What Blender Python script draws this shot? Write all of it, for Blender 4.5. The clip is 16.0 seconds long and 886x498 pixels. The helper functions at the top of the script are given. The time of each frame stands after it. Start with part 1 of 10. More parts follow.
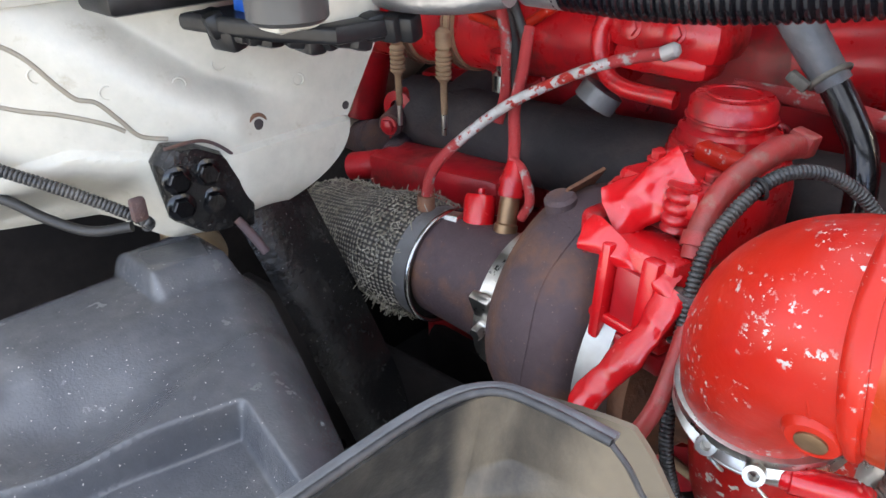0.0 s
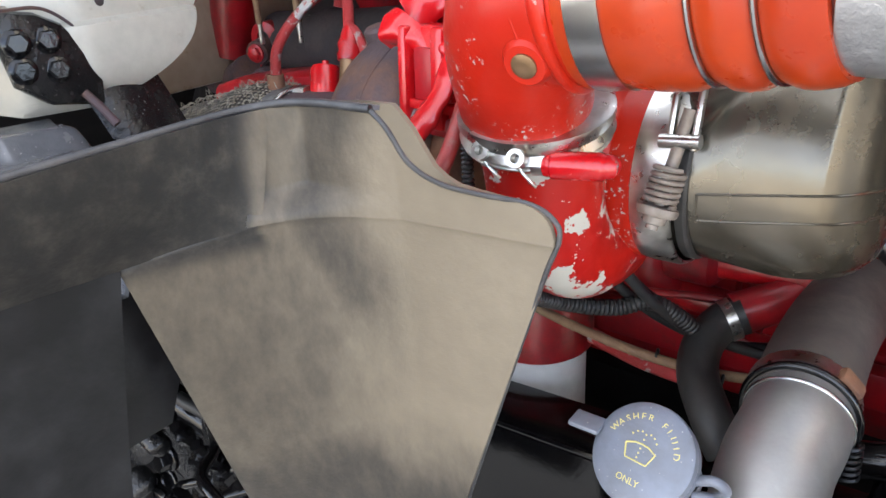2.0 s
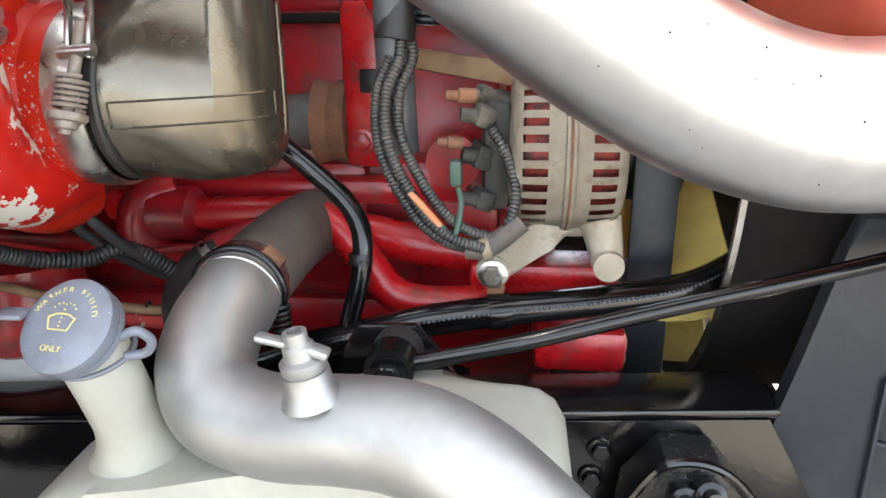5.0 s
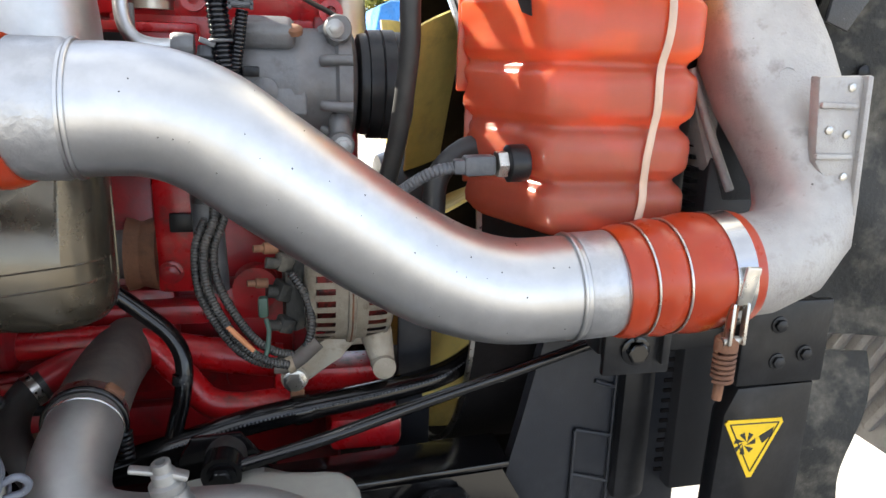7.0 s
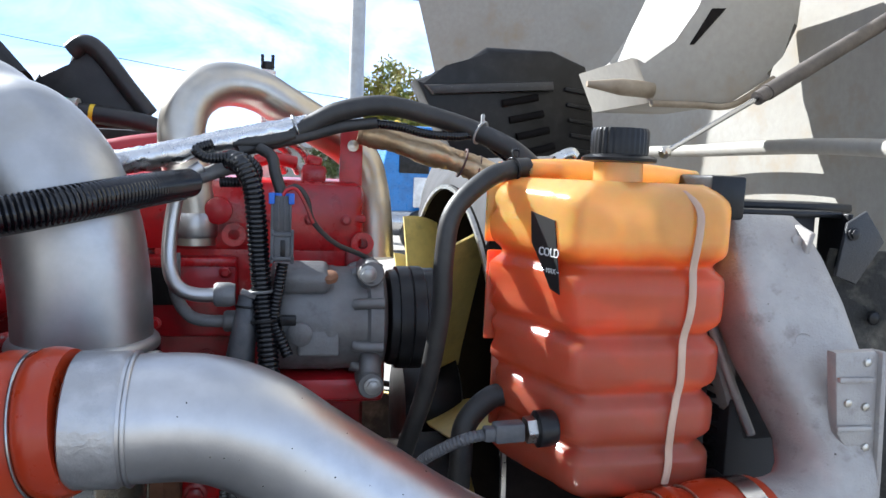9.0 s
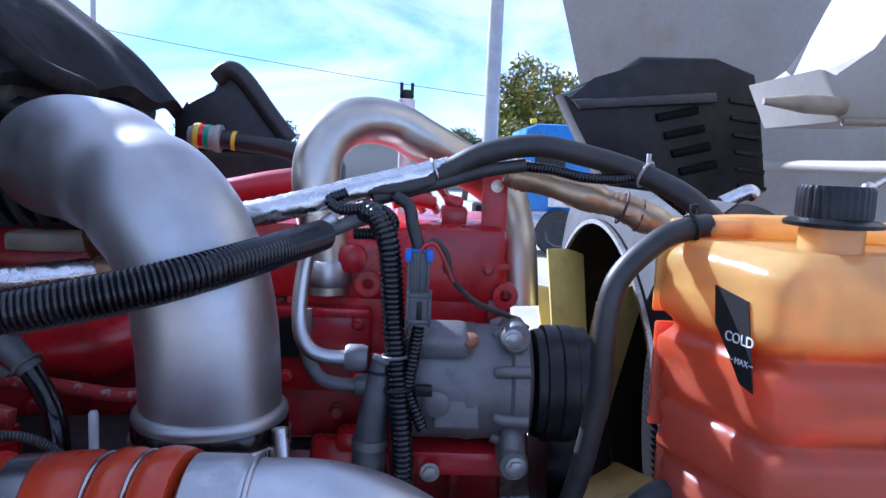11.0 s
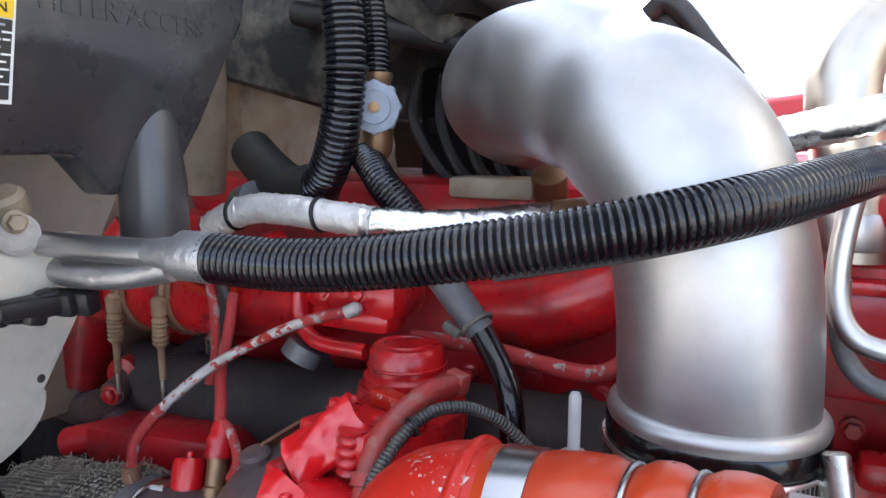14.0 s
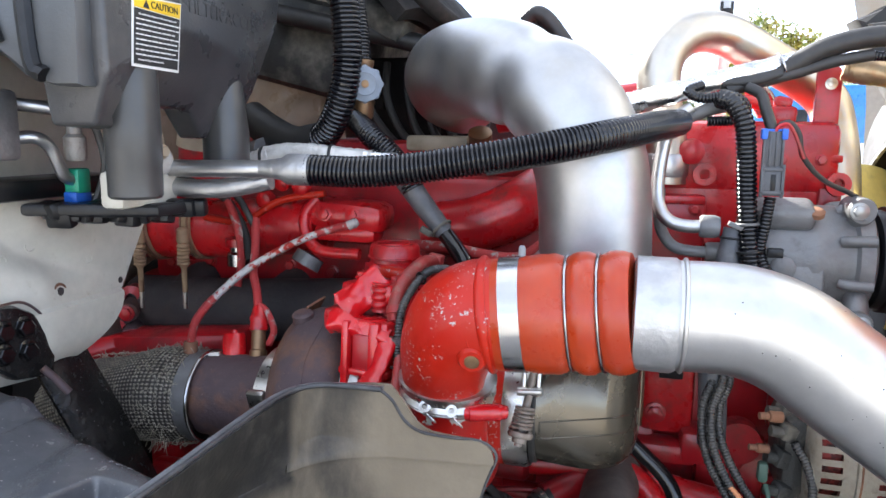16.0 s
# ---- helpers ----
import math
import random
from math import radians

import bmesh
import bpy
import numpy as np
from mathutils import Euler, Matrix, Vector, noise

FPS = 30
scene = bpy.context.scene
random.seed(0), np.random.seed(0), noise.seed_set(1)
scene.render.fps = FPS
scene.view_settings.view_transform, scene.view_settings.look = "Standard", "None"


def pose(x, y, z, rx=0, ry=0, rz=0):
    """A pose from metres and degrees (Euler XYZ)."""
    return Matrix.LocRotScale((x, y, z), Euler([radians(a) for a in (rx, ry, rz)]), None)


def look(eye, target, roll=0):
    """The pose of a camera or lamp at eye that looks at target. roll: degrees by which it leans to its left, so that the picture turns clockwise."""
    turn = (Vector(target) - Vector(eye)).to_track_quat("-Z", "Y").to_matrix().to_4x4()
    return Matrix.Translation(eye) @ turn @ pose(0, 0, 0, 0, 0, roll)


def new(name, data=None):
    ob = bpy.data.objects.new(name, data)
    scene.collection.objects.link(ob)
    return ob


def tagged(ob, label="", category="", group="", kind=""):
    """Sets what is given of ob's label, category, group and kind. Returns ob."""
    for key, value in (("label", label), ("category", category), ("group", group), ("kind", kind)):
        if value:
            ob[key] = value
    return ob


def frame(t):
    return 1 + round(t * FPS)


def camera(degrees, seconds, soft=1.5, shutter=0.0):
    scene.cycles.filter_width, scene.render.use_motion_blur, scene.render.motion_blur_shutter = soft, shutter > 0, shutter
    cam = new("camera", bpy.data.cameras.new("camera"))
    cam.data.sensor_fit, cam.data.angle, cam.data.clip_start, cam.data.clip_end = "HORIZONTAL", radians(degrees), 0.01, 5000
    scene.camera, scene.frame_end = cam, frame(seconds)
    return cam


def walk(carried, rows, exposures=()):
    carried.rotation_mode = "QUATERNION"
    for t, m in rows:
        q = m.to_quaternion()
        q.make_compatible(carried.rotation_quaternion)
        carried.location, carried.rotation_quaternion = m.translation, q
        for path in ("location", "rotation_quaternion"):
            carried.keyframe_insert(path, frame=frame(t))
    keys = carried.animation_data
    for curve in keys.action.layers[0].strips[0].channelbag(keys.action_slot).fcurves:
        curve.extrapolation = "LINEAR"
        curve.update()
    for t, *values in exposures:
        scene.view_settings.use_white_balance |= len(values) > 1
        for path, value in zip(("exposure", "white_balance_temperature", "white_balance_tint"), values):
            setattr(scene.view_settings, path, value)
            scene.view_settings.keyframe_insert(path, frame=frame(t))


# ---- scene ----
# ---- camera ----
cam = camera(64.0, 16.0)
walk(cam, [
    (0.0, pose(0.0455, -0.2868, 1.5189, 61.09, 0.93, 43.92)),
    (0.5, pose(0.0864, -0.2938, 1.4872, 60.78, 1.75, 42.72)),
    (1.0, pose(0.1286, -0.3050, 1.4496, 61.48, 2.69, 40.91)),
    (1.5, pose(0.1663, -0.3124, 1.4052, 62.98, 3.39, 39.17)),
    (2.0, pose(0.2006, -0.3267, 1.3561, 64.87, 3.82, 37.52)),
    (2.5, pose(0.2458, -0.3413, 1.3063, 67.18, 4.18, 36.23)),
    (3.0, pose(0.2845, -0.3429, 1.2705, 68.58, 4.14, 33.65)),
    (3.5, pose(0.3175, -0.3432, 1.2493, 69.50, 3.61, 29.06)),
    (4.0, pose(0.3529, -0.3469, 1.2299, 70.37, 2.74, 22.55)),
    (4.5, pose(0.3681, -0.3526, 1.2263, 70.81, 1.59, 14.28)),
    (5.0, pose(0.3673, -0.3871, 1.2354, 71.14, 0.66, 5.77)),
    (5.2, pose(0.3637, -0.4038, 1.2418, 71.26, 0.28, 2.60)),
    (7.3, pose(0.3309, -0.5714, 1.4063, 76.06, -1.90, -13.33)),
    (7.5, pose(0.3274, -0.5721, 1.4234, 76.84, -2.01, -13.40)),
    (8.0, pose(0.3176, -0.5679, 1.4683, 79.42, -2.20, -13.16)),
    (8.5, pose(0.3156, -0.5639, 1.5153, 82.16, -2.24, -12.34)),
    (8.7, pose(0.3094, -0.5595, 1.5255, 83.73, -2.29, -12.50)),
    (10.8, pose(0.2927, -0.4673, 1.6124, 83.37, -3.05, -3.83)),
    (11.0, pose(0.2983, -0.4417, 1.6000, 82.99, -2.38, -1.58)),
    (11.5, pose(0.2947, -0.3817, 1.5936, 81.30, -2.10, 3.53)),
    (12.0, pose(0.2907, -0.3188, 1.5834, 80.85, -1.20, 9.87)),
    (12.5, pose(0.2621, -0.2610, 1.5735, 80.52, -1.05, 15.39)),
    (13.0, pose(0.2247, -0.2363, 1.5611, 80.87, -0.62, 20.91)),
    (13.5, pose(0.1842, -0.2421, 1.5455, 81.33, -0.37, 24.84)),
    (14.0, pose(0.1421, -0.2701, 1.5348, 81.17, -0.17, 27.02)),
    (14.5, pose(0.1084, -0.3156, 1.5256, 81.04, -0.42, 27.18)),
    (15.0, pose(0.0869, -0.3919, 1.5184, 80.57, -0.46, 24.39)),
    (15.5, pose(0.0950, -0.5058, 1.5104, 80.53, -0.56, 19.51)),
    (16.0, pose(0.1364, -0.6389, 1.4982, 80.70, -0.74, 14.96)),
], exposures=[
    (0, 3.22, 6350, 10),
    (1, 3.20, 6400, 10),
    (2.5, 3.49, 6600, 10),
    (4, 3.68, 6750, 8),
    (5.2, 3.47, 6800, 8),
    (7.3, 2.23, 6350, 8),
    (8.7, 1.68, 5850, 8),
    (10.8, 1.33, 4750, 20),
    (11.5, 1.57, 4750, 20),
    (12.5, 2.17, 5350, 14),
    (13.5, 2.58, 5900, 12),
    (14.5, 2.90, 6080, 10),
    (16, 2.78, 6080, 10),
])

# ---- world, sun ----
SUN_ELEV, SUN_AZ = 33.5, 44.0          # azimuth: degrees to the left of +y


def sky_world():
    world = bpy.data.worlds.new("world")
    scene.world = world
    world.use_nodes = True
    nt = world.node_tree
    nt.nodes.clear()
    out = nt.nodes.new("ShaderNodeOutputWorld")
    bg = nt.nodes.new("ShaderNodeBackground")
    sky = nt.nodes.new("ShaderNodeTexSky")
    sky.sky_type = "NISHITA"
    sky.sun_disc = False
    sky.sun_elevation = radians(SUN_ELEV)
    sky.sun_rotation = radians(-SUN_AZ)
    sky.dust_density, sky.air_density, sky.ozone_density = 0.0, 0.5, 2.5
    tc = nt.nodes.new("ShaderNodeTexCoord")
    mp = nt.nodes.new("ShaderNodeMapping")
    mp.inputs["Scale"].default_value = (1.0, 1.0, 3.2)
    mp.inputs["Rotation"].default_value = (0.25, 0.1, 0.6)
    n = nt.nodes.new("ShaderNodeTexNoise")
    n.inputs["Scale"].default_value, n.inputs["Detail"].default_value = 2.6, 9.0
    n.inputs["Roughness"].default_value, n.inputs["Distortion"].default_value = 0.58, 0.9
    ramp = nt.nodes.new("ShaderNodeValToRGB")
    ramp.color_ramp.elements[0].position, ramp.color_ramp.elements[1].position = 0.34, 0.68
    mix = nt.nodes.new("ShaderNodeMix")
    mix.data_type = "RGBA"
    mix.inputs[7].default_value = (6.3, 6.4, 6.6, 1)
    nt.links.new(tc.outputs["Generated"], mp.inputs["Vector"])
    nt.links.new(mp.outputs[0], n.inputs["Vector"])
    nt.links.new(n.outputs["Fac"], ramp.inputs[0])
    nt.links.new(ramp.outputs[0], mix.inputs[0])
    nt.links.new(sky.outputs[0], mix.inputs[6])
    nt.links.new(mix.outputs[2], bg.inputs[0])
    bg.inputs[1].default_value = 0.088
    nt.links.new(bg.outputs[0], out.inputs[0])


sky_world()
sun_data = bpy.data.lights.new("sun", "SUN")
sun_data.energy, sun_data.angle, sun_data.color = 4.6, radians(0.53), (1.0, 0.94, 0.84)
sun = new("sun", sun_data)
_az, _el = radians(SUN_AZ), radians(SUN_ELEV)
sun.matrix_world = look((0, 0, 0), (math.sin(_az) * math.cos(_el), -math.cos(_az) * math.cos(_el), -math.sin(_el)))


# ---- materials ----
def surface(name, base, rough=0.5, metal=0.0, second=None, scale=6.0, spread=(0.42, 0.62), fine=60.0, bump=0.15,
            bump_scale=90.0, rough_var=0.12, gloss=0.5, chips=None, chip_cut=(0.62, 0.64), chip_scale=18.0, coat=0.0, specks=None, chip_area=None, flakes=None, grime=None):
    """Paint, rubber, metal or plastic: two tones at a coarse scale, fine grain in roughness and relief, chips and specks of another colour."""
    m = bpy.data.materials.new(name)
    m.use_nodes = True
    nt = m.node_tree
    b = nt.nodes["Principled BSDF"]
    geo = nt.nodes.new("ShaderNodeNewGeometry")

    def tex(sc, detail=4.0, rgh=0.6):
        n = nt.nodes.new("ShaderNodeTexNoise")
        n.inputs["Scale"].default_value, n.inputs["Detail"].default_value, n.inputs["Roughness"].default_value = sc, detail, rgh
        nt.links.new(geo.outputs["Position"], n.inputs["Vector"])
        return n.outputs["Fac"]

    def ramp(src, lo, hi):
        r = nt.nodes.new("ShaderNodeMapRange")
        r.inputs["From Min"].default_value, r.inputs["From Max"].default_value = lo, hi
        nt.links.new(src, r.inputs["Value"])
        return r.outputs["Result"]

    def blend(fac, a, c):
        x = nt.nodes.new("ShaderNodeMix")
        x.data_type = "RGBA"
        nt.links.new(fac, x.inputs[0])
        for sock, v in ((x.inputs[6], a), (x.inputs[7], c)):
            if isinstance(v, tuple):
                sock.default_value = (*v, 1)
            else:
                nt.links.new(v, sock)
        return x.outputs[2]

    second = second or tuple(v * 0.7 for v in base)
    coarse, grain = tex(scale), tex(fine, 3.0)
    colour = blend(ramp(coarse, *spread), base, second)
    dark = tuple(v * 0.82 for v in base)
    colour = blend(ramp(grain, 0.35, 0.95), colour, dark)
    r_in = nt.nodes.new("ShaderNodeMath")
    r_in.operation = "MULTIPLY_ADD"
    r_in.inputs[1].default_value, r_in.inputs[2].default_value = rough_var * 2, rough - rough_var
    nt.links.new(tex(scale * 3.1), r_in.inputs[0])
    rough_out = r_in.outputs[0]
    height = tex(bump_scale, 4.0)
    if chips:
        cut = ramp(tex(chip_scale, 5.0, 0.65), *chip_cut)
        if chip_area:
            both = nt.nodes.new("ShaderNodeMath")
            both.operation = "MULTIPLY"
            nt.links.new(cut, both.inputs[0])
            nt.links.new(ramp(tex(chip_area[0], 2.0), chip_area[1], chip_area[2]), both.inputs[1])
            cut = both.outputs[0]
        if flakes:
            big = nt.nodes.new("ShaderNodeMath")
            big.operation = "MAXIMUM"
            nt.links.new(cut, big.inputs[0])
            nt.links.new(ramp(tex(flakes[0], 6.0, 0.7), flakes[1], flakes[1] + 0.012), big.inputs[1])
            cut = big.outputs[0]
        colour = blend(cut, colour, chips)
    if grime:
        film = ramp(tex(grime[1], 7.0, 0.68), grime[2], grime[3])
        colour = blend(film, colour, grime[0])
        dull = nt.nodes.new("ShaderNodeMath")
        dull.operation = "MULTIPLY_ADD"
        dull.inputs[1].default_value = 0.30
        nt.links.new(film, dull.inputs[0])
        nt.links.new(rough_out, dull.inputs[2])
        rough_out = dull.outputs[0]
    if specks:
        colour = blend(ramp(tex(420.0, 1.0), 0.74, 0.77), colour, specks)
    nt.links.new(colour, b.inputs["Base Color"])
    nt.links.new(rough_out, b.inputs["Roughness"])
    b.inputs["Metallic"].default_value = metal
    b.inputs["Specular IOR Level"].default_value = gloss
    b.inputs["Coat Weight"].default_value = coat
    b.inputs["Coat Roughness"].default_value = 0.15
    if bump:
        bp = nt.nodes.new("ShaderNodeBump")
        bp.inputs["Strength"].default_value, bp.inputs["Distance"].default_value = bump, 0.002
        nt.links.new(height, bp.inputs["Height"])
        nt.links.new(bp.outputs[0], b.inputs["Normal"])
    return m


RED = surface("red_engine_paint", (0.48, 0.007, 0.010), 0.29, second=(0.28, 0.006, 0.010), scale=13, bump=0.35, bump_scale=48, coat=0.12, grime=((0.075, 0.026, 0.020), 24, 0.54, 0.74))
RED_DULL = surface("red_paint_grimy", (0.40, 0.008, 0.014), 0.33, second=(0.19, 0.009, 0.012), scale=11, bump=0.45, bump_scale=40, coat=0.15, grime=((0.070, 0.034, 0.027), 16, 0.53, 0.74))
RED_WORN = surface("worn_dusty_red_paint", (0.30, 0.022, 0.020), 0.46, second=(0.21, 0.045, 0.036), scale=40, bump=0.5, bump_scale=130, grime=((0.22, 0.15, 0.11), 60, 0.55, 0.74))
RED_CHIP = surface("red_paint_chipped", (0.42, 0.017, 0.006), 0.33, gloss=0.26, second=(0.33, 0.010, 0.006), chips=(0.38, 0.365, 0.34), chip_cut=(0.600, 0.614), chip_scale=240, chip_area=(19.0, 0.50, 0.57), flakes=(78.0, 0.690), coat=0.08, bump=0.14, bump_scale=120)
RED_PEEL = surface("red_paint_peeling", (0.43, 0.012, 0.007), 0.33, gloss=0.26, second=(0.31, 0.008, 0.009), chips=(0.47, 0.45, 0.39), chip_cut=(0.562, 0.568), chip_scale=21, flakes=(80.0, 0.66), coat=0.1, bump=0.2, bump_scale=70)
RED_PLASTIC = surface("red_plastic", (0.54, 0.006, 0.010), 0.24, second=(0.42, 0.008, 0.010), scale=16, coat=0.35, bump=0.25, bump_scale=70)
ORANGE = surface("orange_silicone", (0.385, 0.038, 0.0055), 0.30, gloss=0.4, second=(0.32, 0.027, 0.007), scale=14, bump=0.12, bump_scale=34, coat=0.14, grime=((0.27, 0.062, 0.030), 30, 0.60, 0.88))
ALU = surface("brushed_aluminium", (0.53, 0.53, 0.535), 0.37, 1.0, second=(0.49, 0.488, 0.482), scale=6, bump=0.05, bump_scale=300, rough_var=0.06, grime=((0.46, 0.445, 0.42), 9, 0.60, 0.92))
ALU_ROUGH = surface("ground_aluminium", (0.47, 0.47, 0.475), 0.42, 0.9, second=(0.38, 0.38, 0.385), scale=30, bump=0.55, bump_scale=130)
ALU_INTAKE = surface("satin_intake_aluminium", (0.46, 0.46, 0.462), 0.44, 1.0, second=(0.42, 0.412, 0.395), scale=9, bump=0.06, bump_scale=300, rough_var=0.09, grime=((0.43, 0.41, 0.365), 9, 0.55, 0.88))
ALU_SATIN = surface("satin_hazed_aluminium", (0.35, 0.348, 0.338), 0.50, 0.85, second=(0.315, 0.31, 0.298), scale=14, bump=0.10, bump_scale=160, grime=((0.295, 0.285, 0.262), 14, 0.55, 0.90))
ALU_TAN = surface("heat_tinted_steel", (0.50, 0.475, 0.425), 0.36, 1.0, second=(0.46, 0.37, 0.25), scale=5, bump=0.03, rough_var=0.08)
ALU_DUSTY = surface("dusty_polished_metal", (0.150, 0.135, 0.108), 0.25, 0.75, second=(0.078, 0.064, 0.043), scale=7, spread=(0.4, 0.7), bump=0.06, bump_scale=120, grime=((0.205, 0.165, 0.108), 11, 0.54, 0.80))
CAST = surface("cast_aluminium", (0.43, 0.41, 0.385), 0.55, 0.40, second=(0.36, 0.335, 0.315), scale=14, bump=0.6, bump_scale=330, chips=(0.10, 0.085, 0.075), chip_cut=(0.700, 0.715), chip_scale=150, grime=((0.30, 0.275, 0.25), 40, 0.55, 0.75))
CAST_GREY = surface("grimy_cast_metal", (0.170, 0.170, 0.172), 0.48, 0.35, second=(0.120, 0.117, 0.113), scale=16, bump=0.3, bump_scale=240, grime=((0.10, 0.096, 0.09), 26, 0.56, 0.78))
STEEL = surface("zinc_steel", (0.62, 0.61, 0.58), 0.3, 1.0, second=(0.45, 0.42, 0.36), scale=30, bump=0.1)
CHROME = surface("bright_steel", (0.47, 0.47, 0.475), 0.24, 1.0, second=(0.40, 0.40, 0.395), bump=0.03, rough_var=0.06)
BAND = surface("dull_bright_band", (0.36, 0.355, 0.34), 0.42, 0.8, second=(0.28, 0.27, 0.25), scale=25, bump=0.1)
RUST = surface("rusty_steel", (0.23, 0.11, 0.06), 0.8, 0.2, second=(0.12, 0.06, 0.04), scale=35, bump=0.6, bump_scale=160)
IRON = surface("scaled_cast_iron", (0.075, 0.050, 0.054), 0.70, 0.2, second=(0.155, 0.075, 0.042), scale=19, spread=(0.46, 0.66), specks=(0.22, 0.16, 0.12), bump=0.6, bump_scale=170)
IRON_DARK = surface("dark_cast_iron", (0.030, 0.026, 0.027), 0.74, 0.1, second=(0.055, 0.041, 0.037), scale=14, bump=0.6, bump_scale=120)
PLASTIC = surface("dusty_black_plastic", (0.024, 0.025, 0.028), 0.40, second=(0.055, 0.053, 0.052), scale=7, spread=(0.42, 0.7), bump=0.35, bump_scale=420, specks=(0.35, 0.34, 0.32))
PLASTIC_EDGE = surface("scuffed_black_plastic", (0.060, 0.063, 0.070), 0.42, second=(0.10, 0.10, 0.105), scale=24, bump=0.3, bump_scale=300)
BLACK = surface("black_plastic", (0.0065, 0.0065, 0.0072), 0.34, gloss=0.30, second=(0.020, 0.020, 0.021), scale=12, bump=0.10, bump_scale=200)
SCUFFED = surface("scuffed_dark_edge", (0.028, 0.028, 0.030), 0.40, second=(0.060, 0.058, 0.058), scale=40, bump=0.3, bump_scale=300)
# Lighter grey than the shield: the lip's highlight is put into the colour.
LIP = surface("lip_highlight_grey", (0.135, 0.139, 0.148), 0.34, second=(0.090, 0.093, 0.099), scale=30, bump=0.25, bump_scale=300)
BLACK_GLOSS = surface("black_chassis_paint", (0.0035, 0.0035, 0.004), 0.12, rough_var=0.06, gloss=0.45, second=(0.008, 0.007, 0.007), scale=18, bump=0.10, bump_scale=200)
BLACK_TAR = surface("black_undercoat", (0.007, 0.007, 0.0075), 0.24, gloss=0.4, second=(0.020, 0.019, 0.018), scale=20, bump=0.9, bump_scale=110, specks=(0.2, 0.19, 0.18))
RUBBER = surface("black_rubber", (0.016, 0.0155, 0.015), 0.5, second=(0.036, 0.033, 0.030), scale=10, bump=0.15, bump_scale=220)
RUBBER_DUSTY = surface("dusty_rubber", (0.075, 0.065, 0.058), 0.66, second=(0.12, 0.10, 0.085), scale=12, bump=0.2, bump_scale=240)
CORRUGATED = surface("ribbed_black_conduit", (0.0040, 0.0042, 0.006), 0.14, rough_var=0.05, gloss=0.5, second=(0.011, 0.011, 0.012), scale=14, bump=0.03)
WHITE = surface("white_cab_paint", (0.50, 0.475, 0.405), 0.36, second=(0.38, 0.345, 0.28), scale=5, spread=(0.5, 0.8), bump=0.12, bump_scale=160, coat=0.2, chips=(0.30, 0.20, 0.11), chip_cut=(0.755, 0.78), chip_scale=26, grime=((0.33, 0.285, 0.21), 34, 0.60, 0.80))
HOOD = surface("aged_white_fibreglass", (0.36, 0.342, 0.305), 0.58, second=(0.28, 0.245, 0.195), scale=3.5, spread=(0.45, 0.75), bump=0.25, bump_scale=60, grime=((0.33, 0.27, 0.19), 7, 0.55, 0.78))
MILKY = surface("milky_polythene", (0.35, 0.345, 0.300), 0.36, second=(0.29, 0.28, 0.24), scale=8, bump=0.06)
GREY_CAP = surface("grey_cap_plastic", (0.145, 0.160, 0.195), 0.38, second=(0.115, 0.122, 0.14), scale=40, bump=0.2, bump_scale=300, specks=(0.42, 0.41, 0.38))
YELLOW_PRINT = surface("yellow_print", (0.55, 0.48, 0.16), 0.6, bump=0.0)
YELLOW_FAN = surface("yellow_fan_plastic", (0.78, 0.63, 0.20), 0.44, second=(0.68, 0.53, 0.15), scale=9, bump=0.1, grime=((0.45, 0.36, 0.15), 18, 0.55, 0.80))
LABEL_YELLOW = surface("yellow_label", (0.80, 0.52, 0.01), 0.5, bump=0.0)
LABEL_BLACK = surface("black_label", (0.012, 0.012, 0.012), 0.45, bump=0.0)
LABEL_WHITE = surface("white_label", (0.78, 0.78, 0.76), 0.5, bump=0.0)
FOIL = surface("aluminium_foil_wrap", (0.62, 0.62, 0.62), 0.27, 1.0, second=(0.66, 0.66, 0.66), scale=22, bump=0.9, bump_scale=26)
FOIL_TAN = surface("scorched_foil_wrap", (0.52, 0.40, 0.26), 0.38, 0.8, second=(0.34, 0.22, 0.11), scale=20, bump=0.9, bump_scale=26)
GREEN = surface("green_plastic", (0.02, 0.30, 0.18), 0.4, bump=0.05)
STRAND = surface("frayed_steel_strand", (0.34, 0.315, 0.25), 0.5, 0.3, second=(0.22, 0.195, 0.14), scale=60, bump=0.0)
WIRE_TAN = surface("paint_caked_wire", (0.27, 0.235, 0.18), 0.6, bump=0.1)
AMBER_WIRE = surface("copper_orange_wire", (0.55, 0.22, 0.09), 0.5, bump=0.1)
STRIP = surface("pale_sight_strip", (0.58, 0.40, 0.29), 0.35, bump=0.05)
CABLE_GREY = surface("dusty_grey_conduit", (0.030, 0.030, 0.030), 0.26, second=(0.075, 0.070, 0.063), scale=22, bump=0.05)
BOOT_TAN = surface("tan_rusted_steel", (0.31, 0.20, 0.11), 0.7, second=(0.20, 0.11, 0.06), scale=40, bump=0.3)
DOOR = surface("weathered_grey_door", (0.075, 0.078, 0.082), 0.36, second=(0.055, 0.056, 0.058), scale=6, bump=0.15, bump_scale=300)
BROWN_PANEL = surface("brown_glossy_bulkhead", (0.43, 0.335, 0.24), 0.30, second=(0.30, 0.22, 0.15), scale=7, bump=0.6, bump_scale=22)
BEIGE = surface("beige_insulation", (0.32, 0.26, 0.185), 0.6, second=(0.20, 0.155, 0.10), scale=14, bump=0.4, bump_scale=60)
GREEN_DIRTY = surface("dirty_green_plastic", (0.05, 0.10, 0.075), 0.5, bump=0.05)
BLUE = surface("blue_plastic", (0.02, 0.12, 0.55), 0.4, bump=0.05)
BLUE_TRUCK = surface("blue_truck_paint", (0.01, 0.17, 0.50), 0.3, coat=0.5, bump=0.0)
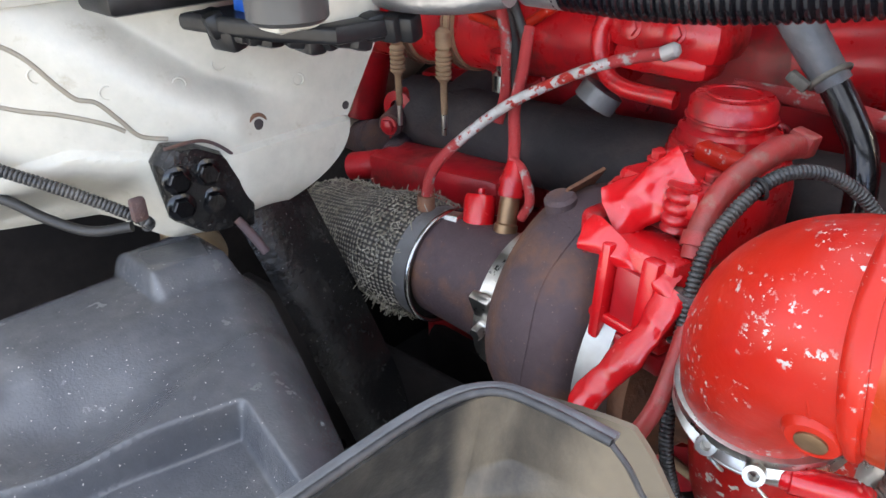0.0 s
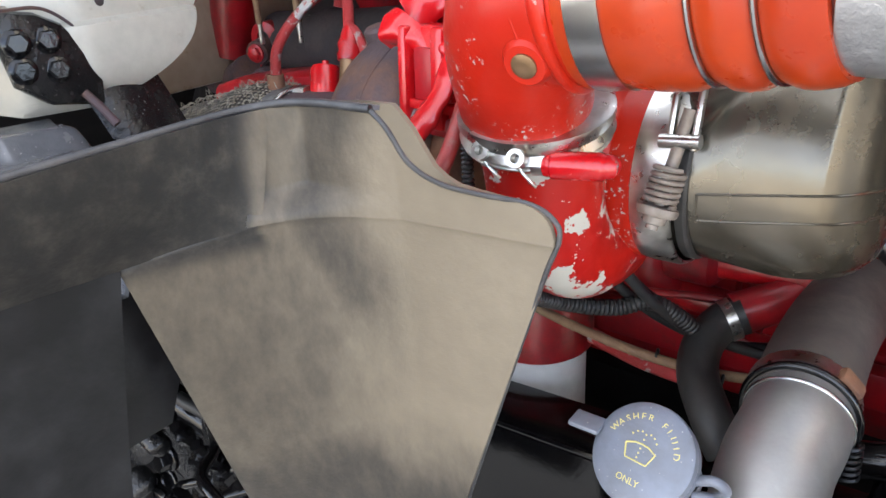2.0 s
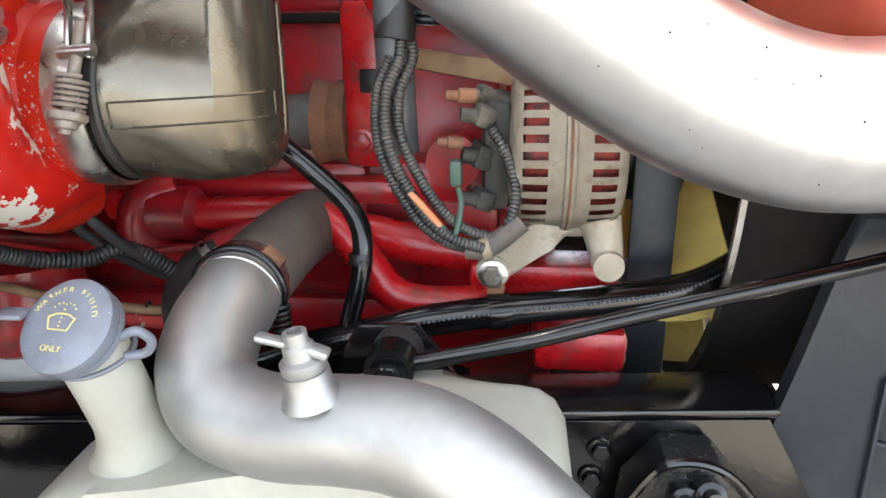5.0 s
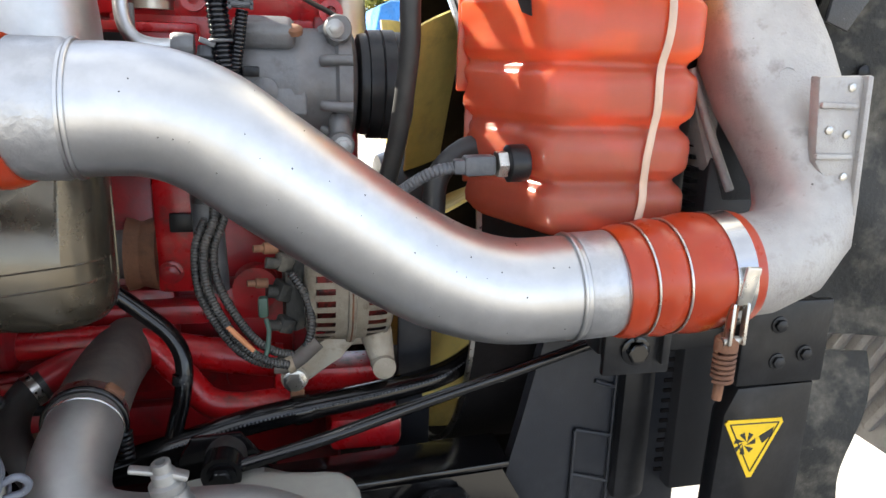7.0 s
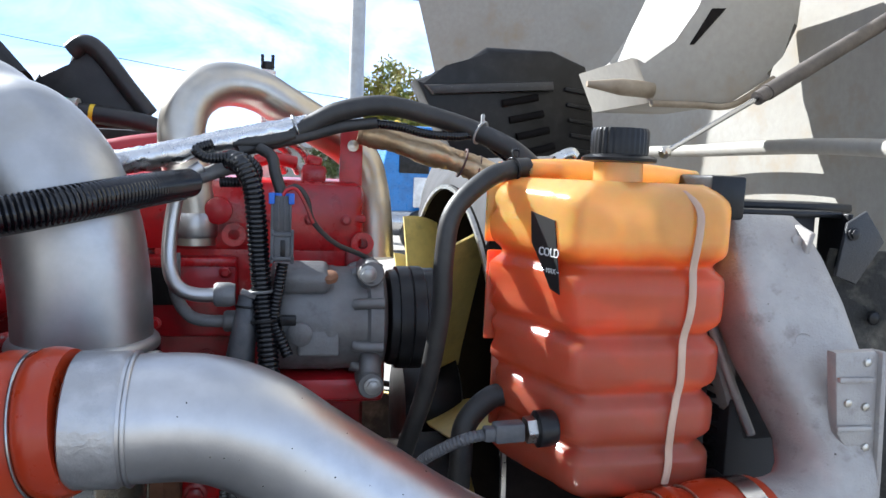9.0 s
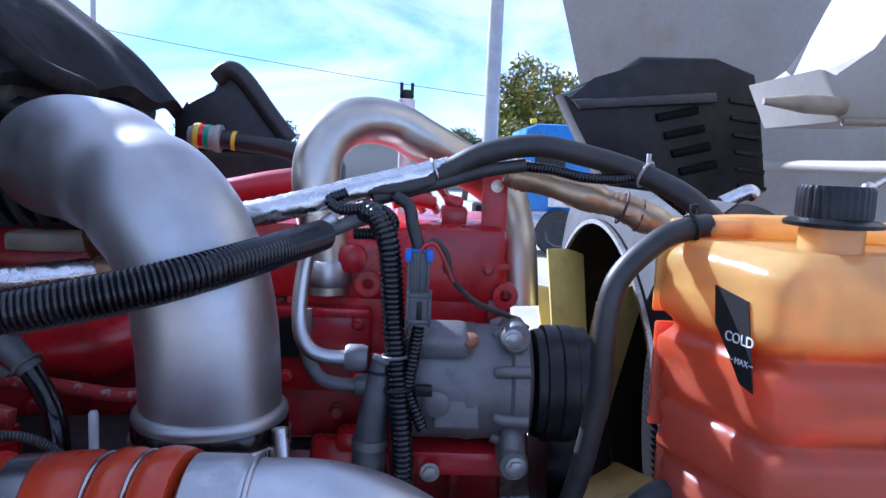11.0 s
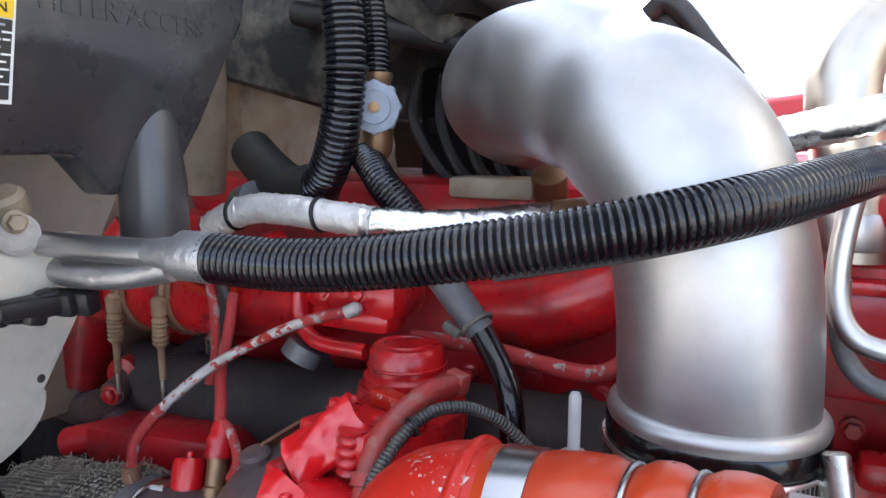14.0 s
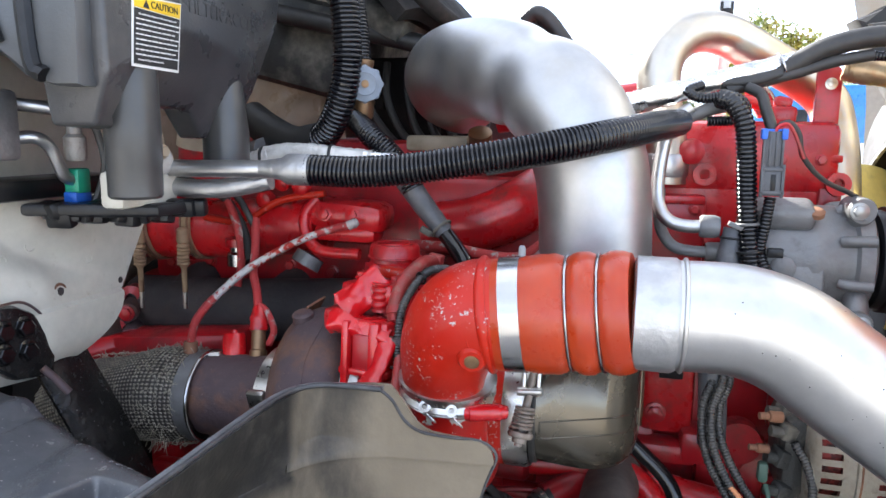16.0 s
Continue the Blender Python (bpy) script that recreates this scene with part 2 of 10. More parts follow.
SPRING_STEEL = surface("dusty_spring_steel", (0.27, 0.235, 0.20), 0.6, 0.25, second=(0.17, 0.13, 0.10), scale=60, bump=0.3, bump_scale=200)
CAST_DUSTY = surface("dust_caked_casting", (0.44, 0.395, 0.32), 0.68, 0.10, second=(0.32, 0.27, 0.20), scale=20, bump=0.6, bump_scale=260, specks=(0.2, 0.18, 0.15), grime=((0.19, 0.15, 0.11), 34, 0.57, 0.76))
MUD_RUBBER = surface("mud_dusted_rubber", (0.022, 0.022, 0.020), 0.7, second=(0.16, 0.145, 0.115), scale=14, spread=(0.46, 0.66), bump=0.9, bump_scale=120, specks=(0.12, 0.11, 0.09))
GREY_KNOB = surface("grey_blue_knob", (0.20, 0.235, 0.285), 0.45, second=(0.15, 0.168, 0.195), scale=40, bump=0.1)
BRAID_SPOT = surface("red_spotted_steel_braid", (0.62, 0.60, 0.57), 0.34, 0.6, second=(0.50, 0.47, 0.43), scale=120, chips=(0.42, 0.03, 0.02), chip_cut=(0.50, 0.54), chip_scale=95, bump=0.9, bump_scale=900)
BRAID_RED = surface("red_overspray_braid", (0.42, 0.03, 0.03), 0.45, chips=(0.36, 0.32, 0.29), chip_cut=(0.56, 0.62), chip_scale=60, bump=0.9, bump_scale=900)
GRAVEL = surface("pale_gravel", (0.41, 0.38, 0.335), 0.92, second=(0.30, 0.275, 0.235), scale=0.6, fine=45, bump=0.9, bump_scale=60)
FIN = surface("radiator_fins", (0.02, 0.02, 0.022), 0.6, bump=0.1)
BARK = surface("bark", (0.10, 0.075, 0.055), 0.9, bump=0.5, bump_scale=20)
LEAF = surface("autumn_leaves", (0.16, 0.19, 0.03), 0.6, second=(0.34, 0.24, 0.03), scale=1.3, bump=0.0)
LEAF_GREEN = surface("green_leaves", (0.055, 0.085, 0.015), 0.6, second=(0.10, 0.11, 0.02), scale=1.3, bump=0.0)
GALV = surface("galvanised_pole", (0.42, 0.42, 0.41), 0.6, 0.3, second=(0.34, 0.34, 0.33), scale=4, bump=0.05)
BRASS = surface("old_brass", (0.24, 0.15, 0.08), 0.45, 0.8, second=(0.25, 0.15, 0.09), scale=40, bump=0.3)
COPPER_WIRE = surface("copper_windings", (0.22, 0.020, 0.014), 0.4, 0.4, second=(0.02, 0.010, 0.008), scale=90, bump=0.6, bump_scale=200)
# Near black for soot specks and for shade painted into the bay's depths.
DARK = surface("soot_and_shade_black", (0.012, 0.011, 0.011), 0.90, gloss=0.06, second=(0.02, 0.017, 0.016), bump=0.2)
DUSTY_GREY = surface("dusty_grey_sheet", (0.105, 0.105, 0.108), 0.85, gloss=0.10, second=(0.075, 0.073, 0.072), scale=9, bump=0.2, bump_scale=140)
SHROUD = surface("dusty_blue_black_plastic", (0.022, 0.024, 0.029), 0.42, second=(0.050, 0.050, 0.053), scale=6, spread=(0.40, 0.70), bump=0.15, bump_scale=260, gloss=0.35)


def mesh_wrap():
    """Steel-mesh exhaust wrap: rows of knitted loops in relief, grey with tan strands."""
    m = surface("knitted_steel_wrap", (0.50, 0.46, 0.38), 0.6, 0.35, second=(0.34, 0.30, 0.23), scale=30, bump=0.0)
    nt = m.node_tree
    b = nt.nodes["Principled BSDF"]
    uv = nt.nodes.new("ShaderNodeUVMap")
    tot = None
    for rot, sc in ((0.0, 52.0), (1.5708, 64.0)):
        mp = nt.nodes.new("ShaderNodeMapping")
        mp.inputs["Rotation"].default_value = (0, 0, rot)
        w = nt.nodes.new("ShaderNodeTexWave")
        w.inputs["Scale"].default_value, w.inputs["Distortion"].default_value = sc, 1.4
        w.inputs["Detail"].default_value, w.inputs["Detail Scale"].default_value = 2.0, 3.0
        nt.links.new(uv.outputs[0], mp.inputs[0])
        nt.links.new(mp.outputs[0], w.inputs["Vector"])
        if tot is None:
            tot = w.outputs["Fac"]
        else:
            a = nt.nodes.new("ShaderNodeMath")
            a.operation = "MULTIPLY"
            nt.links.new(tot, a.inputs[0])
            nt.links.new(w.outputs["Fac"], a.inputs[1])
            tot = a.outputs[0]
    mx = nt.nodes.new("ShaderNodeMix")
    mx.data_type = "RGBA"
    old = b.inputs["Base Color"].links[0].from_socket
    nt.links.new(tot, mx.inputs[0])
    mx.inputs[6].default_value = (0.05, 0.045, 0.04, 1)
    nt.links.new(old, mx.inputs[7])
    nt.links.new(mx.outputs[2], b.inputs["Base Color"])
    bp = nt.nodes.new("ShaderNodeBump")
    bp.inputs["Strength"].default_value, bp.inputs["Distance"].default_value = 1.0, 0.004
    nt.links.new(tot, bp.inputs["Height"])
    nt.links.new(bp.outputs[0], b.inputs["Normal"])
    return m


def tank_plastic(name, clear, rough=0.20):
    """Cloudy amber polythene with red coolant standing inside it: sun from behind glows through, a little shows straight through."""
    m = bpy.data.materials.new(name)
    m.use_nodes = True
    nt = m.node_tree
    b = nt.nodes["Principled BSDF"]
    geo = nt.nodes.new("ShaderNodeNewGeometry")
    sep = nt.nodes.new("ShaderNodeSeparateXYZ")
    nt.links.new(geo.outputs["Position"], sep.inputs[0])

    def tex(scale, detail=3.0):
        n = nt.nodes.new("ShaderNodeTexNoise")
        n.inputs["Scale"].default_value, n.inputs["Detail"].default_value = scale, detail
        nt.links.new(geo.outputs["Position"], n.inputs["Vector"])
        return n.outputs["Fac"]

    # coolant level, stained a little above the line
    lift = nt.nodes.new("ShaderNodeMath")
    lift.operation = "MULTIPLY_ADD"
    lift.inputs[1].default_value = 0.022
    nt.links.new(tex(16.0), lift.inputs[0])
    nt.links.new(sep.outputs["Z"], lift.inputs[2])
    r = nt.nodes.new("ShaderNodeMapRange")
    r.inputs["From Min"].default_value, r.inputs["From Max"].default_value = 1.211, 1.561
    nt.links.new(lift.outputs[0], r.inputs["Value"])
    ramp = nt.nodes.new("ShaderNodeValToRGB")
    stops = ((0.0, (0.54, 0.165, 0.112)), (0.30, (0.67, 0.190, 0.120)), (0.55, (0.73, 0.180, 0.098)), (0.735, (0.76, 0.165, 0.055)), (0.762, (0.90, 0.370, 0.090)), (0.80, (0.95, 0.620, 0.200)), (1.0, (0.95, 0.680, 0.280)))
    el = ramp.color_ramp.elements
    el[0].position, el[0].color = stops[0][0], (*stops[0][1], 1)
    el[1].position, el[1].color = stops[-1][0], (*stops[-1][1], 1)
    for p, c in stops[1:-1]:
        e = el.new(p)
        e.color = (*c, 1)
    nt.links.new(r.outputs[0], ramp.inputs[0])
    mx = nt.nodes.new("ShaderNodeMix")
    mx.data_type, mx.blend_type = "RGBA", "MULTIPLY"
    mx.inputs[7].default_value = (0.80, 0.70, 0.62, 1)
    nt.links.new(tex(26.0, 5.0), mx.inputs[0])
    nt.links.new(ramp.outputs[0], mx.inputs[6])
    colour = mx.outputs[2]
    nt.links.new(colour, b.inputs["Base Color"])
    b.inputs["Roughness"].default_value = rough
    b.inputs["Subsurface Weight"].default_value = 0.5
    b.inputs["Subsurface Radius"].default_value = (0.05, 0.015, 0.006)
    b.inputs["Subsurface Scale"].default_value = 1.0
    b.inputs["Coat Weight"].default_value = 0.5
    b.inputs["Coat Roughness"].default_value = 0.12
    bp = nt.nodes.new("ShaderNodeBump")
    bp.inputs["Strength"].default_value, bp.inputs["Distance"].default_value = 0.25, 0.004
    nt.links.new(tex(30.0, 2.0), bp.inputs["Height"])
    nt.links.new(bp.outputs[0], b.inputs["Normal"])
    nt.links.new(bp.outputs[0], b.inputs["Coat Normal"])
    tl = nt.nodes.new("ShaderNodeBsdfTranslucent")
    nt.links.new(colour, tl.inputs[0])
    tr = nt.nodes.new("ShaderNodeBsdfTransparent")
    nt.links.new(colour, tr.inputs[0])
    m1, m2 = nt.nodes.new("ShaderNodeMixShader"), nt.nodes.new("ShaderNodeMixShader")
    m1.inputs[0].default_value, m2.inputs[0].default_value = 0.42, clear
    nt.links.new(b.outputs[0], m1.inputs[1])
    nt.links.new(tl.outputs[0], m1.inputs[2])
    nt.links.new(m1.outputs[0], m2.inputs[1])
    nt.links.new(tr.outputs[0], m2.inputs[2])
    nt.links.new(m2.outputs[0], nt.nodes["Material Output"].inputs[0])
    return m


TAPE = surface("crinkled_pale_tape", (0.62, 0.61, 0.58), 0.35, 0.3, second=(0.45, 0.43, 0.40), scale=50, bump=0.8, bump_scale=120)
# Weathered plastic set near black: the cowl's unlit side is put into the colour.
COWL = surface("weathered_shade_plastic", (0.012, 0.0115, 0.011), 0.85, gloss=0.2, second=(0.034, 0.030, 0.027), scale=11, spread=(0.45, 0.7), bump=0.5, bump_scale=60)
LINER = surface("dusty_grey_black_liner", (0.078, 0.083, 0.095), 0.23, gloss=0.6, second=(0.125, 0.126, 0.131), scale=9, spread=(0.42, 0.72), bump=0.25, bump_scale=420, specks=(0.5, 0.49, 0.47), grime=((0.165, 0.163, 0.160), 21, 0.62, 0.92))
FILTER = surface("satin_black_moulding", (0.036, 0.037, 0.041), 0.29, second=(0.060, 0.058, 0.058), scale=8, bump=0.2, bump_scale=350, grime=((0.085, 0.080, 0.073), 14, 0.54, 0.80))
LEG = surface("dusty_grey_moulding", (0.055, 0.054, 0.052), 0.34, second=(0.036, 0.035, 0.035), scale=9, bump=0.1, bump_scale=200)
WRAP = mesh_wrap()


def splash_plastic():
    """Black plastic under road dust: tan on the flat, darker beside the fold and low down; the wing's shade is painted
    in as near black.
    """
    m = surface("road_dusted_plastic", (0.192, 0.158, 0.112), 0.44, gloss=0.32, second=(0.155, 0.127, 0.090), scale=9, spread=(0.40, 0.66), bump=0.22, bump_scale=150)
    nt = m.node_tree
    b = nt.nodes["Principled BSDF"]
    geo = nt.nodes.new("ShaderNodeNewGeometry")
    sep = nt.nodes.new("ShaderNodeSeparateXYZ")
    nt.links.new(geo.outputs["Position"], sep.inputs[0])

    def calc(op, a, c=0.0, d=0.0):
        n = nt.nodes.new("ShaderNodeMath")
        n.operation = op
        for sock, v in zip(n.inputs, (a, c, d)):
            if isinstance(v, (int, float)):
                sock.default_value = v
            else:
                nt.links.new(v, sock)
        return n.outputs[0]

    def cloud(scale, tall, detail, rgh):
        mp = nt.nodes.new("ShaderNodeMapping")
        mp.inputs["Scale"].default_value = (1, 1, tall)
        nt.links.new(geo.outputs["Position"], mp.inputs["Vector"])
        q = nt.nodes.new("ShaderNodeTexNoise")
        q.inputs["Scale"].default_value, q.inputs["Detail"].default_value, q.inputs["Roughness"].default_value = scale, detail, rgh
        nt.links.new(mp.outputs[0], q.inputs["Vector"])
        return q.outputs["Fac"]

    def ease(v, lo, hi):
        r = nt.nodes.new("ShaderNodeMapRange")
        r.interpolation_type = "SMOOTHSTEP"
        r.inputs["From Min"].default_value, r.inputs["From Max"].default_value = lo, hi
        nt.links.new(v, r.inputs["Value"])
        return r.outputs[0]

    def blend(fac, lo, hi):
        x = nt.nodes.new("ShaderNodeMix")
        x.data_type = "RGBA"
        nt.links.new(fac, x.inputs[0])
        for sock, v in ((x.inputs[6], lo), (x.inputs[7], hi)):
            if isinstance(v, tuple):
                sock.default_value = (*v, 1)
            else:
                nt.links.new(v, sock)
        return x.outputs[2]

    warp = cloud(9.0, 0.7, 3.0, 0.5)
    x = calc("MULTIPLY_ADD", calc("SUBTRACT", warp, 0.5), 0.07, sep.outputs["X"])
    z = calc("MULTIPLY_ADD", calc("SUBTRACT", cloud(13.0, 1.0, 3.0, 0.5), 0.5), 0.10, sep.outputs["Z"])
    # darker strip beside the fold, fading out downwards
    strip = calc("MULTIPLY", calc("MULTIPLY", ease(x, -0.162, -0.128), ease(x, -0.062, -0.118)), ease(z, 0.99, 1.16))
    # darker towards the bottom and towards the left
    low = calc("MULTIPLY", ease(z, 1.06, 0.94), 0.80)
    left = calc("MULTIPLY", ease(x, -0.070, -0.165), 0.60)
    # how far the dust colour is taken towards near black
    bare = calc("MAXIMUM", calc("MAXIMUM", calc("MULTIPLY", strip, 0.74), low), left)
    mott = calc("MULTIPLY_ADD", calc("SUBTRACT", cloud(70.0, 0.45, 9.0, 0.70), 0.5), 0.55, bare)
    dusty = blend(ease(mott, 0.02, 1.05), b.inputs["Base Color"].links[0].from_socket, (0.021, 0.019, 0.017))
    # The wing's shade is painted in: near-black colour left of the fold.
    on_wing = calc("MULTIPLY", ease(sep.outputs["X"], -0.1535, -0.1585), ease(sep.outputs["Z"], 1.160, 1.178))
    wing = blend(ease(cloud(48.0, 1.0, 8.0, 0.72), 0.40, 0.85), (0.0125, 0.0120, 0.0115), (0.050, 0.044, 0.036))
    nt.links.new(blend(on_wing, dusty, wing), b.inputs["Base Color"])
    return m


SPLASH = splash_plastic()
TANK = tank_plastic("amber_tank_plastic", 0.26)


# ---- builders ----
from mathutils.bvhtree import BVHTree


def V(*a):
    return Vector(a)


def thing(name, label, category, at=(0, 0, 0), group="", kind=""):
    ob = new(name)
    ob.empty_display_size = 0.02
    ob.location = at
    return tagged(ob, label, category, group, kind)


def part(name, bm, material, parent, label="", smooth=True, sharp=38):
    """One bmesh as ONE mesh object under a thing or a part; its places are the world's."""
    bmesh.ops.recalc_face_normals(bm, faces=bm.faces[:])
    lim = radians(sharp)
    for f in bm.faces:
        f.smooth = smooth
    for e in bm.edges:
        if len(e.link_faces) == 2 and e.calc_face_angle(0) > lim:
            e.smooth = False
    me = bpy.data.meshes.new(name)
    bm.to_mesh(me)
    bm.free()
    me.materials.append(material)
    ob = new(name, me)
    if parent is not None:
        ob.parent = parent
        if parent.type == "EMPTY":
            ob.matrix_parent_inverse = Matrix.Translation(parent.location).inverted()
    return tagged(ob, label)


def curve(pts, n=8):
    """A smooth line through the points."""
    p = [Vector(q) for q in pts]
    p = [p[0] * 2 - p[1]] + p + [p[-1] * 2 - p[-2]]
    out = []
    for i in range(1, len(p) - 2):
        a, b, c, d = p[i - 1:i + 3]
        for k in range(n):
            t = k / n
            out.append(0.5 * (2 * b + (c - a) * t + (2 * a - 5 * b + 4 * c - d) * t * t + (3 * b - a - 3 * c + d) * t ** 3))
    return out + [p[-2]]


def resample(line, step):
    cum = [0.0]
    for a, b in zip(line, line[1:]):
        cum.append(cum[-1] + (b - a).length)
    n = max(2, int(cum[-1] / step))
    out, j = [], 0
    for i in range(n + 1):
        s = cum[-1] * i / n
        while j < len(cum) - 2 and cum[j + 1] < s:
            j += 1
        t = (s - cum[j]) / max(1e-9, cum[j + 1] - cum[j])
        out.append(line[j].lerp(line[j + 1], t))
    return out, cum[-1]


def sweep(line, radius, sides=20, bm=None, caps=True, uv=False, squash=1.0):
    """A tube along a line; radius: a number or a function of the share of the way, 0 to 1."""
    bm = bm or bmesh.new()
    n = len(line)
    tang = [(line[min(i + 1, n - 1)] - line[max(i - 1, 0)]).normalized() for i in range(n)]
    ref = Vector((0, 0, 1)) if abs(tang[0].z) < 0.9 else Vector((0, 1, 0))
    u = tang[0].cross(ref).normalized()
    rings, cum = [], [0.0]
    for i in range(1, n):
        cum.append(cum[-1] + (line[i] - line[i - 1]).length)
    layer = bm.loops.layers.uv.new("uv") if uv else None
    for i in range(n):
        u = (u - tang[i] * u.dot(tang[i])).normalized()
        w = tang[i].cross(u)
        r = radius(cum[i] / max(cum[-1], 1e-9)) if callable(radius) else radius
        rings.append([bm.verts.new(line[i] + (u * math.cos(a) + w * math.sin(a) * squash) * r) for a in (2 * math.pi * k / sides for k in range(sides))])
    for i in range(n - 1):
        for k in range(sides):
            f = bm.faces.new((rings[i][k], rings[i][(k + 1) % sides], rings[i + 1][(k + 1) % sides], rings[i + 1][k]))
            if uv:
                rr = radius(0.5) if callable(radius) else radius
                for lp, (a, b) in zip(f.loops, ((i, k), (i, k + 1), (i + 1, k + 1), (i + 1, k))):
                    lp[layer].uv = (cum[a], b / sides * 6.283 * rr)
    if caps:
        bm.faces.new(rings[0][::-1])
        bm.faces.new(rings[-1])
    return bm


def tube(pts, radius, sides=20, n=8, bm=None, caps=True, uv=False):
    return sweep(curve(pts, n), radius, sides, bm, caps, uv)


def ribbed(pts, r, pitch=0.006, depth=0.0022, sides=22, bm=None):
    """Split conduit: round-shouldered rings along a smooth line."""
    line, length = resample(curve(pts, 10), pitch / 6)
    idx = {"i": -1}
    step = (1.0, 0.97, 0.55, 0.0, 0.55, 0.97)

    def rad(_):
        idx["i"] += 1
        return r - depth * (1 - step[idx["i"] % 6])

    return sweep(line, rad, sides, bm)


def axis(at, to):
    """A frame at a place with its z along the way to another."""
    d = Vector(to) - Vector(at)
    return Matrix.Translation(at) @ d.to_track_quat("Z", "Y").to_matrix().to_4x4()


def lathe(profile, m, sides=32, bm=None, closed=False):
    """Rings of (radius, height) about the z axis of m."""
    bm = bm or bmesh.new()
    rings = []
    for r, h in profile:
        rings.append([bm.verts.new(m @ Vector((max(r, 1e-5) * math.cos(2 * math.pi * k / sides), max(r, 1e-5) * math.sin(2 * math.pi * k / sides), h))) for k in range(sides)])
    for a, b in zip(rings, rings[1:]):
        for k in range(sides):
            bm.faces.new((a[k], a[(k + 1) % sides], b[(k + 1) % sides], b[k]))
    if closed:
        for k in range(sides):
            bm.faces.new((rings[-1][k], rings[-1][(k + 1) % sides], rings[0][(k + 1) % sides], rings[0][k]))
    else:
        bm.faces.new(rings[0][::-1])
        bm.faces.new(rings[-1])
    return bm


def ring(at, to, major, minor, sides=40, bm=None, flat=1.0):
    prof = [(major + minor * math.cos(a), minor * flat * math.sin(a)) for a in (2 * math.pi * k / 10 for k in range(10))]
    return lathe(prof, axis(at, to), sides, bm, closed=True)


def band(at, to, r, width, thick=0.0012, sides=40, bm=None):
    """A flat strap round an axis."""
    return lathe([(r, -width / 2), (r + thick, -width / 2), (r + thick, width / 2), (r, width / 2)], axis(at, to), sides, bm, closed=True)


def box(at, size, bevel=0.004, turn=(0, 0, 0), bm=None, seg=2):
    bm = bm or bmesh.new()
    m = pose(*at, *turn)
    vs = bmesh.ops.create_cube(bm, size=1.0, matrix=m @ Matrix.Diagonal((*size, 1)))["verts"]
    if bevel > 0:
        es = list({e for v in vs for e in v.link_edges})
        bmesh.ops.bevel(bm, geom=es, offset=min(bevel, min(size) * 0.45), segments=seg, profile=0.5, affect="EDGES")
    return bm


def slab(outline, depth, m, bevel=0.002, bm=None):
    """A plate: an outline in m's x and y, given depth along m's z."""
    bm = bm or bmesh.new()
    lo = [bm.verts.new(m @ Vector((x, y, 0))) for x, y in outline]
    hi = [bm.verts.new(m @ Vector((x, y, depth))) for x, y in outline]
    fs = [bm.faces.new(lo[::-1]), bm.faces.new(hi)]
    n = len(outline)
    for k in range(n):
        fs.append(bm.faces.new((lo[k], lo[(k + 1) % n], hi[(k + 1) % n], hi[k])))
    if bevel:
        es = list({e for f in fs[:2] for e in f.edges})
        bmesh.ops.bevel(bm, geom=es, offset=bevel, segments=2, profile=0.5, affect="EDGES")
    return bm


FACE_X = Matrix(((0, 0, 1, 0), (1, 0, 0, 0), (0, 1, 0, 0), (0, 0, 0, 1)))        # outline (y, z), depth along +x
FACE_Y = Matrix(((1, 0, 0, 0), (0, 0, -1, 0), (0, 1, 0, 0), (0, 0, 0, 1)))       # outline (x, z), depth along -y


def at_x(x):
    return Matrix.Translation((x, 0, 0)) @ FACE_X


def at_y(y):
    return Matrix.Translation((0, y, 0)) @ FACE_Y


def sheet(fn, nu, nv, thick, bm=None):
    """A surface from fn(u, v) with thickness, u and v from 0 to 1."""
    bm = bm or bmesh.new()
    g = [[bm.verts.new(fn(i / nu, j / nv)) for j in range(nv + 1)] for i in range(nu + 1)]
    fs = [bm.faces.new((g[i][j], g[i + 1][j], g[i + 1][j + 1], g[i][j + 1])) for i in range(nu) for j in range(nv)]
    bmesh.ops.recalc_face_normals(bm, faces=fs)
    bmesh.ops.solidify(bm, geom=fs, thickness=thick)
    return bm


def film(fn, nu, nv, thick, bm=None):
    """A thin crumpled sheet: two skins set apart along the smooth normals and joined round the rim."""
    bm = bm or bmesh.new()
    p = [[fn(i / nu, j / nv) for j in range(nv + 1)] for i in range(nu + 1)]
    skins = []
    for sgn in (0.5, -0.5):
        g = []
        for i in range(nu + 1):
            row = []
            for j in range(nv + 1):
                du = p[min(i + 1, nu)][j] - p[max(i - 1, 0)][j]
                dv = p[i][min(j + 1, nv)] - p[i][max(j - 1, 0)]
                row.append(bm.verts.new(p[i][j] + du.cross(dv).normalized() * thick * sgn))
            g.append(row)
        skins.append(g)
    a, b = skins
    for i in range(nu):
        for j in range(nv):
            bm.faces.new((a[i][j], a[i + 1][j], a[i + 1][j + 1], a[i][j + 1]))
            bm.faces.new((b[i][j], b[i][j + 1], b[i + 1][j + 1], b[i + 1][j]))
    rim = [(i, 0) for i in range(nu)] + [(nu, j) for j in range(nv)] + [(i, nv) for i in range(nu, 0, -1)] + [(0, j) for j in range(nv, 0, -1)]
    for (i, j), (k, l) in zip(rim, rim[1:] + rim[:1]):
        bm.faces.new((a[i][j], b[i][j], b[k][l], a[k][l]))
    return bm


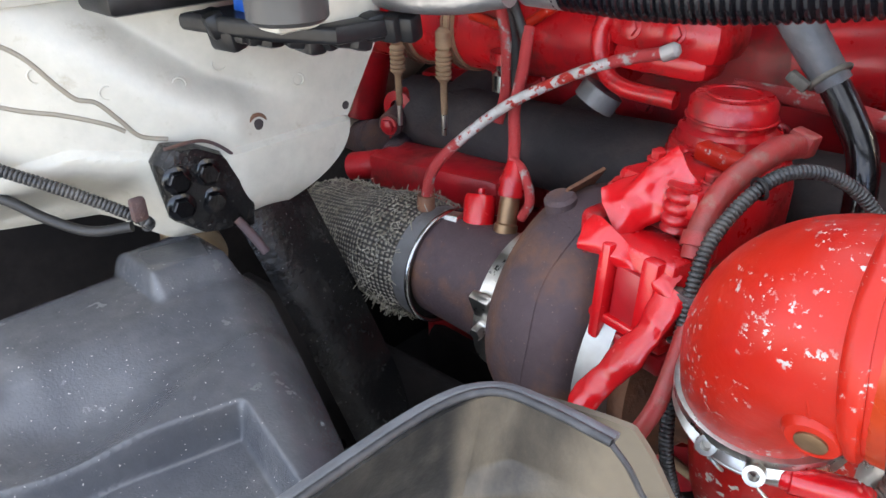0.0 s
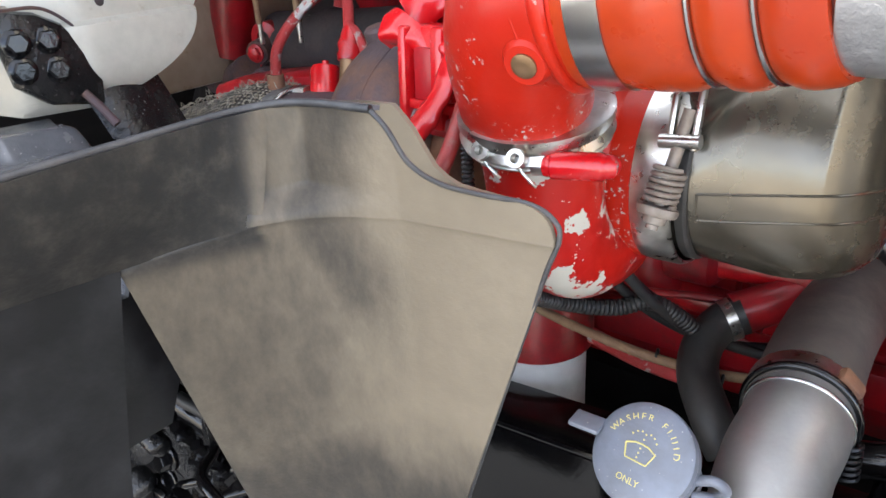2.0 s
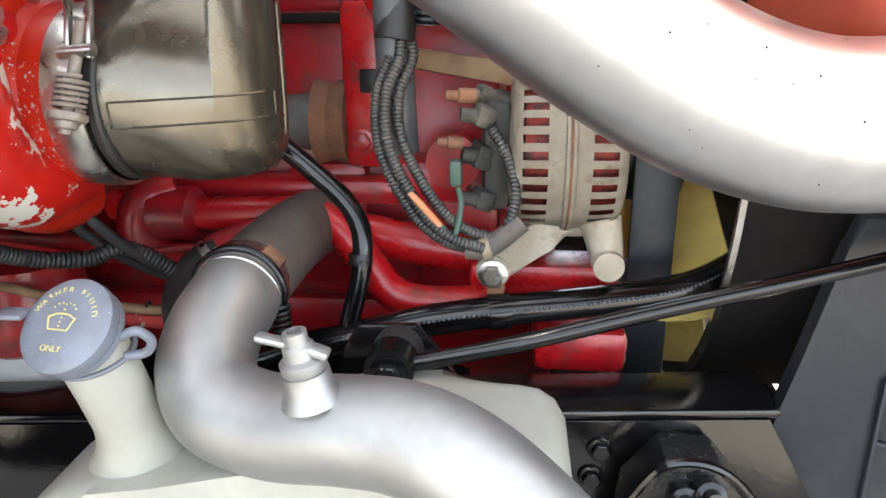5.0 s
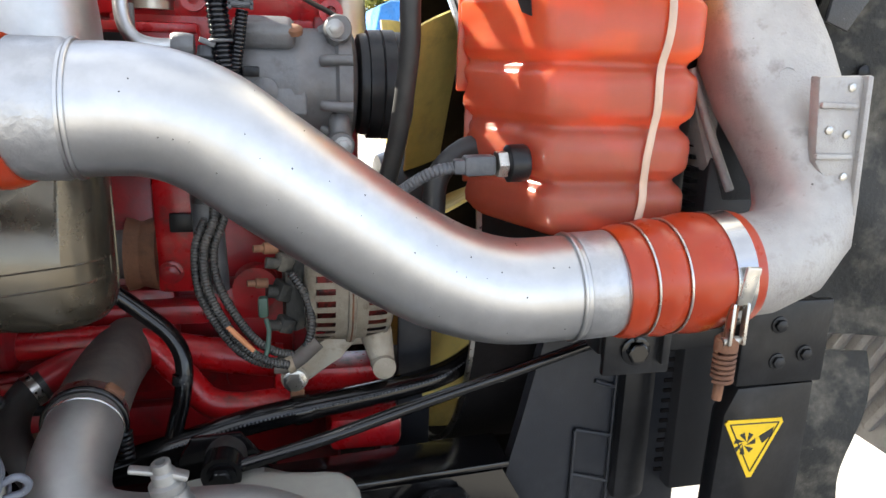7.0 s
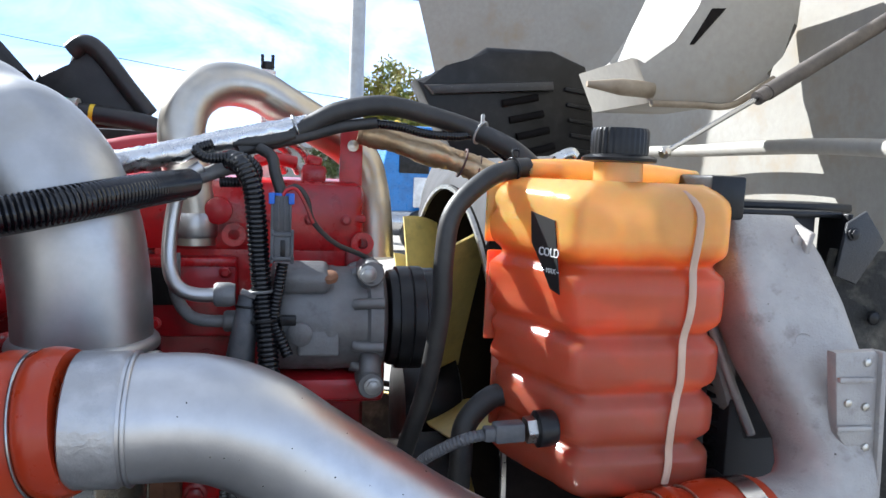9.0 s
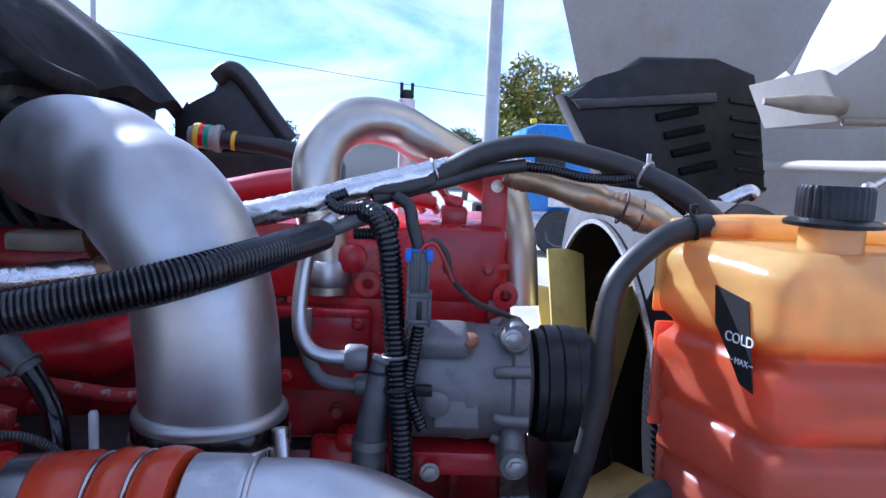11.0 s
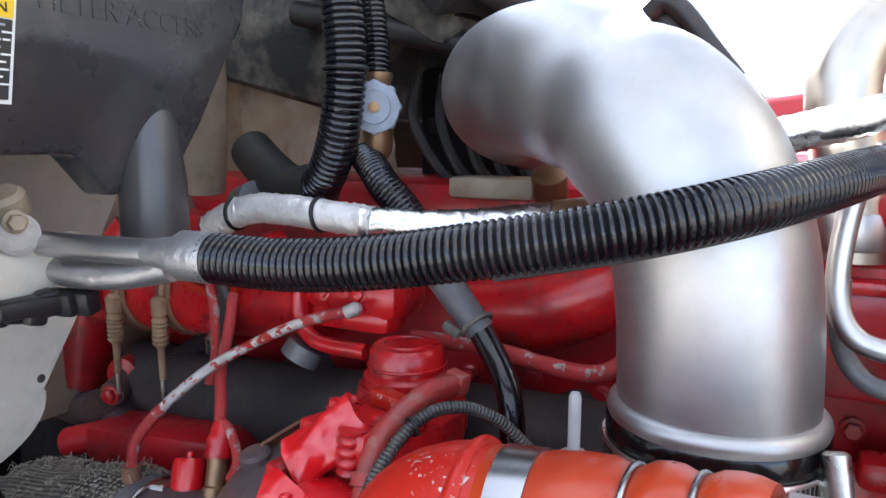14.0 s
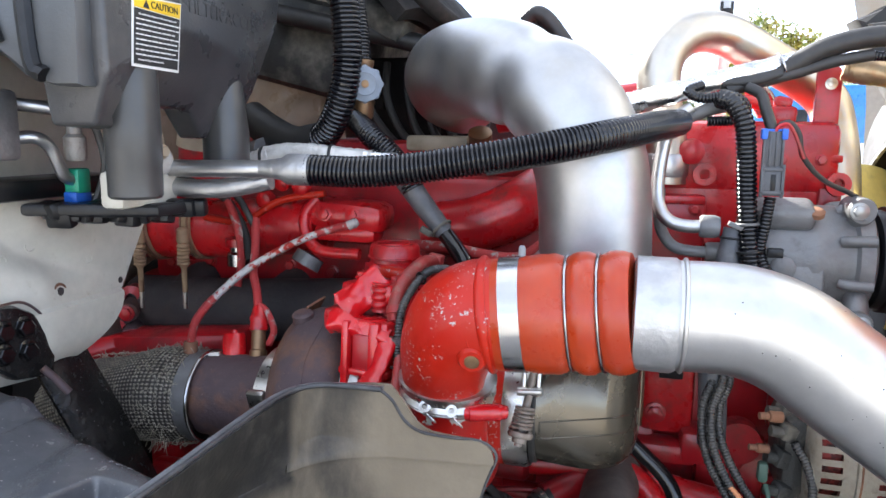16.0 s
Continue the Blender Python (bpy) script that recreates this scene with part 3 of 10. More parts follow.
def bolt(at, to, r=0.008, h=0.006, bm=None, washer=True):
    """A hexagon head with its washer, seen from the side of `to`."""
    m = axis(at, to)
    bm = bm or bmesh.new()
    if washer:
        lathe([(r * 1.35, 0), (r * 1.35, h * 0.25), (r * 1.2, h * 0.32)], m, 20, bm)
    lathe([(r, h * 0.25), (r, h * 0.9), (r * 0.86, h)], m, 6, bm)
    return bm


def spring(at, to, r, wire, turns, bm=None):
    m = axis(at, to)
    h = (Vector(to) - Vector(at)).length
    line = [m @ Vector((r * math.cos(a), r * math.sin(a), h * a / (2 * math.pi * turns))) for a in (2 * math.pi * turns * k / (turns * 14) for k in range(turns * 14 + 1))]
    return sweep(line, wire, 6, bm)


def words(text, m, size, material, parent, name="lettering", depth=0.0004):
    """Raised letters in the built-in font, as a mesh."""
    cu = bpy.data.curves.new(name, "FONT")
    cu.body, cu.size, cu.extrude, cu.align_x, cu.align_y = text, size, depth, "CENTER", "CENTER"
    tmp = bpy.data.objects.new(name, cu)
    scene.collection.objects.link(tmp)
    me = bpy.data.meshes.new_from_object(tmp)
    bpy.data.objects.remove(tmp)
    me.transform(m)
    me.materials.append(material)
    ob = new(name, me)
    ob.parent = parent
    if parent.type == "EMPTY":
        ob.matrix_parent_inverse = Matrix.Translation(parent.location).inverted()
    return ob


# ---- ground ----
def ground_height(x, y):
    return 0.02 * noise.noise(Vector((x * 0.7, y * 0.7, 0)))


def make_ground():
    bm = bmesh.new()
    xs = [-2500, -400, -80, -30, -12] + [-6 + 0.5 * k for k in range(33)] + [14, 30, 80, 400, 2500]
    ys = [-2500, -400, -80, -20, -8] + [-4 + 0.5 * k for k in range(25)] + [10, 14, 20, 30, 80, 400, 2500]
    g = [[bm.verts.new((x, y, ground_height(x, y) if abs(x) < 12 and abs(y) < 12 else 0.0)) for y in ys] for x in xs]
    for i in range(len(xs) - 1):
        for j in range(len(ys) - 1):
            bm.faces.new((g[i][j], g[i + 1][j], g[i + 1][j + 1], g[i][j + 1]))
    ob = part("ground", bm, GRAVEL, None)
    tagged(ob, "pale gravel yard under and round the truck", "ground", kind="structure")


make_ground()


# ---- chassis ----
def make_rail(name, y0, y1, label):
    """The chassis rises a little towards the front."""
    t = thing(name, label, "frame rail", (0.0, (y0 + y1) / 2, 0.75))

    def rising(bm):
        for v in bm.verts:
            v.co.z += 0.06 * v.co.x
        return bm

    s = 1 if y1 > y0 else -1
    web = [(-2.6, 0.565), (0.655, 0.565), (0.655, 0.745), (0.60, 0.845), (-2.6, 0.845)]
    part("web", rising(slab(web, 0.009, at_y(y0 + (0.009 if s > 0 else 0)), 0.001)), BLACK_GLOSS, t)
    part("top_flange", rising(box((-1.0, (y0 + y1) / 2, 0.850), (3.22, abs(y1 - y0), 0.010), 0.0045)), BLACK_GLOSS, t)
    part("bottom_flange", rising(box((-1.0, (y0 + y1) / 2, 0.562), (3.30, abs(y1 - y0), 0.010), 0.004)), BLACK_GLOSS, t)
    return t


rail = make_rail("frame_rail", 0.192, 0.268, "glossy black painted steel frame rail beneath the engine")
for x, z in ((0.452, 0.843), (0.445, 0.812), (-0.02, 0.73), (-0.06, 0.77), (0.60, 0.76)):
    part("bolt", bolt((x, 0.191, z), (x, 0.1, z), 0.009, 0.009), BLACK_GLOSS, rail)
part("spring_nut", bolt((0.517, 0.191, 0.838), (0.517, 0.1, 0.838), 0.021, 0.020), BLACK_GLOSS, rail)
make_rail("frame_rail", 1.05, 0.965, "glossy black painted steel frame rail on the far side")


# ---- engine ----
def make_engine():
    t = thing("engine", "red painted six-cylinder truck diesel engine, grimy low down", "engine", (-0.15, 0.65, 0.6))
    b = box((-0.16, 0.66, 0.93), (1.16, 0.40, 0.62), 0.02)
    part("block", b, RED_DULL, t, "grimy red engine block")
    for x in (-0.58, -0.40, -0.22, -0.04, 0.14, 0.30):
        part("core_boss", box((x, 0.452, 0.98), (0.10, 0.03, 0.16), 0.012), RED_DULL, t)
    part("rail_rib", box((-0.16, 0.447, 0.86), (1.10, 0.03, 0.05), 0.01), RED_DULL, t)
    h = box((-0.14, 0.66, 1.33), (1.12, 0.40, 0.20), 0.012)
    part("cylinder_head", h, RED_DULL, t)
    part("rocker_cover", box((-0.34, 0.66, 1.455), (0.66, 0.34, 0.06), 0.018), RED_DULL, t, "grimy red rocker cover")
    part("front_cover", box((0.20, 0.60, 1.47), (0.42, 0.32, 0.10), 0.014), RED, t, "red front cover")
    # front housing face beside the compressor
    part("front_housing", box((0.27, 0.475, 1.41), (0.28, 0.06, 0.13), 0.008), RED, t)
    part("side_housing", box((0.18, 0.455, 1.36), (0.12, 0.05, 0.11), 0.006), RED_DULL, t)
    for x, z in ((0.408, 1.436), (0.235, 1.445)):
        ear = lathe([(0.016, 0), (0.016, 0.02), (0.0075, 0.02), (0.0075, 0.004)], axis((x, 0.452, z), (x, 0.3, z)), 20)
        part("lifting_eye", ear, RED, t)
    # No hole is cut: the opening's inner shade is this plate's colour.
    gask = box((0.145, 0.428, 1.375), (0.036, 0.004, 0.05), 0.001)
    part("opening_plate", gask, DARK, t, "inspection opening drawn as a near-black plate")
    part("oil_pan", box((-0.20, 0.64, 0.62), (1.05, 0.42, 0.34), 0.04), DARK, t, "near-black oil pan")
    part("bell_housing", lathe([(0.27, -0.74), (0.27, -0.86), (0.20, -1.15), (0.18, -2.2)], pose(0, 0.64, 0.98, 0, 90, 0), 32), DARK, t, "near-black bell housing and gearbox")
    g = box((-0.16, 0.458, 1.225), (1.10, 0.02, 0.012), 0.002)
    part("head_gasket", g, DARK, t)
    # bolts, ribs and bosses on the side of block, head and front housing
    for k in range(14):
        x = -0.66 + 0.078 * k
        part("head_bolt", bolt((x, 0.459, 1.262 + 0.008 * (k % 2)), (x, 0.3, 1.262), 0.0085, 0.009), RED_DULL, t)
        if k % 2:
            part("block_rib", box((x, 0.452, 1.14), (0.014, 0.022, 0.13), 0.005), RED_DULL, t)
    for x, z, r in ((-0.50, 1.10, 0.026), (-0.14, 1.12, 0.026), (0.07, 1.12, 0.026), (0.36, 1.02, 0.03)):
        part("core_plug", lathe([(r, 0), (r, 0.008), (r * 0.8, 0.010), (r * 0.74, 0.003), (0.002, 0.002)], axis((x, 0.460, z), (x, 0.3, z)), 28), RED_DULL, t)
    part("housing_rim", box((0.27, 0.4435, 1.470), (0.285, 0.006, 0.010), 0.002), RED, t)
    part("housing_rim", box((0.27, 0.4435, 1.350), (0.285, 0.006, 0.010), 0.002), RED, t)
    for x, z in ((0.285, 1.468), (0.335, 1.468), (0.385, 1.468), (0.15, 1.468), (0.30, 1.36), (0.36, 1.36)):
        part("cover_bolt", bolt((x, 0.4405, z), (x, 0.3, z), 0.006, 0.007), RED_DULL, t)
    part("side_flange", box((0.18, 0.4285, 1.408), (0.118, 0.006, 0.012), 0.002), RED, t)
    for x, z in ((0.135, 1.325), (0.225, 1.325), (0.225, 1.395)):
        part("cover_bolt", bolt((x, 0.4295, z), (x, 0.3, z), 0.0065, 0.008), RED, t)
    part("cast_pad", box((0.40, 0.4435, 1.405), (0.03, 0.012, 0.05), 0.005), RED_DULL, t)
    return t


engine = make_engine()


def make_red_pipe():
    t = thing("coolant_pipe", "red painted steel coolant pipe along the engine block", "pipe", (0.1, 0.36, 1.0))
    p = tube([(-0.10, 0.38, 1.02), (-0.02, 0.36, 1.015), (0.08, 0.36, 1.018), (0.155, 0.36, 1.012), (0.20, 0.345, 0.975), (0.235, 0.335, 0.935), (0.28, 0.33, 0.926), (0.34, 0.335, 0.928)], 0.019)
    part("pipe", p, RED, t)
    part("fitting", lathe([(0.02, 0), (0.031, 0.004), (0.031, 0.05), (0.022, 0.058)], axis((-0.045, 0.362, 1.015), (0.05, 0.36, 1.015)), 24), RED_DULL, t)
    e = tube([(-0.05, 0.36, 0.965), (-0.062, 0.355, 1.0), (-0.052, 0.36, 1.03), (-0.02, 0.375, 1.04)], 0.024)
    part("elbow", e, RED_DULL, t)
    q = tube([(-0.30, 0.40, 0.965), (-0.1, 0.38, 0.962), (0.02, 0.36, 0.963), (0.06, 0.36, 0.96)], 0.017)
    part("lower_pipe", q, RED_DULL, t)
    r = tube([(0.18, 0.40, 0.985), (0.25, 0.39, 0.975), (0.33, 0.39, 0.962)], 0.024)
    part("branch", r, RED, t)
    # braces and casting behind
    c = box((0.10, 0.43, 1.03), (0.30, 0.05, 0.030), 0.008)
    box((0.27, 0.43, 1.045), (0.09, 0.06, 0.05), 0.010, bm=c)
    lathe([(0.03, 0), (0.03, 0.03)], axis((0.30, 0.40, 1.075), (0.30, 0.36, 1.075)), 24, c)
    part("bracket_casting", c, RED_DULL, t)
    d = box((0.40, 0.36, 0.955), (0.16, 0.06, 0.035), 0.008)
    box((0.44, 0.34, 0.885), (0.10, 0.08, 0.05), 0.012, bm=d)
    part("water_pump_boss", d, RED, t)


make_red_pipe()


def make_oil_filter():
    t = thing("oil_filter", "white spin-on filter under a red filter head", "filter", (-0.197, 0.335, 0.66))
    part("canister", lathe([(0.05, 0.66), (0.060, 0.675), (0.061, 0.855), (0.056, 0.868)], pose(-0.197, 0.335, 0), 32), LABEL_WHITE, t, "white filter canister")
    part("filter_head", lathe([(0.062, 0.866), (0.070, 0.872), (0.070, 0.900), (0.06, 0.935), (0.058, 0.965), (0.03, 0.97)], pose(-0.197, 0.335, 0), 32), RED_DULL, t, "grimy red filter head")
    part("line", tube([(-0.10, 0.29, 0.925), (-0.04, 0.28, 0.92), (0.03, 0.28, 0.915)], 0.009, 12), BRAID_RED, t)


make_oil_filter()


def make_manifold():
    t = thing("fuel_manifold", "red painted intake manifold with injector lines", "manifold", (-0.4, 0.38, 1.3))
    b = tube([(-0.72, 0.38, 1.325), (-0.60, 0.37, 1.335), (-0.45, 0.365, 1.345), (-0.32, 0.365, 1.36)], 0.046, 28)
    part("gallery", b, RED, t)
    for x in (-0.66, -0.56, -0.46):
        part("flange", lathe([(0.046, -0.006), (0.0505, -0.005), (0.0505, 0.005), (0.046, 0.006)], axis((x, 0.372, 1.336), (x + 0.1, 0.37, 1.345)), 28), RED, t)
    c = box((-0.27, 0.355, 1.375), (0.12, 0.075, 0.045), 0.016, turn=(0, 4, 0))
    box((-0.27, 0.345, 1.350), (0.10, 0.05, 0.03), 0.012, bm=c)
    part("cover", c, RED, t)
    for x in (-0.298, -0.254):
        part("bolt", bolt((x, 0.318, 1.378), (x, 0.2, 1.40), 0.008, 0.006), RED, t)
    r = tube([(-0.17, 0.44, 1.345), (-0.09, 0.43, 1.36), (-0.02, 0.44, 1.392), (0.03, 0.49, 1.43)], 0.044, 26)
    part("runner", r, RED, t)
    for x0, z0 in ((-0.615, 1.355), (-0.535, 1.36)):
        part("insulator", band((x0, 0.37, z0 - 0.015), (x0 + 0.1, 0.37, z0 - 0.005), 0.0475, 0.016, 0.006, 36), BOOT_TAN, t, "tan rubber insulator")
        part("clamp", ring((x0 - 0.006, 0.37, z0 - 0.0155), (x0 + 0.1, 0.37, z0 - 0.005), 0.0545, 0.0018, 36), RUST, t)
        part("clamp", ring((x0 + 0.006, 0.37, z0 - 0.0145), (x0 + 0.1, 0.37, z0 - 0.005), 0.0545, 0.0018, 36), RUST, t)
        pr = [(0.006, 0.004), (0.0095, 0.0), (0.0095, -0.018), (0.007, -0.021)]
        for q in range(6):
            pr += [(0.0098, -0.024 - 0.0055 * q), (0.0098, -0.0265 - 0.0055 * q), (0.0078, -0.028 - 0.0055 * q)]
        pr += [(0.0045, -0.060), (0.0042, -0.098), (0.002, -0.100)]
        stem = part("probe", lathe(pr[::-1], pose(x0, 0.312, z0 - 0.016), 16), BOOT_TAN, t, "ribbed tan probe boot")
        part("tip", lathe([(0.0032, -0.125), (0.0036, -0.122), (0.0036, -0.097)], pose(x0, 0.312, z0 - 0.016), 10), STEEL, stem)
    part("end_casting", tube([(-0.70, 0.43, 1.40), (-0.735, 0.40, 1.34), (-0.765, 0.39, 1.27), (-0.79, 0.39, 1.18)], lambda q: 0.040 - 0.006 * q, 20), RED_DULL, t)
    for x, z in ((-0.365, 1.425), (-0.335, 1.418), (-0.395, 1.398)):
        part("stub", lathe([(0.011, 0), (0.013, 0.003), (0.013, 0.018), (0.009, 0.021)], axis((x, 0.335, z), (x - 0.01, 0.28, z - 0.012)), 14), RED, t)
    part("rail_line", tube([(-0.50, 0.322, 1.365), (-0.43, 0.315, 1.362), (-0.37, 0.318, 1.395), (-0.30, 0.325, 1.408)], 0.0055, 10), RED_CHIP, t)
    part("weep_line", tube([(-0.47, 0.325, 1.40), (-0.445, 0.305, 1.385), (-0.425, 0.292, 1.350), (-0.418, 0.285, 1.305), (-0.42, 0.275, 1.27)], 0.0062, 10), BRAID_RED, t)
    w = tube([(-0.56, 0.33, 1.43), (-0.50, 0.325, 1.41), (-0.45, 0.31, 1.39), (-0.42, 0.30, 1.35), (-0.40, 0.28, 1.31)], 0.006, 10)
    part("harness", w, RUBBER, t)
    k = box((-0.475, 0.33, 1.405), (0.05, 0.03, 0.03), 0.008)
    box((-0.52, 0.34, 1.39), (0.03, 0.03, 0.05), 0.008, bm=k)
    part("clip", k, RED, t)
    part("plug", lathe([(0.017, 0), (0.017, 0.018), (0.012, 0.022), (0.012, 0.034)], pose(-0.437, 0.31, 1.295), 20), CHROME, t, "bright steel plug")
    part("plug_cap", lathe([(0.019, 0.030), (0.019, 0.042)], pose(-0.437, 0.31, 1.295), 20), RED, t)
    s = tube([(-0.315, 0.33, 1.40), (-0.33, 0.32, 1.375), (-0.325, 0.315, 1.345), (-0.30, 0.31, 1.325), (-0.24, 0.31, 1.322)], 0.0085, 12)
    part("fuel_line", s, RED, t)
    l2 = tube([(-0.20, 0.335, 1.337), (-0.12, 0.34, 1.335), (-0.02, 0.34, 1.325), (0.02, 0.36, 1.345)], 0.008, 12)
    part("return_line", l2, BRAID_RED, t)


make_manifold()


def make_exhaust_manifold():
    t = thing("exhaust_manifold", "dark scaled cast-iron exhaust manifold", "manifold", (-0.3, 0.4, 1.2))
    b = tube([(-0.70, 0.42, 1.19), (-0.5, 0.40, 1.20), (-0.3, 0.39, 1.215), (-0.12, 0.39, 1.225), (0.05, 0.41, 1.22)], 0.052, 24)
    part("log", b, IRON_DARK, t)
    for x in (-0.60, -0.42, -0.24, -0.06):
        part("runner", tube([(x, 0.40, 1.21), (x, 0.44, 1.225), (x, 0.47, 1.23)], 0.036, 16), IRON_DARK, t)
    for x, y, z in ((-0.695, 0.372, 1.21), (-0.715, 0.386, 1.150)):
        part("sleeve", lathe([(0.024, 0), (0.024, 0.055), (0.011, 0.058), (0.010, 0.02)], axis((x, y + 0.05, z), (x + 0.02, y - 0.03, z)), 20), RED_DULL, t, "dull red pipe stub")
    part("stub_pipe", tube([(-0.86, 0.40, 1.13), (-0.78, 0.38, 1.14), (-0.72, 0.36, 1.16)], 0.026, 16), IRON, t)
    dp = lathe([(0.006, -0.02), (0.022, -0.018), (0.022, 0.0)], axis((-0.33, 0.315, 1.30), (-0.36, 0.29, 1.24)), 20)
    part("disc", dp, CAST_GREY, t)
    lo = box((-0.55, 0.33, 1.155), (0.24, 0.08, 0.05), 0.014, turn=(0, -6, 0))
    lathe([(0.02, 0), (0.02, 0.05)], axis((-0.655, 0.31, 1.15), (-0.69, 0.30, 1.14)), 18, lo)
    part("lower_casting", lo, RED_DULL, t)


make_exhaust_manifold()


# ---- what closes the engine bay: tray, far splash panel, axle and wheels under the cab
def make_closings():
    t = thing("engine_tray", "added near-black under-tray and front splash panel below the engine", "splash tray", (0, 0.7, 0.6))
    # Sheets added to close the bay; the shade below is put into their colour.
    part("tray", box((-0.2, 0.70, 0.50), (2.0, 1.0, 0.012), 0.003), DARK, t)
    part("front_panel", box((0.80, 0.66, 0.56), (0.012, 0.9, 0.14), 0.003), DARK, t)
    a = thing("rear_axle", "dusty black axle beam with tyres beneath the cab", "axle", (-2.5, 0.6, 0))
    part("beam", lathe([(0.06, -0.9), (0.075, -0.3), (0.12, 0.0), (0.075, 0.3), (0.06, 0.9)], pose(-2.5, 0.62, 0.5, 90, 0, 0), 20), BLACK_TAR, a)
    for y in (-0.22, 1.46):
        w = part("tyre", lathe([(0.28, -0.13), (0.46, -0.14), (0.5, -0.10), (0.5, 0.10), (0.46, 0.14), (0.28, 0.13)], pose(-2.5, y, 0.5, 90, 0, 0), 40), RUBBER_DUSTY, a)
        part("rim", lathe([(0.02, 0.02), (0.14, 0.03), (0.15, 0.09), (0.24, 0.10), (0.285, 0.125), (0.285, -0.125), (0.02, -0.02)], pose(-2.5, y, 0.5, 90, 0, 0), 32), STEEL, w)
    for y in (0.25, 1.0):
        part("spring_seat", box((-2.5, y, 0.585), (0.30, 0.08, 0.08), 0.01), BLACK_TAR, a)


make_closings()


# ---- turbocharger ----
TY, TZ = 0.20, 1.150                # the turbo's axis, which runs along x


def along_x(x):
    return pose(x, TY, TZ, 0, 90, 0)


def make_turbo():
    t = thing("turbocharger", "turbocharger with rusty turbine housing and red compressor housing", "turbocharger", (-0.15, TY, 1.0))
    prof = [(0.045, -0.292), (0.085, -0.290), (0.104, -0.281), (0.115, -0.262), (0.119, -0.238), (0.1195, -0.231), (0.119, -0.226), (0.115, -0.206), (0.106, -0.192), (0.09, -0.186), (0.05, -0.184)]
    part("turbine_housing", lathe(prof, along_x(0), 56), IRON, t, "brown scaled cast-iron turbine housing")
    # casting seam and ribs on the volute
    sm = bmesh.new()
    for x, r in ((-0.2290, 0.1192),):
        sweep([Vector((x + 0.002 * math.sin(7 * a), TY - r * math.cos(a), TZ + r * math.sin(a))) for a in (radians(-60 + 200 * k / 50) for k in range(51))], 0.0009, 8, sm)
    part("casting_seam", sm, IRON, t)
    part("boss", lathe([(0.014, -0.006), (0.014, 0.005), (0.011, 0.008), (0.005, 0.008)], axis((-0.262, TY - 0.030, TZ + 0.112), (-0.268, TY - 0.05, TZ + 0.2)), 18), IRON, t)
    part("band", lathe([(0.108, -0.184), (0.117, -0.183), (0.118, -0.172), (0.117, -0.161), (0.108, -0.160)], along_x(0), 56), BAND, t, "bright steel band")
    part("bearing_housing", lathe([(0.05, -0.165), (0.10, -0.160), (0.103, -0.145), (0.092, -0.138), (0.07, -0.12), (0.068, -0.09), (0.10, -0.082), (0.10, -0.07)], along_x(0), 40), RUST, t, "rusty bearing housing")
    # compressor scroll
    v = bmesh.new()
    line = []
    for k in range(41):
        a = radians(-100 + 330 * k / 40)
        line.append(Vector((-0.052, TY + 0.014 - 0.090 * math.cos(a), 1.165 + 0.090 * math.sin(a))))
    sweep(line, lambda s: 0.024 + 0.010 * (1 - s), 22, v)
    lathe([(0.02, -0.075), (0.09, -0.072), (0.09, -0.03), (0.074, -0.01), (0.070, 0.006), (0.04, 0.008)], pose(0, TY + 0.008, 1.165, 0, 90, 0), 44, v)
    part("compressor_housing", v, RED_CHIP, t, "red compressor housing with chipped paint")
    part("inlet_neck", lathe([(0.070, -0.040), (0.0775, -0.034), (0.0775, 0.004), (0.070, 0.006)], pose(0, TY + 0.008, 1.166, 0, 90, 0), 48), RED_CHIP, t)
    o = tube([(-0.050, 0.095, 1.226), (-0.049, 0.097, 1.195), (-0.049, 0.104, 1.160), (-0.047, 0.119, 1.124), (-0.044, 0.146, 1.104), (-0.044, 0.18, 1.100), (-0.044, 0.21, 1.10)], lambda s: 0.0435 - 0.004 * s, 32)
    part("compressor_outlet", o, RED_PEEL, t)
    part("oil_boss", lathe([(0.017, 0), (0.017, 0.012), (0.012, 0.016)], axis((-0.024, 0.185, 1.195), (-0.024, 0.18, 1.25)), 6), STEEL, t)
    part("oil_line", tube([(-0.024, 0.182, 1.21), (-0.028, 0.183, 1.235), (-0.034, 0.19, 1.27), (-0.05, 0.21, 1.30)], 0.0105, 14), BRAID_RED, t)
    part("lug", box((-0.035, 0.135, 1.225), (0.035, 0.04, 0.025), 0.006), RED, t)
    # turbine outlet and clamps
    part("turbine_outlet", lathe([(0.050, -0.418), (0.056, -0.412), (0.057, -0.35), (0.060, -0.315), (0.070, -0.300), (0.070, -0.286)], pose(0, TY - 0.012, TZ - 0.012, 0, 90, 0), 40), IRON, t, "purple-brown scaled outlet pipe")
    vb = band((-0.302, TY - 0.012, TZ - 0.012), (-0.2, TY - 0.012, TZ - 0.012), 0.0705, 0.020, 0.003)
    box((-0.302, 0.122, 1.155), (0.024, 0.012, 0.05), 0.004, (20, 0, 0), vb)
    part("outlet_clamp", vb, STEEL, t)
    part("clamp_bolt", bolt((-0.302, 0.118, 1.142), (-0.302, 0.05, 1.13), 0.007, 0.012), STEEL, t)
    part("exhaust_clamp", band((-0.424, TY - 0.014, TZ - 0.016), (-0.3, TY - 0.012, TZ - 0.012), 0.060, 0.022, 0.002), CAST_GREY, t)
    part("clamp_ring", ring((-0.412, TY - 0.014, TZ - 0.015), (-0.3, TY - 0.012, TZ - 0.012), 0.0615, 0.0028), CHROME, t, "bright steel clamp ring")
    return t


turbo = make_turbo()


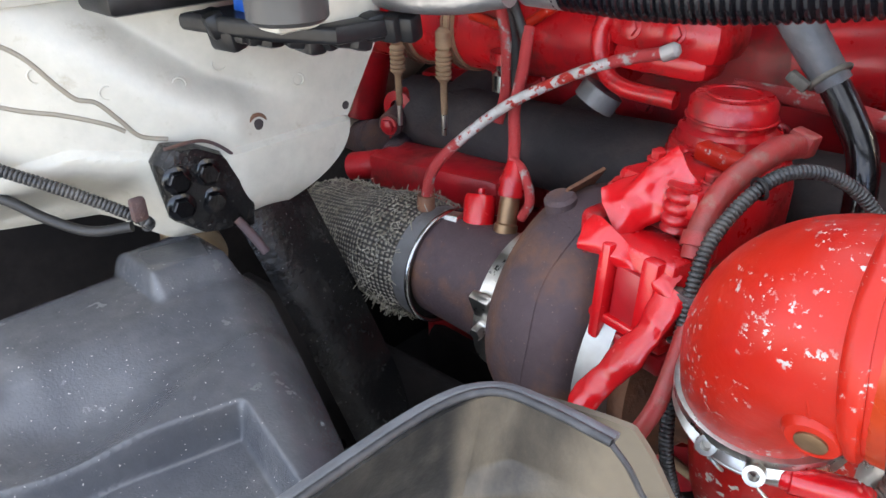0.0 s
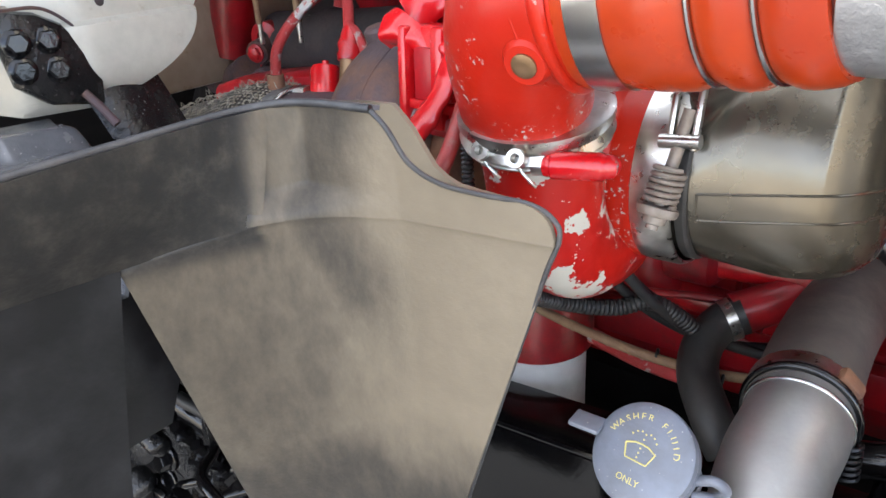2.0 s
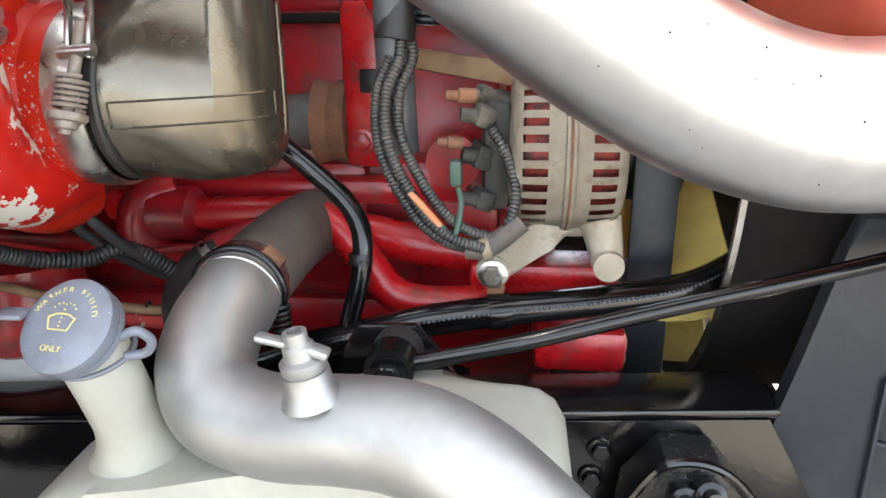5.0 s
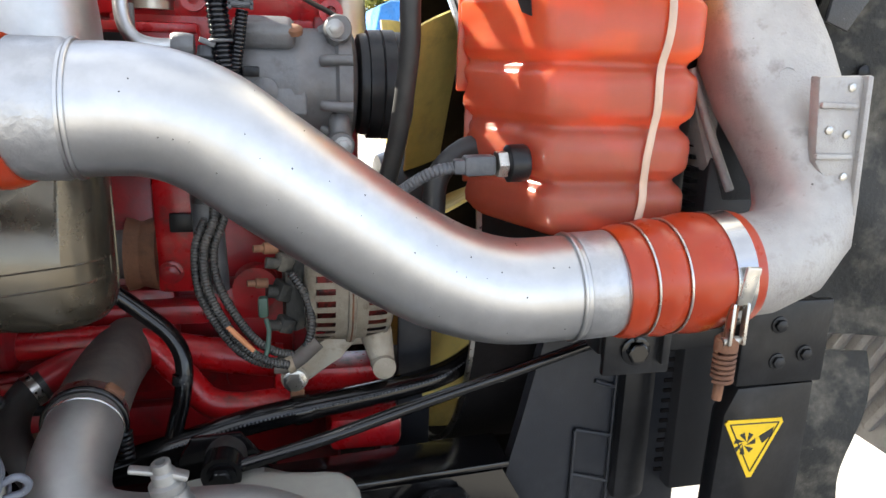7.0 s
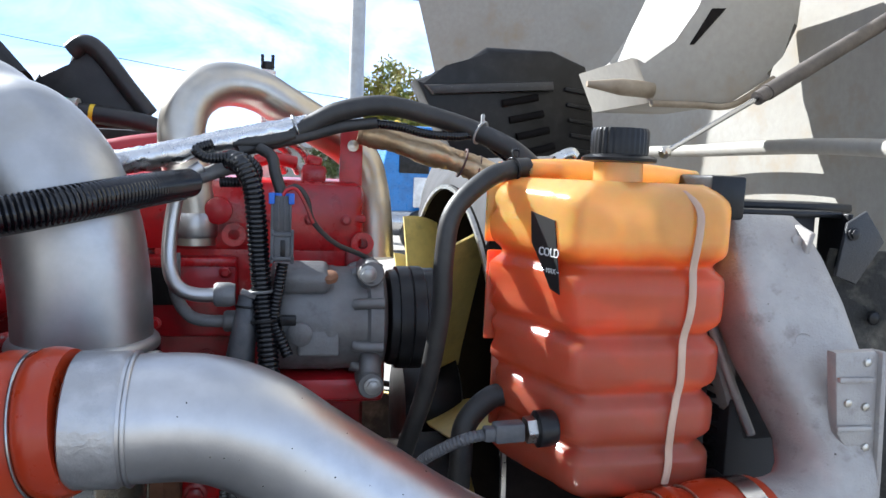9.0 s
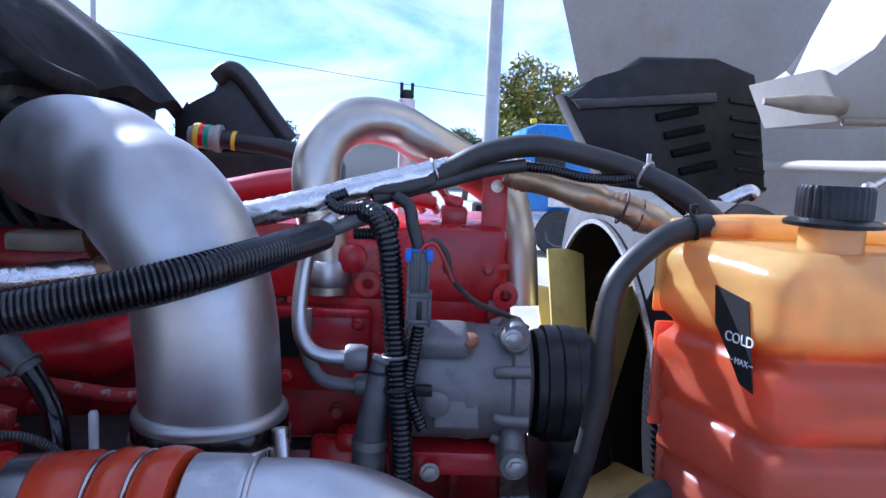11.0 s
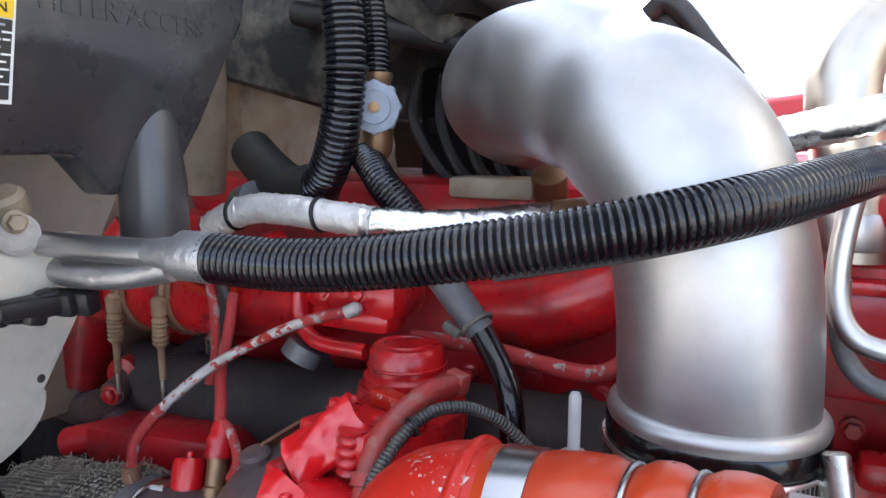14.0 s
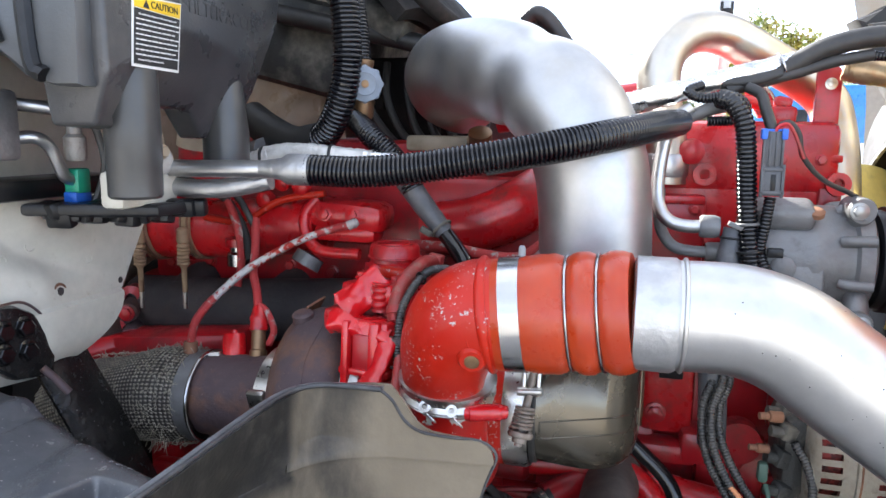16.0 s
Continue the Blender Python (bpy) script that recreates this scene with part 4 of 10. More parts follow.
def make_wrap():
    t = thing("exhaust_pipe", "exhaust down-pipe in frayed knitted steel heat wrap", "exhaust pipe", (-0.5, 0.19, 1.1))
    p = [(-0.425, TY - 0.014, TZ - 0.016), (-0.47, TY - 0.012, TZ - 0.02), (-0.53, TY - 0.004, TZ - 0.032), (-0.60, TY + 0.01, TZ - 0.052), (-0.68, TY + 0.03, TZ - 0.085)]
    part("wrap", tube(p, lambda s: 0.0615 + 0.004 * math.sin(s * 9) + 0.004 * s, 44, 14, uv=True), WRAP, t, "frayed grey knitted steel wrap")
    bm = bmesh.new()
    rng = random.Random(4)
    line = curve(p, 14)
    n = len(line) - 1
    for k in range(1300):
        q = rng.uniform(0, n - 0.01)
        i = int(q)
        c = line[i].lerp(line[i + 1], q - i)
        d = (line[i + 1] - line[i]).normalized()
        a = rng.uniform(0, 6.283)
        u = Vector((0, math.cos(a), math.sin(a)))
        u = (u - d * u.dot(d)).normalized()
        w = d.cross(u)
        lay = rng.choice((0.5, -0.5, 0.9, -0.9, 1.4)) + rng.uniform(-0.2, 0.2)
        e = d * math.cos(lay) + w * math.sin(lay)
        g = rng.uniform(0.003, 0.0065)
        c = c + u * (0.0625 + 0.004 * math.sin(q / n * 9) + 0.004 * q / n)
        lift = rng.uniform(0.0015, 0.004) if rng.random() < 0.9 else rng.uniform(0.005, 0.011)
        sweep([c - e * g, c + u * lift, c + e * g + u * rng.uniform(-0.001, 0.0025)], 0.00045, 4, bm, caps=False)
    for k in range(60):
        a = rng.uniform(2.2, 4.4)
        s = Vector((-0.475 + rng.uniform(-0.02, 0.02), TY - 0.01 + 0.06 * math.cos(a), TZ - 0.02 + 0.06 * math.sin(a)))
        e = s + Vector((rng.uniform(-0.012, 0.012), rng.uniform(-0.012, 0.002), rng.uniform(-0.03, -0.004)))
        sweep([s, (s + e) / 2 + Vector((0.004, 0, 0)), e], 0.0006, 4, bm)
    tagged(part("frayed_strand", bm, STRAND, t), kind="stuff")


make_wrap()


def cant(bm):
    """The elbow's mouth stands a little askew; the skew dies out along boot and elbow."""
    for v in bm.verts:
        w = max(0.0, 1 - v.co.x / 0.15) if v.co.x > 0 else max(0.0, 1 + v.co.x / 0.030)
        v.co.x -= 0.21 * (v.co.y - 0.053) * w
    return bm


def make_elbow():
    t = thing("outlet_elbow", "red painted compressor outlet elbow with chipped paint", "elbow", (-0.03, 0.07, 1.21))
    body = tube([(0.010, 0.051, 1.3175), (-0.008, 0.052, 1.316), (-0.027, 0.057, 1.304), (-0.041, 0.068, 1.280), (-0.048, 0.082, 1.250), (-0.050, 0.094, 1.215)],
                lambda s: 0.056 - 0.010 * max(0, s - 0.2), 44, 12)
    part("body", cant(body), RED_CHIP, t)
    part("rim", cant(ring((0.003, 0.0515, 1.317), (0.1, 0.04, 1.33), 0.0560, 0.0042, 48)), RED_CHIP, t)
    part("joint_line", cant(ring((-0.0135, 0.0535, 1.3130), (0.06, 0.05, 1.326), 0.0556, 0.0011, 48)), RED_CHIP, t)
    boss = part("boss", lathe([(0.017, -0.014), (0.015, 0.002), (0.012, 0.006), (0.011, 0.006)], axis((-0.004, 0.008, 1.283), (0.0, -0.04, 1.265)), 22), RED_CHIP, t, "red plug boss")
    part("plug", lathe([(0.0075, 0.004), (0.0075, 0.0072), (0.005, 0.0082), (0.002, 0.0078)], axis((-0.004, 0.008, 1.283), (0.0, -0.04, 1.265)), 20), BRASS, boss, "bare tan plug")
    c = thing("v_band_clamp", "steel V-band clamp with a red sleeved handle nut", "clamp", (-0.06, 0.09, 1.21))
    part("ring", lathe([(0.046, -0.009), (0.0520, -0.011), (0.0545, -0.007), (0.0510, -0.002), (0.0545, 0.003), (0.0545, 0.009), (0.049, 0.011)], axis((-0.0495, 0.091, 1.226), (-0.046, 0.080, 1.28)), 48), STEEL, c)
    for dz, r in ((0.010, 0.0530), (-0.010, 0.0545)):
        part("wire", ring((-0.0495, 0.092, 1.225 + dz), (-0.046, 0.081, 1.279 + dz), r - 0.003, 0.0011, 48), STEEL, c)
    for x, y in ((-0.061, 0.040), (-0.031, 0.036)):
        part("eyelet", lathe([(0.0032, -0.004), (0.0062, -0.004), (0.0062, 0.004), (0.0032, 0.004)], axis((x, y, 1.215), (x + 0.01, y - 0.05, 1.235)), 20, closed=True), STEEL, c)
        part("hook", tube([(x, y + 0.001, 1.211), (x + 0.003, y + 0.002, 1.205), (x + 0.008, y + 0.003, 1.200), (x + 0.010, y + 0.006, 1.196)], 0.0012, 8), STEEL, c)
    part("rod", tube([(-0.064, 0.046, 1.206), (-0.04, 0.048, 1.206), (-0.015, 0.056, 1.207)], 0.0038, 14), STEEL, c)
    part("collar", lathe([(0.0045, -0.004), (0.0066, -0.003), (0.0066, 0.004), (0.0045, 0.006)], axis((-0.026, 0.052, 1.2065), (-0.005, 0.060, 1.207)), 14), STEEL, c)
    part("handle", tube([(-0.019, 0.055, 1.207), (-0.017, 0.0555, 1.207), (-0.002, 0.061, 1.207), (0.015, 0.067, 1.207), (0.017, 0.068, 1.207)], lambda s: 0.0092 if 0.05 < s < 0.93 else 0.0080, 20), RED_PLASTIC, c, "red plastic sleeve")


make_elbow()


# ---- charge pipe and boots ----
CHARGE = [(0.147, 0.036, 1.334), (0.186, 0.036, 1.334), (0.238, 0.036, 1.333), (0.280, 0.037, 1.319), (0.324, 0.040, 1.288), (0.373, 0.045, 1.253), (0.426, 0.050, 1.216), (0.483, 0.052, 1.184), (0.541, 0.054, 1.167), (0.602, 0.055, 1.167), (0.655, 0.055, 1.1705)]


def make_charge_pipe():
    t = thing("charge_air_pipe", "brushed aluminium charge air pipe curving down to the cooler", "pipe", (0.4, 0.045, 1.2))
    part("pipe", tube(CHARGE, 0.0512, 56, 12), ALU, t)
    part("end_sleeve", lathe([(0.0505, 0.0), (0.0535, 0.002), (0.0538, 0.036), (0.0515, 0.040)], axis((0.143, 0.036, 1.334), (0.24, 0.036, 1.333)), 56), ALU_ROUGH, t, "coarsely ground aluminium end")
    rng = random.Random(21)
    dots = bmesh.new()
    line = curve(CHARGE, 12)
    for k in range(46):
        i = rng.randrange(20, len(line) - 14)
        d = (line[i + 1] - line[i]).normalized()
        a = rng.uniform(-0.6, 1.9)
        u = Vector((0, -math.cos(a), math.sin(a)))
        u = (u - d * u.dot(d)).normalized()
        c = line[i] + u * 0.0511
        r = rng.uniform(0.0004, 0.0009)
        lathe([(r, 0), (r * 0.7, 0.0004)], axis(c, c + u), 6, dots)
    tagged(part("soot_speck", dots, DARK, t, "black soot specks"), kind="stuff")
    part("bead", ring((0.188, 0.036, 1.334), (0.3, 0.036, 1.333), 0.0518, 0.0022, 56), ALU, t)
    part("bead", ring((0.606, 0.055, 1.1675), (0.70, 0.055, 1.172), 0.0520, 0.0024, 56), ALU, t)
    part("end_sleeve", lathe([(0.0515, 0.0), (0.0530, 0.002), (0.0530, 0.034), (0.0515, 0.036)], axis((0.613, 0.055, 1.168), (0.70, 0.055, 1.173)), 56), ALU_ROUGH, t)


make_charge_pipe()


def make_boots():
    a, b = (0.008, 0.0508, 1.3172), (0.147, 0.036, 1.334)
    t = thing("silicone_boot", "orange silicone boot with steel band beside the red elbow", "hose boot", a, group="charge air boots")
    m = axis(a, b)
    prof = [(0.0552, 0.0), (0.0565, 0.003), (0.0565, 0.030), (0.0575, 0.036), (0.0590, 0.048), (0.0590, 0.066), (0.0560, 0.0745), (0.0540, 0.0775), (0.0560, 0.0805),
            (0.0592, 0.087), (0.0598, 0.093), (0.0592, 0.099), (0.0562, 0.1055), (0.0542, 0.1085), (0.0562, 0.1115), (0.0588, 0.117), (0.0595, 0.124), (0.0585, 0.132), (0.0560, 0.139)]
    part("hose", cant(lathe(prof, m, 56)), ORANGE, t)
    part("band", cant(lathe([(0.0566, 0.010), (0.0580, 0.010), (0.0580, 0.031), (0.0566, 0.031)], m, 56, closed=True)), CHROME, t, "polished steel clamp band")
    for h in (0.0775, 0.1085):
        part("wire", cant(lathe([(0.0560 + 0.0019 * math.cos(q), h + 0.0019 * math.sin(q)) for q in (0.628 * k for k in range(10))], m, 56, closed=True)), CHROME, t)
    a, b = (0.650, 0.055, 1.170), (0.792, 0.058, 1.181)
    t = thing("silicone_boot", "orange silicone boot clamped to the cast cooler tank", "hose boot", a, group="charge air boots")
    m = axis(a, b)
    prof = [(0.0540, 0.0), (0.0562, 0.006), (0.0575, 0.014), (0.0560, 0.022), (0.0548, 0.026), (0.0565, 0.030), (0.0590, 0.038), (0.0600, 0.046), (0.0575, 0.056), (0.0560, 0.059), (0.0582, 0.063),
            (0.0612, 0.076), (0.0618, 0.088), (0.0605, 0.100), (0.0590, 0.106), (0.0590, 0.136), (0.0578, 0.140)]
    part("hose", lathe(prof, m, 56), ORANGE, t)
    for h, r in ((0.026, 0.0566), (0.059, 0.0580)):
        part("wire", lathe([(r + 0.0014 * math.cos(q), h + 0.0014 * math.sin(q)) for q in (0.628 * k for k in range(10))], m, 56, closed=True), STEEL, t)
    part("band", lathe([(0.0592, 0.106), (0.0606, 0.106), (0.0606, 0.128), (0.0592, 0.128)], m, 56, closed=True), CHROME, t, "bright perforated clamp band")
    for k in range(9):
        q = radians(-140 + 13 * k)
        o = m @ Vector((0.0607 * math.cos(q), 0.0607 * math.sin(q), 0.117))
        part("perforation", lathe([(0.0024, -0.001), (0.0024, 0.0006), (0.0008, 0.0008)], axis(o, o + (o - m @ Vector((0, 0, 0.117)))), 10), LABEL_BLACK, t)
    c = box((0.767, -0.003, 1.180), (0.016, 0.005, 0.040), 0.002, (8, 4, 0))
    for dx in (-0.0075, 0.0075):
        box((0.761 + dx, -0.003, 1.142), (0.004, 0.008, 0.042), 0.0015, (-6, 4, 0), c)
    lathe([(0.0045, -0.011), (0.0045, 0.011)], axis((0.759, -0.001, 1.124), (0.80, -0.001, 1.126)), 14, c)
    part("clamp_bridge", c, STEEL, t)
    part("clamp_bolt", lathe([(0.005, -0.052), (0.005, 0.05)], pose(0.757, 0.004, 1.110, 4, 0, 0), 12), RUST, t)
    part("clamp_spring", spring((0.757, 0.004, 1.080), (0.757, 0.004, 1.112), 0.0095, 0.0022, 6), RUST, t, "rusty clamp spring")
    part("clamp_nut", lathe([(0.0115, 1.113), (0.0115, 1.124), (0.008, 1.128)], pose(0.757, 0.004, 0), 18), RUST, t)


make_boots()


# ---- intake ----
INTAKE = [(0.096, 0.250, 1.312), (0.0955, 0.250, 1.36), (0.092, 0.250, 1.42), (0.083, 0.252, 1.47), (0.062, 0.258, 1.517), (0.025, 0.275, 1.553), (-0.03, 0.315, 1.578), (-0.09, 0.365, 1.588), (-0.135, 0.42, 1.585), (-0.150, 0.48, 1.575), (-0.148, 0.56, 1.565)]


def make_intake():
    t = thing("intake_pipe", "satin aluminium air intake pipe with a mitred bend", "pipe", (0.096, 0.25, 1.31))
    way = curve(INTAKE, 12)
    total = sum((b - a).length for a, b in zip(way, way[1:]))
    seam, run = Vector((0.002, 0.290, 1.563)), [0.0]
    for a, b in zip(way, way[1:]):
        run.append(run[-1] + (b - a).length)
    mid = min(range(len(way)), key=lambda k: (way[k] - seam).length)
    part("pipe", sweep(way, lambda s: 0.0685 - 0.0062 * math.exp(-((s * total - run[mid]) / 0.022) ** 2), 60), ALU_INTAKE, t)
    part("foot_bead", lathe([(0.0675, 1.3525), (0.0715, 1.3515), (0.0745, 1.3480), (0.0755, 1.3435), (0.0745, 1.3395), (0.0715, 1.3380)], pose(0.096, 0.250, 0), 60), ALU_INTAKE, t, "rolled aluminium bead")
    part("foot_cuff", lathe([(0.0690, 1.3180), (0.0752, 1.3190), (0.0760, 1.3260), (0.0755, 1.3375), (0.0735, 1.3410)], pose(0.096, 0.250, 0), 60), BLACK_GLOSS, t, "glossy black rubber cuff")
    part("clamp_band", lathe([(0.0762, 1.3085), (0.0778, 1.3085), (0.0783, 1.3095), (0.0783, 1.3225), (0.0778, 1.3235), (0.0762, 1.3235)], pose(0.096, 0.250, 0), 60, closed=True), STEEL, t, "worm-drive clamp band")
    slots = bmesh.new()
    for k in range(46):
        q = radians(-150 + 3.1 * k)
        box((0.096 + 0.0783 * math.cos(q), 0.250 + 0.0783 * math.sin(q), 1.3160), (0.0012, 0.0016, 0.0085), 0.0, (0, 0, math.degrees(q)), slots)
    part("clamp_slots", slots, LABEL_BLACK, t, "row of dark band slots")
    part("clamp_housing", box((0.168, 0.215, 1.3180), (0.014, 0.022, 0.017), 0.003, (0, 0, 28)), STEEL, t)
    part("clamp_screw", lathe([(0.006, -0.020), (0.0085, -0.018), (0.0085, 0.010), (0.0060, 0.012), (0.0060, 0.018), (0.004, 0.020)], axis((0.174, 0.207, 1.3240), (0.180, 0.195, 1.2880)), 14), STEEL, t)
    e = thing("intake_elbow", "smoky polished intake elbow dusted with tan dirt", "elbow", (0.09, 0.22, 1.1))
    pot = lathe([(0.0640, 1.255), (0.0690, 1.262), (0.0690, 1.310)], pose(0.094, 0.238, 0), 60)
    part("body", pot, ALU_DUSTY, e)
    # the elbow's throat: a smooth skin from the pot over to the clamp
    br = bmesh.new()
    for k in range(60):
        a = 2 * math.pi * k / 60
        for z, rr in ((1.0935, 0.040), (1.0985, 0.054), (1.110, 0.0625), (1.126, 0.0655), (1.15, 0.0662), (1.19, 0.0664), (1.235, 0.0666), (1.264, 0.0668)):
            br.verts.new((0.094 + rr * math.cos(a), 0.238 + rr * math.sin(a), z))
        for x, rr in ((0.040, 0.0690), (0.030, 0.0700), (0.010, 0.0705)):
            br.verts.new((x, 0.213 + rr * math.cos(a), 1.168 + rr * math.sin(a)))
    bmesh.ops.convex_hull(br, input=br.verts[:])
    skin = BVHTree.FromBMesh(br)
    part("throat", br, ALU_DUSTY, e, sharp=89)
    fr = bmesh.new()

    def on_skin(x, z):
        hit = skin.ray_cast(Vector((x, 0.0, z)), Vector((0, 1, 0)))[0]
        return hit if hit else Vector((x, 0.238, z))

    for z in (1.146, 1.167):
        sweep([on_skin(0.047 + 0.111 * k / 36, z + 0.002 * (k / 36)) for k in range(37)], 0.0011, 6, fr)
    for x in (0.047, 0.158):
        lift = 0.002 * (x - 0.047) / 0.111
        sweep([on_skin(x, 1.146 + lift + 0.021 * k / 4) for k in range(5)], 0.0011, 6, fr)
    part("mould_line", fr, ALU_DUSTY, e)
    part("mould_flash", tube([(0.160, 0.238, 1.24), (0.1605, 0.238, 1.18), (0.158, 0.238, 1.125), (0.140, 0.238, 1.10)], 0.0016, 8), ALU_DUSTY, e)
    part("rubber_cuff", lathe([(0.0715, 1.278), (0.0765, 1.279), (0.0768, 1.308), (0.072, 1.309)], pose(0.096, 0.248, 0), 60), RUBBER, e, "black rubber cuff")
    c = thing("t_bolt_clamp", "steel T-bolt clamp with a rusty spring on the intake elbow", "clamp", (0.02, 0.14, 1.15))
    part("band", lathe([(0.0735, 0.004), (0.0770, 0.004), (0.0775, 0.010), (0.0775, 0.030), (0.0755, 0.034), (0.0735, 0.034)], pose(0, 0.207, 1.166, 0, 90, 0), 56, closed=True), STEEL, c)
    part("cuff", lathe([(0.066, 0.036), (0.0735, 0.034), (0.0735, 0.040), (0.0715, 0.042), (0.066, 0.042)], pose(0, 0.213, 1.166, 0, 90, 0), 56, closed=True), RUBBER, c, "black rubber cuff edge")
    part("trunnion", lathe([(0.0052, -0.014), (0.0052, 0.014)], axis((0.036, 0.137, 1.207), (0.06, 0.137, 1.209)), 16), STEEL, c)
    for dx in (-0.0085, 0.0085):
        part("strap_loop", box((0.037 + dx, 0.144, 1.226), (0.005, 0.007, 0.052), 0.002, (-16, 0, 0)), STEEL, c)
    part("bolt", tube([(0.039, 0.144, 1.228), (0.036, 0.138, 1.207), (0.0325, 0.131, 1.186), (0.0280, 0.1225, 1.157), (0.0265, 0.119, 1.147)], 0.0046, 12), SPRING_STEEL, c)
    part("spring", spring((0.0328, 0.1325, 1.189), (0.0288, 0.1245, 1.164), 0.0108, 0.0019, 6), SPRING_STEEL, c, "dusty coil spring")
    part("nut", lathe([(0.006, 0), (0.0145, 0.001), (0.0150, 0.004), (0.0138, 0.007), (0.009, 0.008), (0.008, 0.013), (0.005, 0.014)], axis((0.0288, 0.1242, 1.1635), (0.0262, 0.1165, 1.141)), 18), SPRING_STEEL, c, "dusty washer nut")
    s = thing("threaded_stud", "pale stud with a nut behind the boot", "stud", (0.018, 0.165, 1.30))
    part("stud_shank", lathe([(0.0042, 1.24), (0.0042, 1.368), (0.003, 1.371)], pose(0.018, 0.165, 0), 14), GALV, s)
    part("stud_nut", lathe([(0.009, 1.318), (0.009, 1.330)], pose(0.018, 0.165, 0), 6), STEEL, s)
    part("stud_bracket", box((0.018, 0.170, 1.312), (0.03, 0.05, 0.006), 0.002), STEEL, s)


make_intake()


# ---- actuator ----
def make_actuator():
    t = thing("turbo_actuator", "red painted turbo actuator wrapped in crinkled red film", "actuator", (-0.17, 0.2, 1.25))
    part("cap", lathe([(0.050, 1.255), (0.052, 1.262), (0.052, 1.284), (0.047, 1.289), (0.047, 1.304), (0.042, 1.309), (0.041, 1.318), (0.0355, 1.322), (0.035, 1.341), (0.031, 1.346), (0.012, 1.347)], pose(-0.178, 0.285, 0), 44), RED, t)
    part("body", box((-0.168, 0.225, 1.272), (0.098, 0.12, 0.050), 0.010, (0, 0, -8)), RED, t)
    for k in range(9):
        a = radians(-150 + 38 * k)
        lug = box((-0.178 + 0.051 * math.cos(a), 0.285 + 0.051 * math.sin(a), 1.272), (0.014, 0.013, 0.034), 0.004, (0, 0, math.degrees(a)))
        lathe([(0.0050, 1.288), (0.0050, 1.294), (0.003, 1.296)], pose(-0.178 + 0.052 * math.cos(a), 0.285 + 0.052 * math.sin(a), 0), 6, lug)
        part("flange_lug", lug, RED, t)
    for k in range(3):
        part("cap_rib", ring((-0.178, 0.285, 1.296 + 0.012 * k + (0.008 if k == 2 else 0)), (-0.178, 0.285, 1.4), (0.0475, 0.0440, 0.0360)[k], 0.0016, 40), RED, t)
    part("cap_dish", ring((-0.178, 0.285, 1.3465), (-0.178, 0.285, 1.4), 0.0215, 0.0016, 36), RED, t)
    for k in range(4):
        part("body_rib", box((-0.212 + 0.028 * k, 0.166, 1.278), (0.006, 0.010, 0.040), 0.002, (0, 0, -8)), RED, t)
    part("window", box((-0.155, 0.1035, 1.246), (0.026, 0.004, 0.040), 0.001, (-4, 0, -10)), RED_DULL, t, "recessed dark red connector window")
    part("deck", box((-0.163, 0.190, 1.302), (0.070, 0.085, 0.022), 0.006, (-6, 0, -8)), RED, t)
    for x, y, z in ((-0.200, 0.235, 1.300), (-0.145, 0.255, 1.300), (-0.188, 0.185, 1.316), (-0.140, 0.175, 1.314)):
        part("screw", bolt((x, y, z), (x, y, z + 0.1), 0.006, 0.008), RED, t)
    part("link", box((-0.150, 0.215, 1.318), (0.045, 0.016, 0.014), 0.003, (0, 4, -12)), RED_CHIP, t)
    part("arm", tube([(-0.110, 0.245, 1.330), (-0.116, 0.21, 1.333), (-0.126, 0.165, 1.318), (-0.128, 0.142, 1.298), (-0.124, 0.126, 1.278)], lambda q: 0.0098 - 0.0015 * q, 14), RED_WORN, t, "worn dusty red link arm")
    part("arm_end", box((-0.108, 0.248, 1.332), (0.020, 0.014, 0.018), 0.003, (0, 10, -12)), RED_WORN, t)
    part("arm_collar", band((-0.1255, 0.134, 1.289), (-0.124, 0.126, 1.278), 0.0098, 0.010, 0.0018, 20), RED_WORN, t)
    part("gland", ribbed([(-0.150, 0.150, 1.285), (-0.150, 0.150, 1.300), (-0.149, 0.152, 1.318)], 0.0115, 0.008, 0.0025, 18), RED, t)
    part("gland", ribbed([(-0.134, 0.152, 1.280), (-0.134, 0.152, 1.300)], 0.008, 0.007, 0.002, 14), RED, t)
    # plug housing: a tall block with recessed windows
    part("connector_block", box((-0.150, 0.128, 1.243), (0.058, 0.045, 0.074), 0.004, (-4, 0, -10)), RED_PLASTIC, t)
    part("corner_post", box((-0.176, 0.104, 1.243), (0.010, 0.012, 0.078), 0.003, (-4, 0, -10)), RED_PLASTIC, t)
    part("corner_post", box((-0.140, 0.102, 1.243), (0.014, 0.012, 0.078), 0.003, (-4, 0, -10)), RED_PLASTIC, t)
    part("sill", box((-0.152, 0.104, 1.222), (0.066, 0.016, 0.008), 0.002, (-4, 0, -10)), RED_PLASTIC, t)
    part("base", box((-0.148, 0.115, 1.205), (0.064, 0.034, 0.016), 0.004, (-4, 0, -10)), RED_DULL, t)
    part("side_ear", box((-0.202, 0.138, 1.275), (0.022, 0.03, 0.028), 0.006, (0, 0, -8)), RED, t)

    def crease(p, amount):
        """Sharp folds of thin film, at two sizes."""
        q = p * 40
        r = p * 95
        return Vector((abs(noise.noise(q)) - 0.2, abs(noise.noise(q + Vector((7, 3, 1)))) - 0.2, abs(noise.noise(q + Vector((1, 9, 5)))) - 0.2)) * amount + Vector((noise.noise(r), noise.noise(r + Vector((4, 4, 0))), noise.noise(r + Vector((0, 6, 2))))) * amount * 0.25

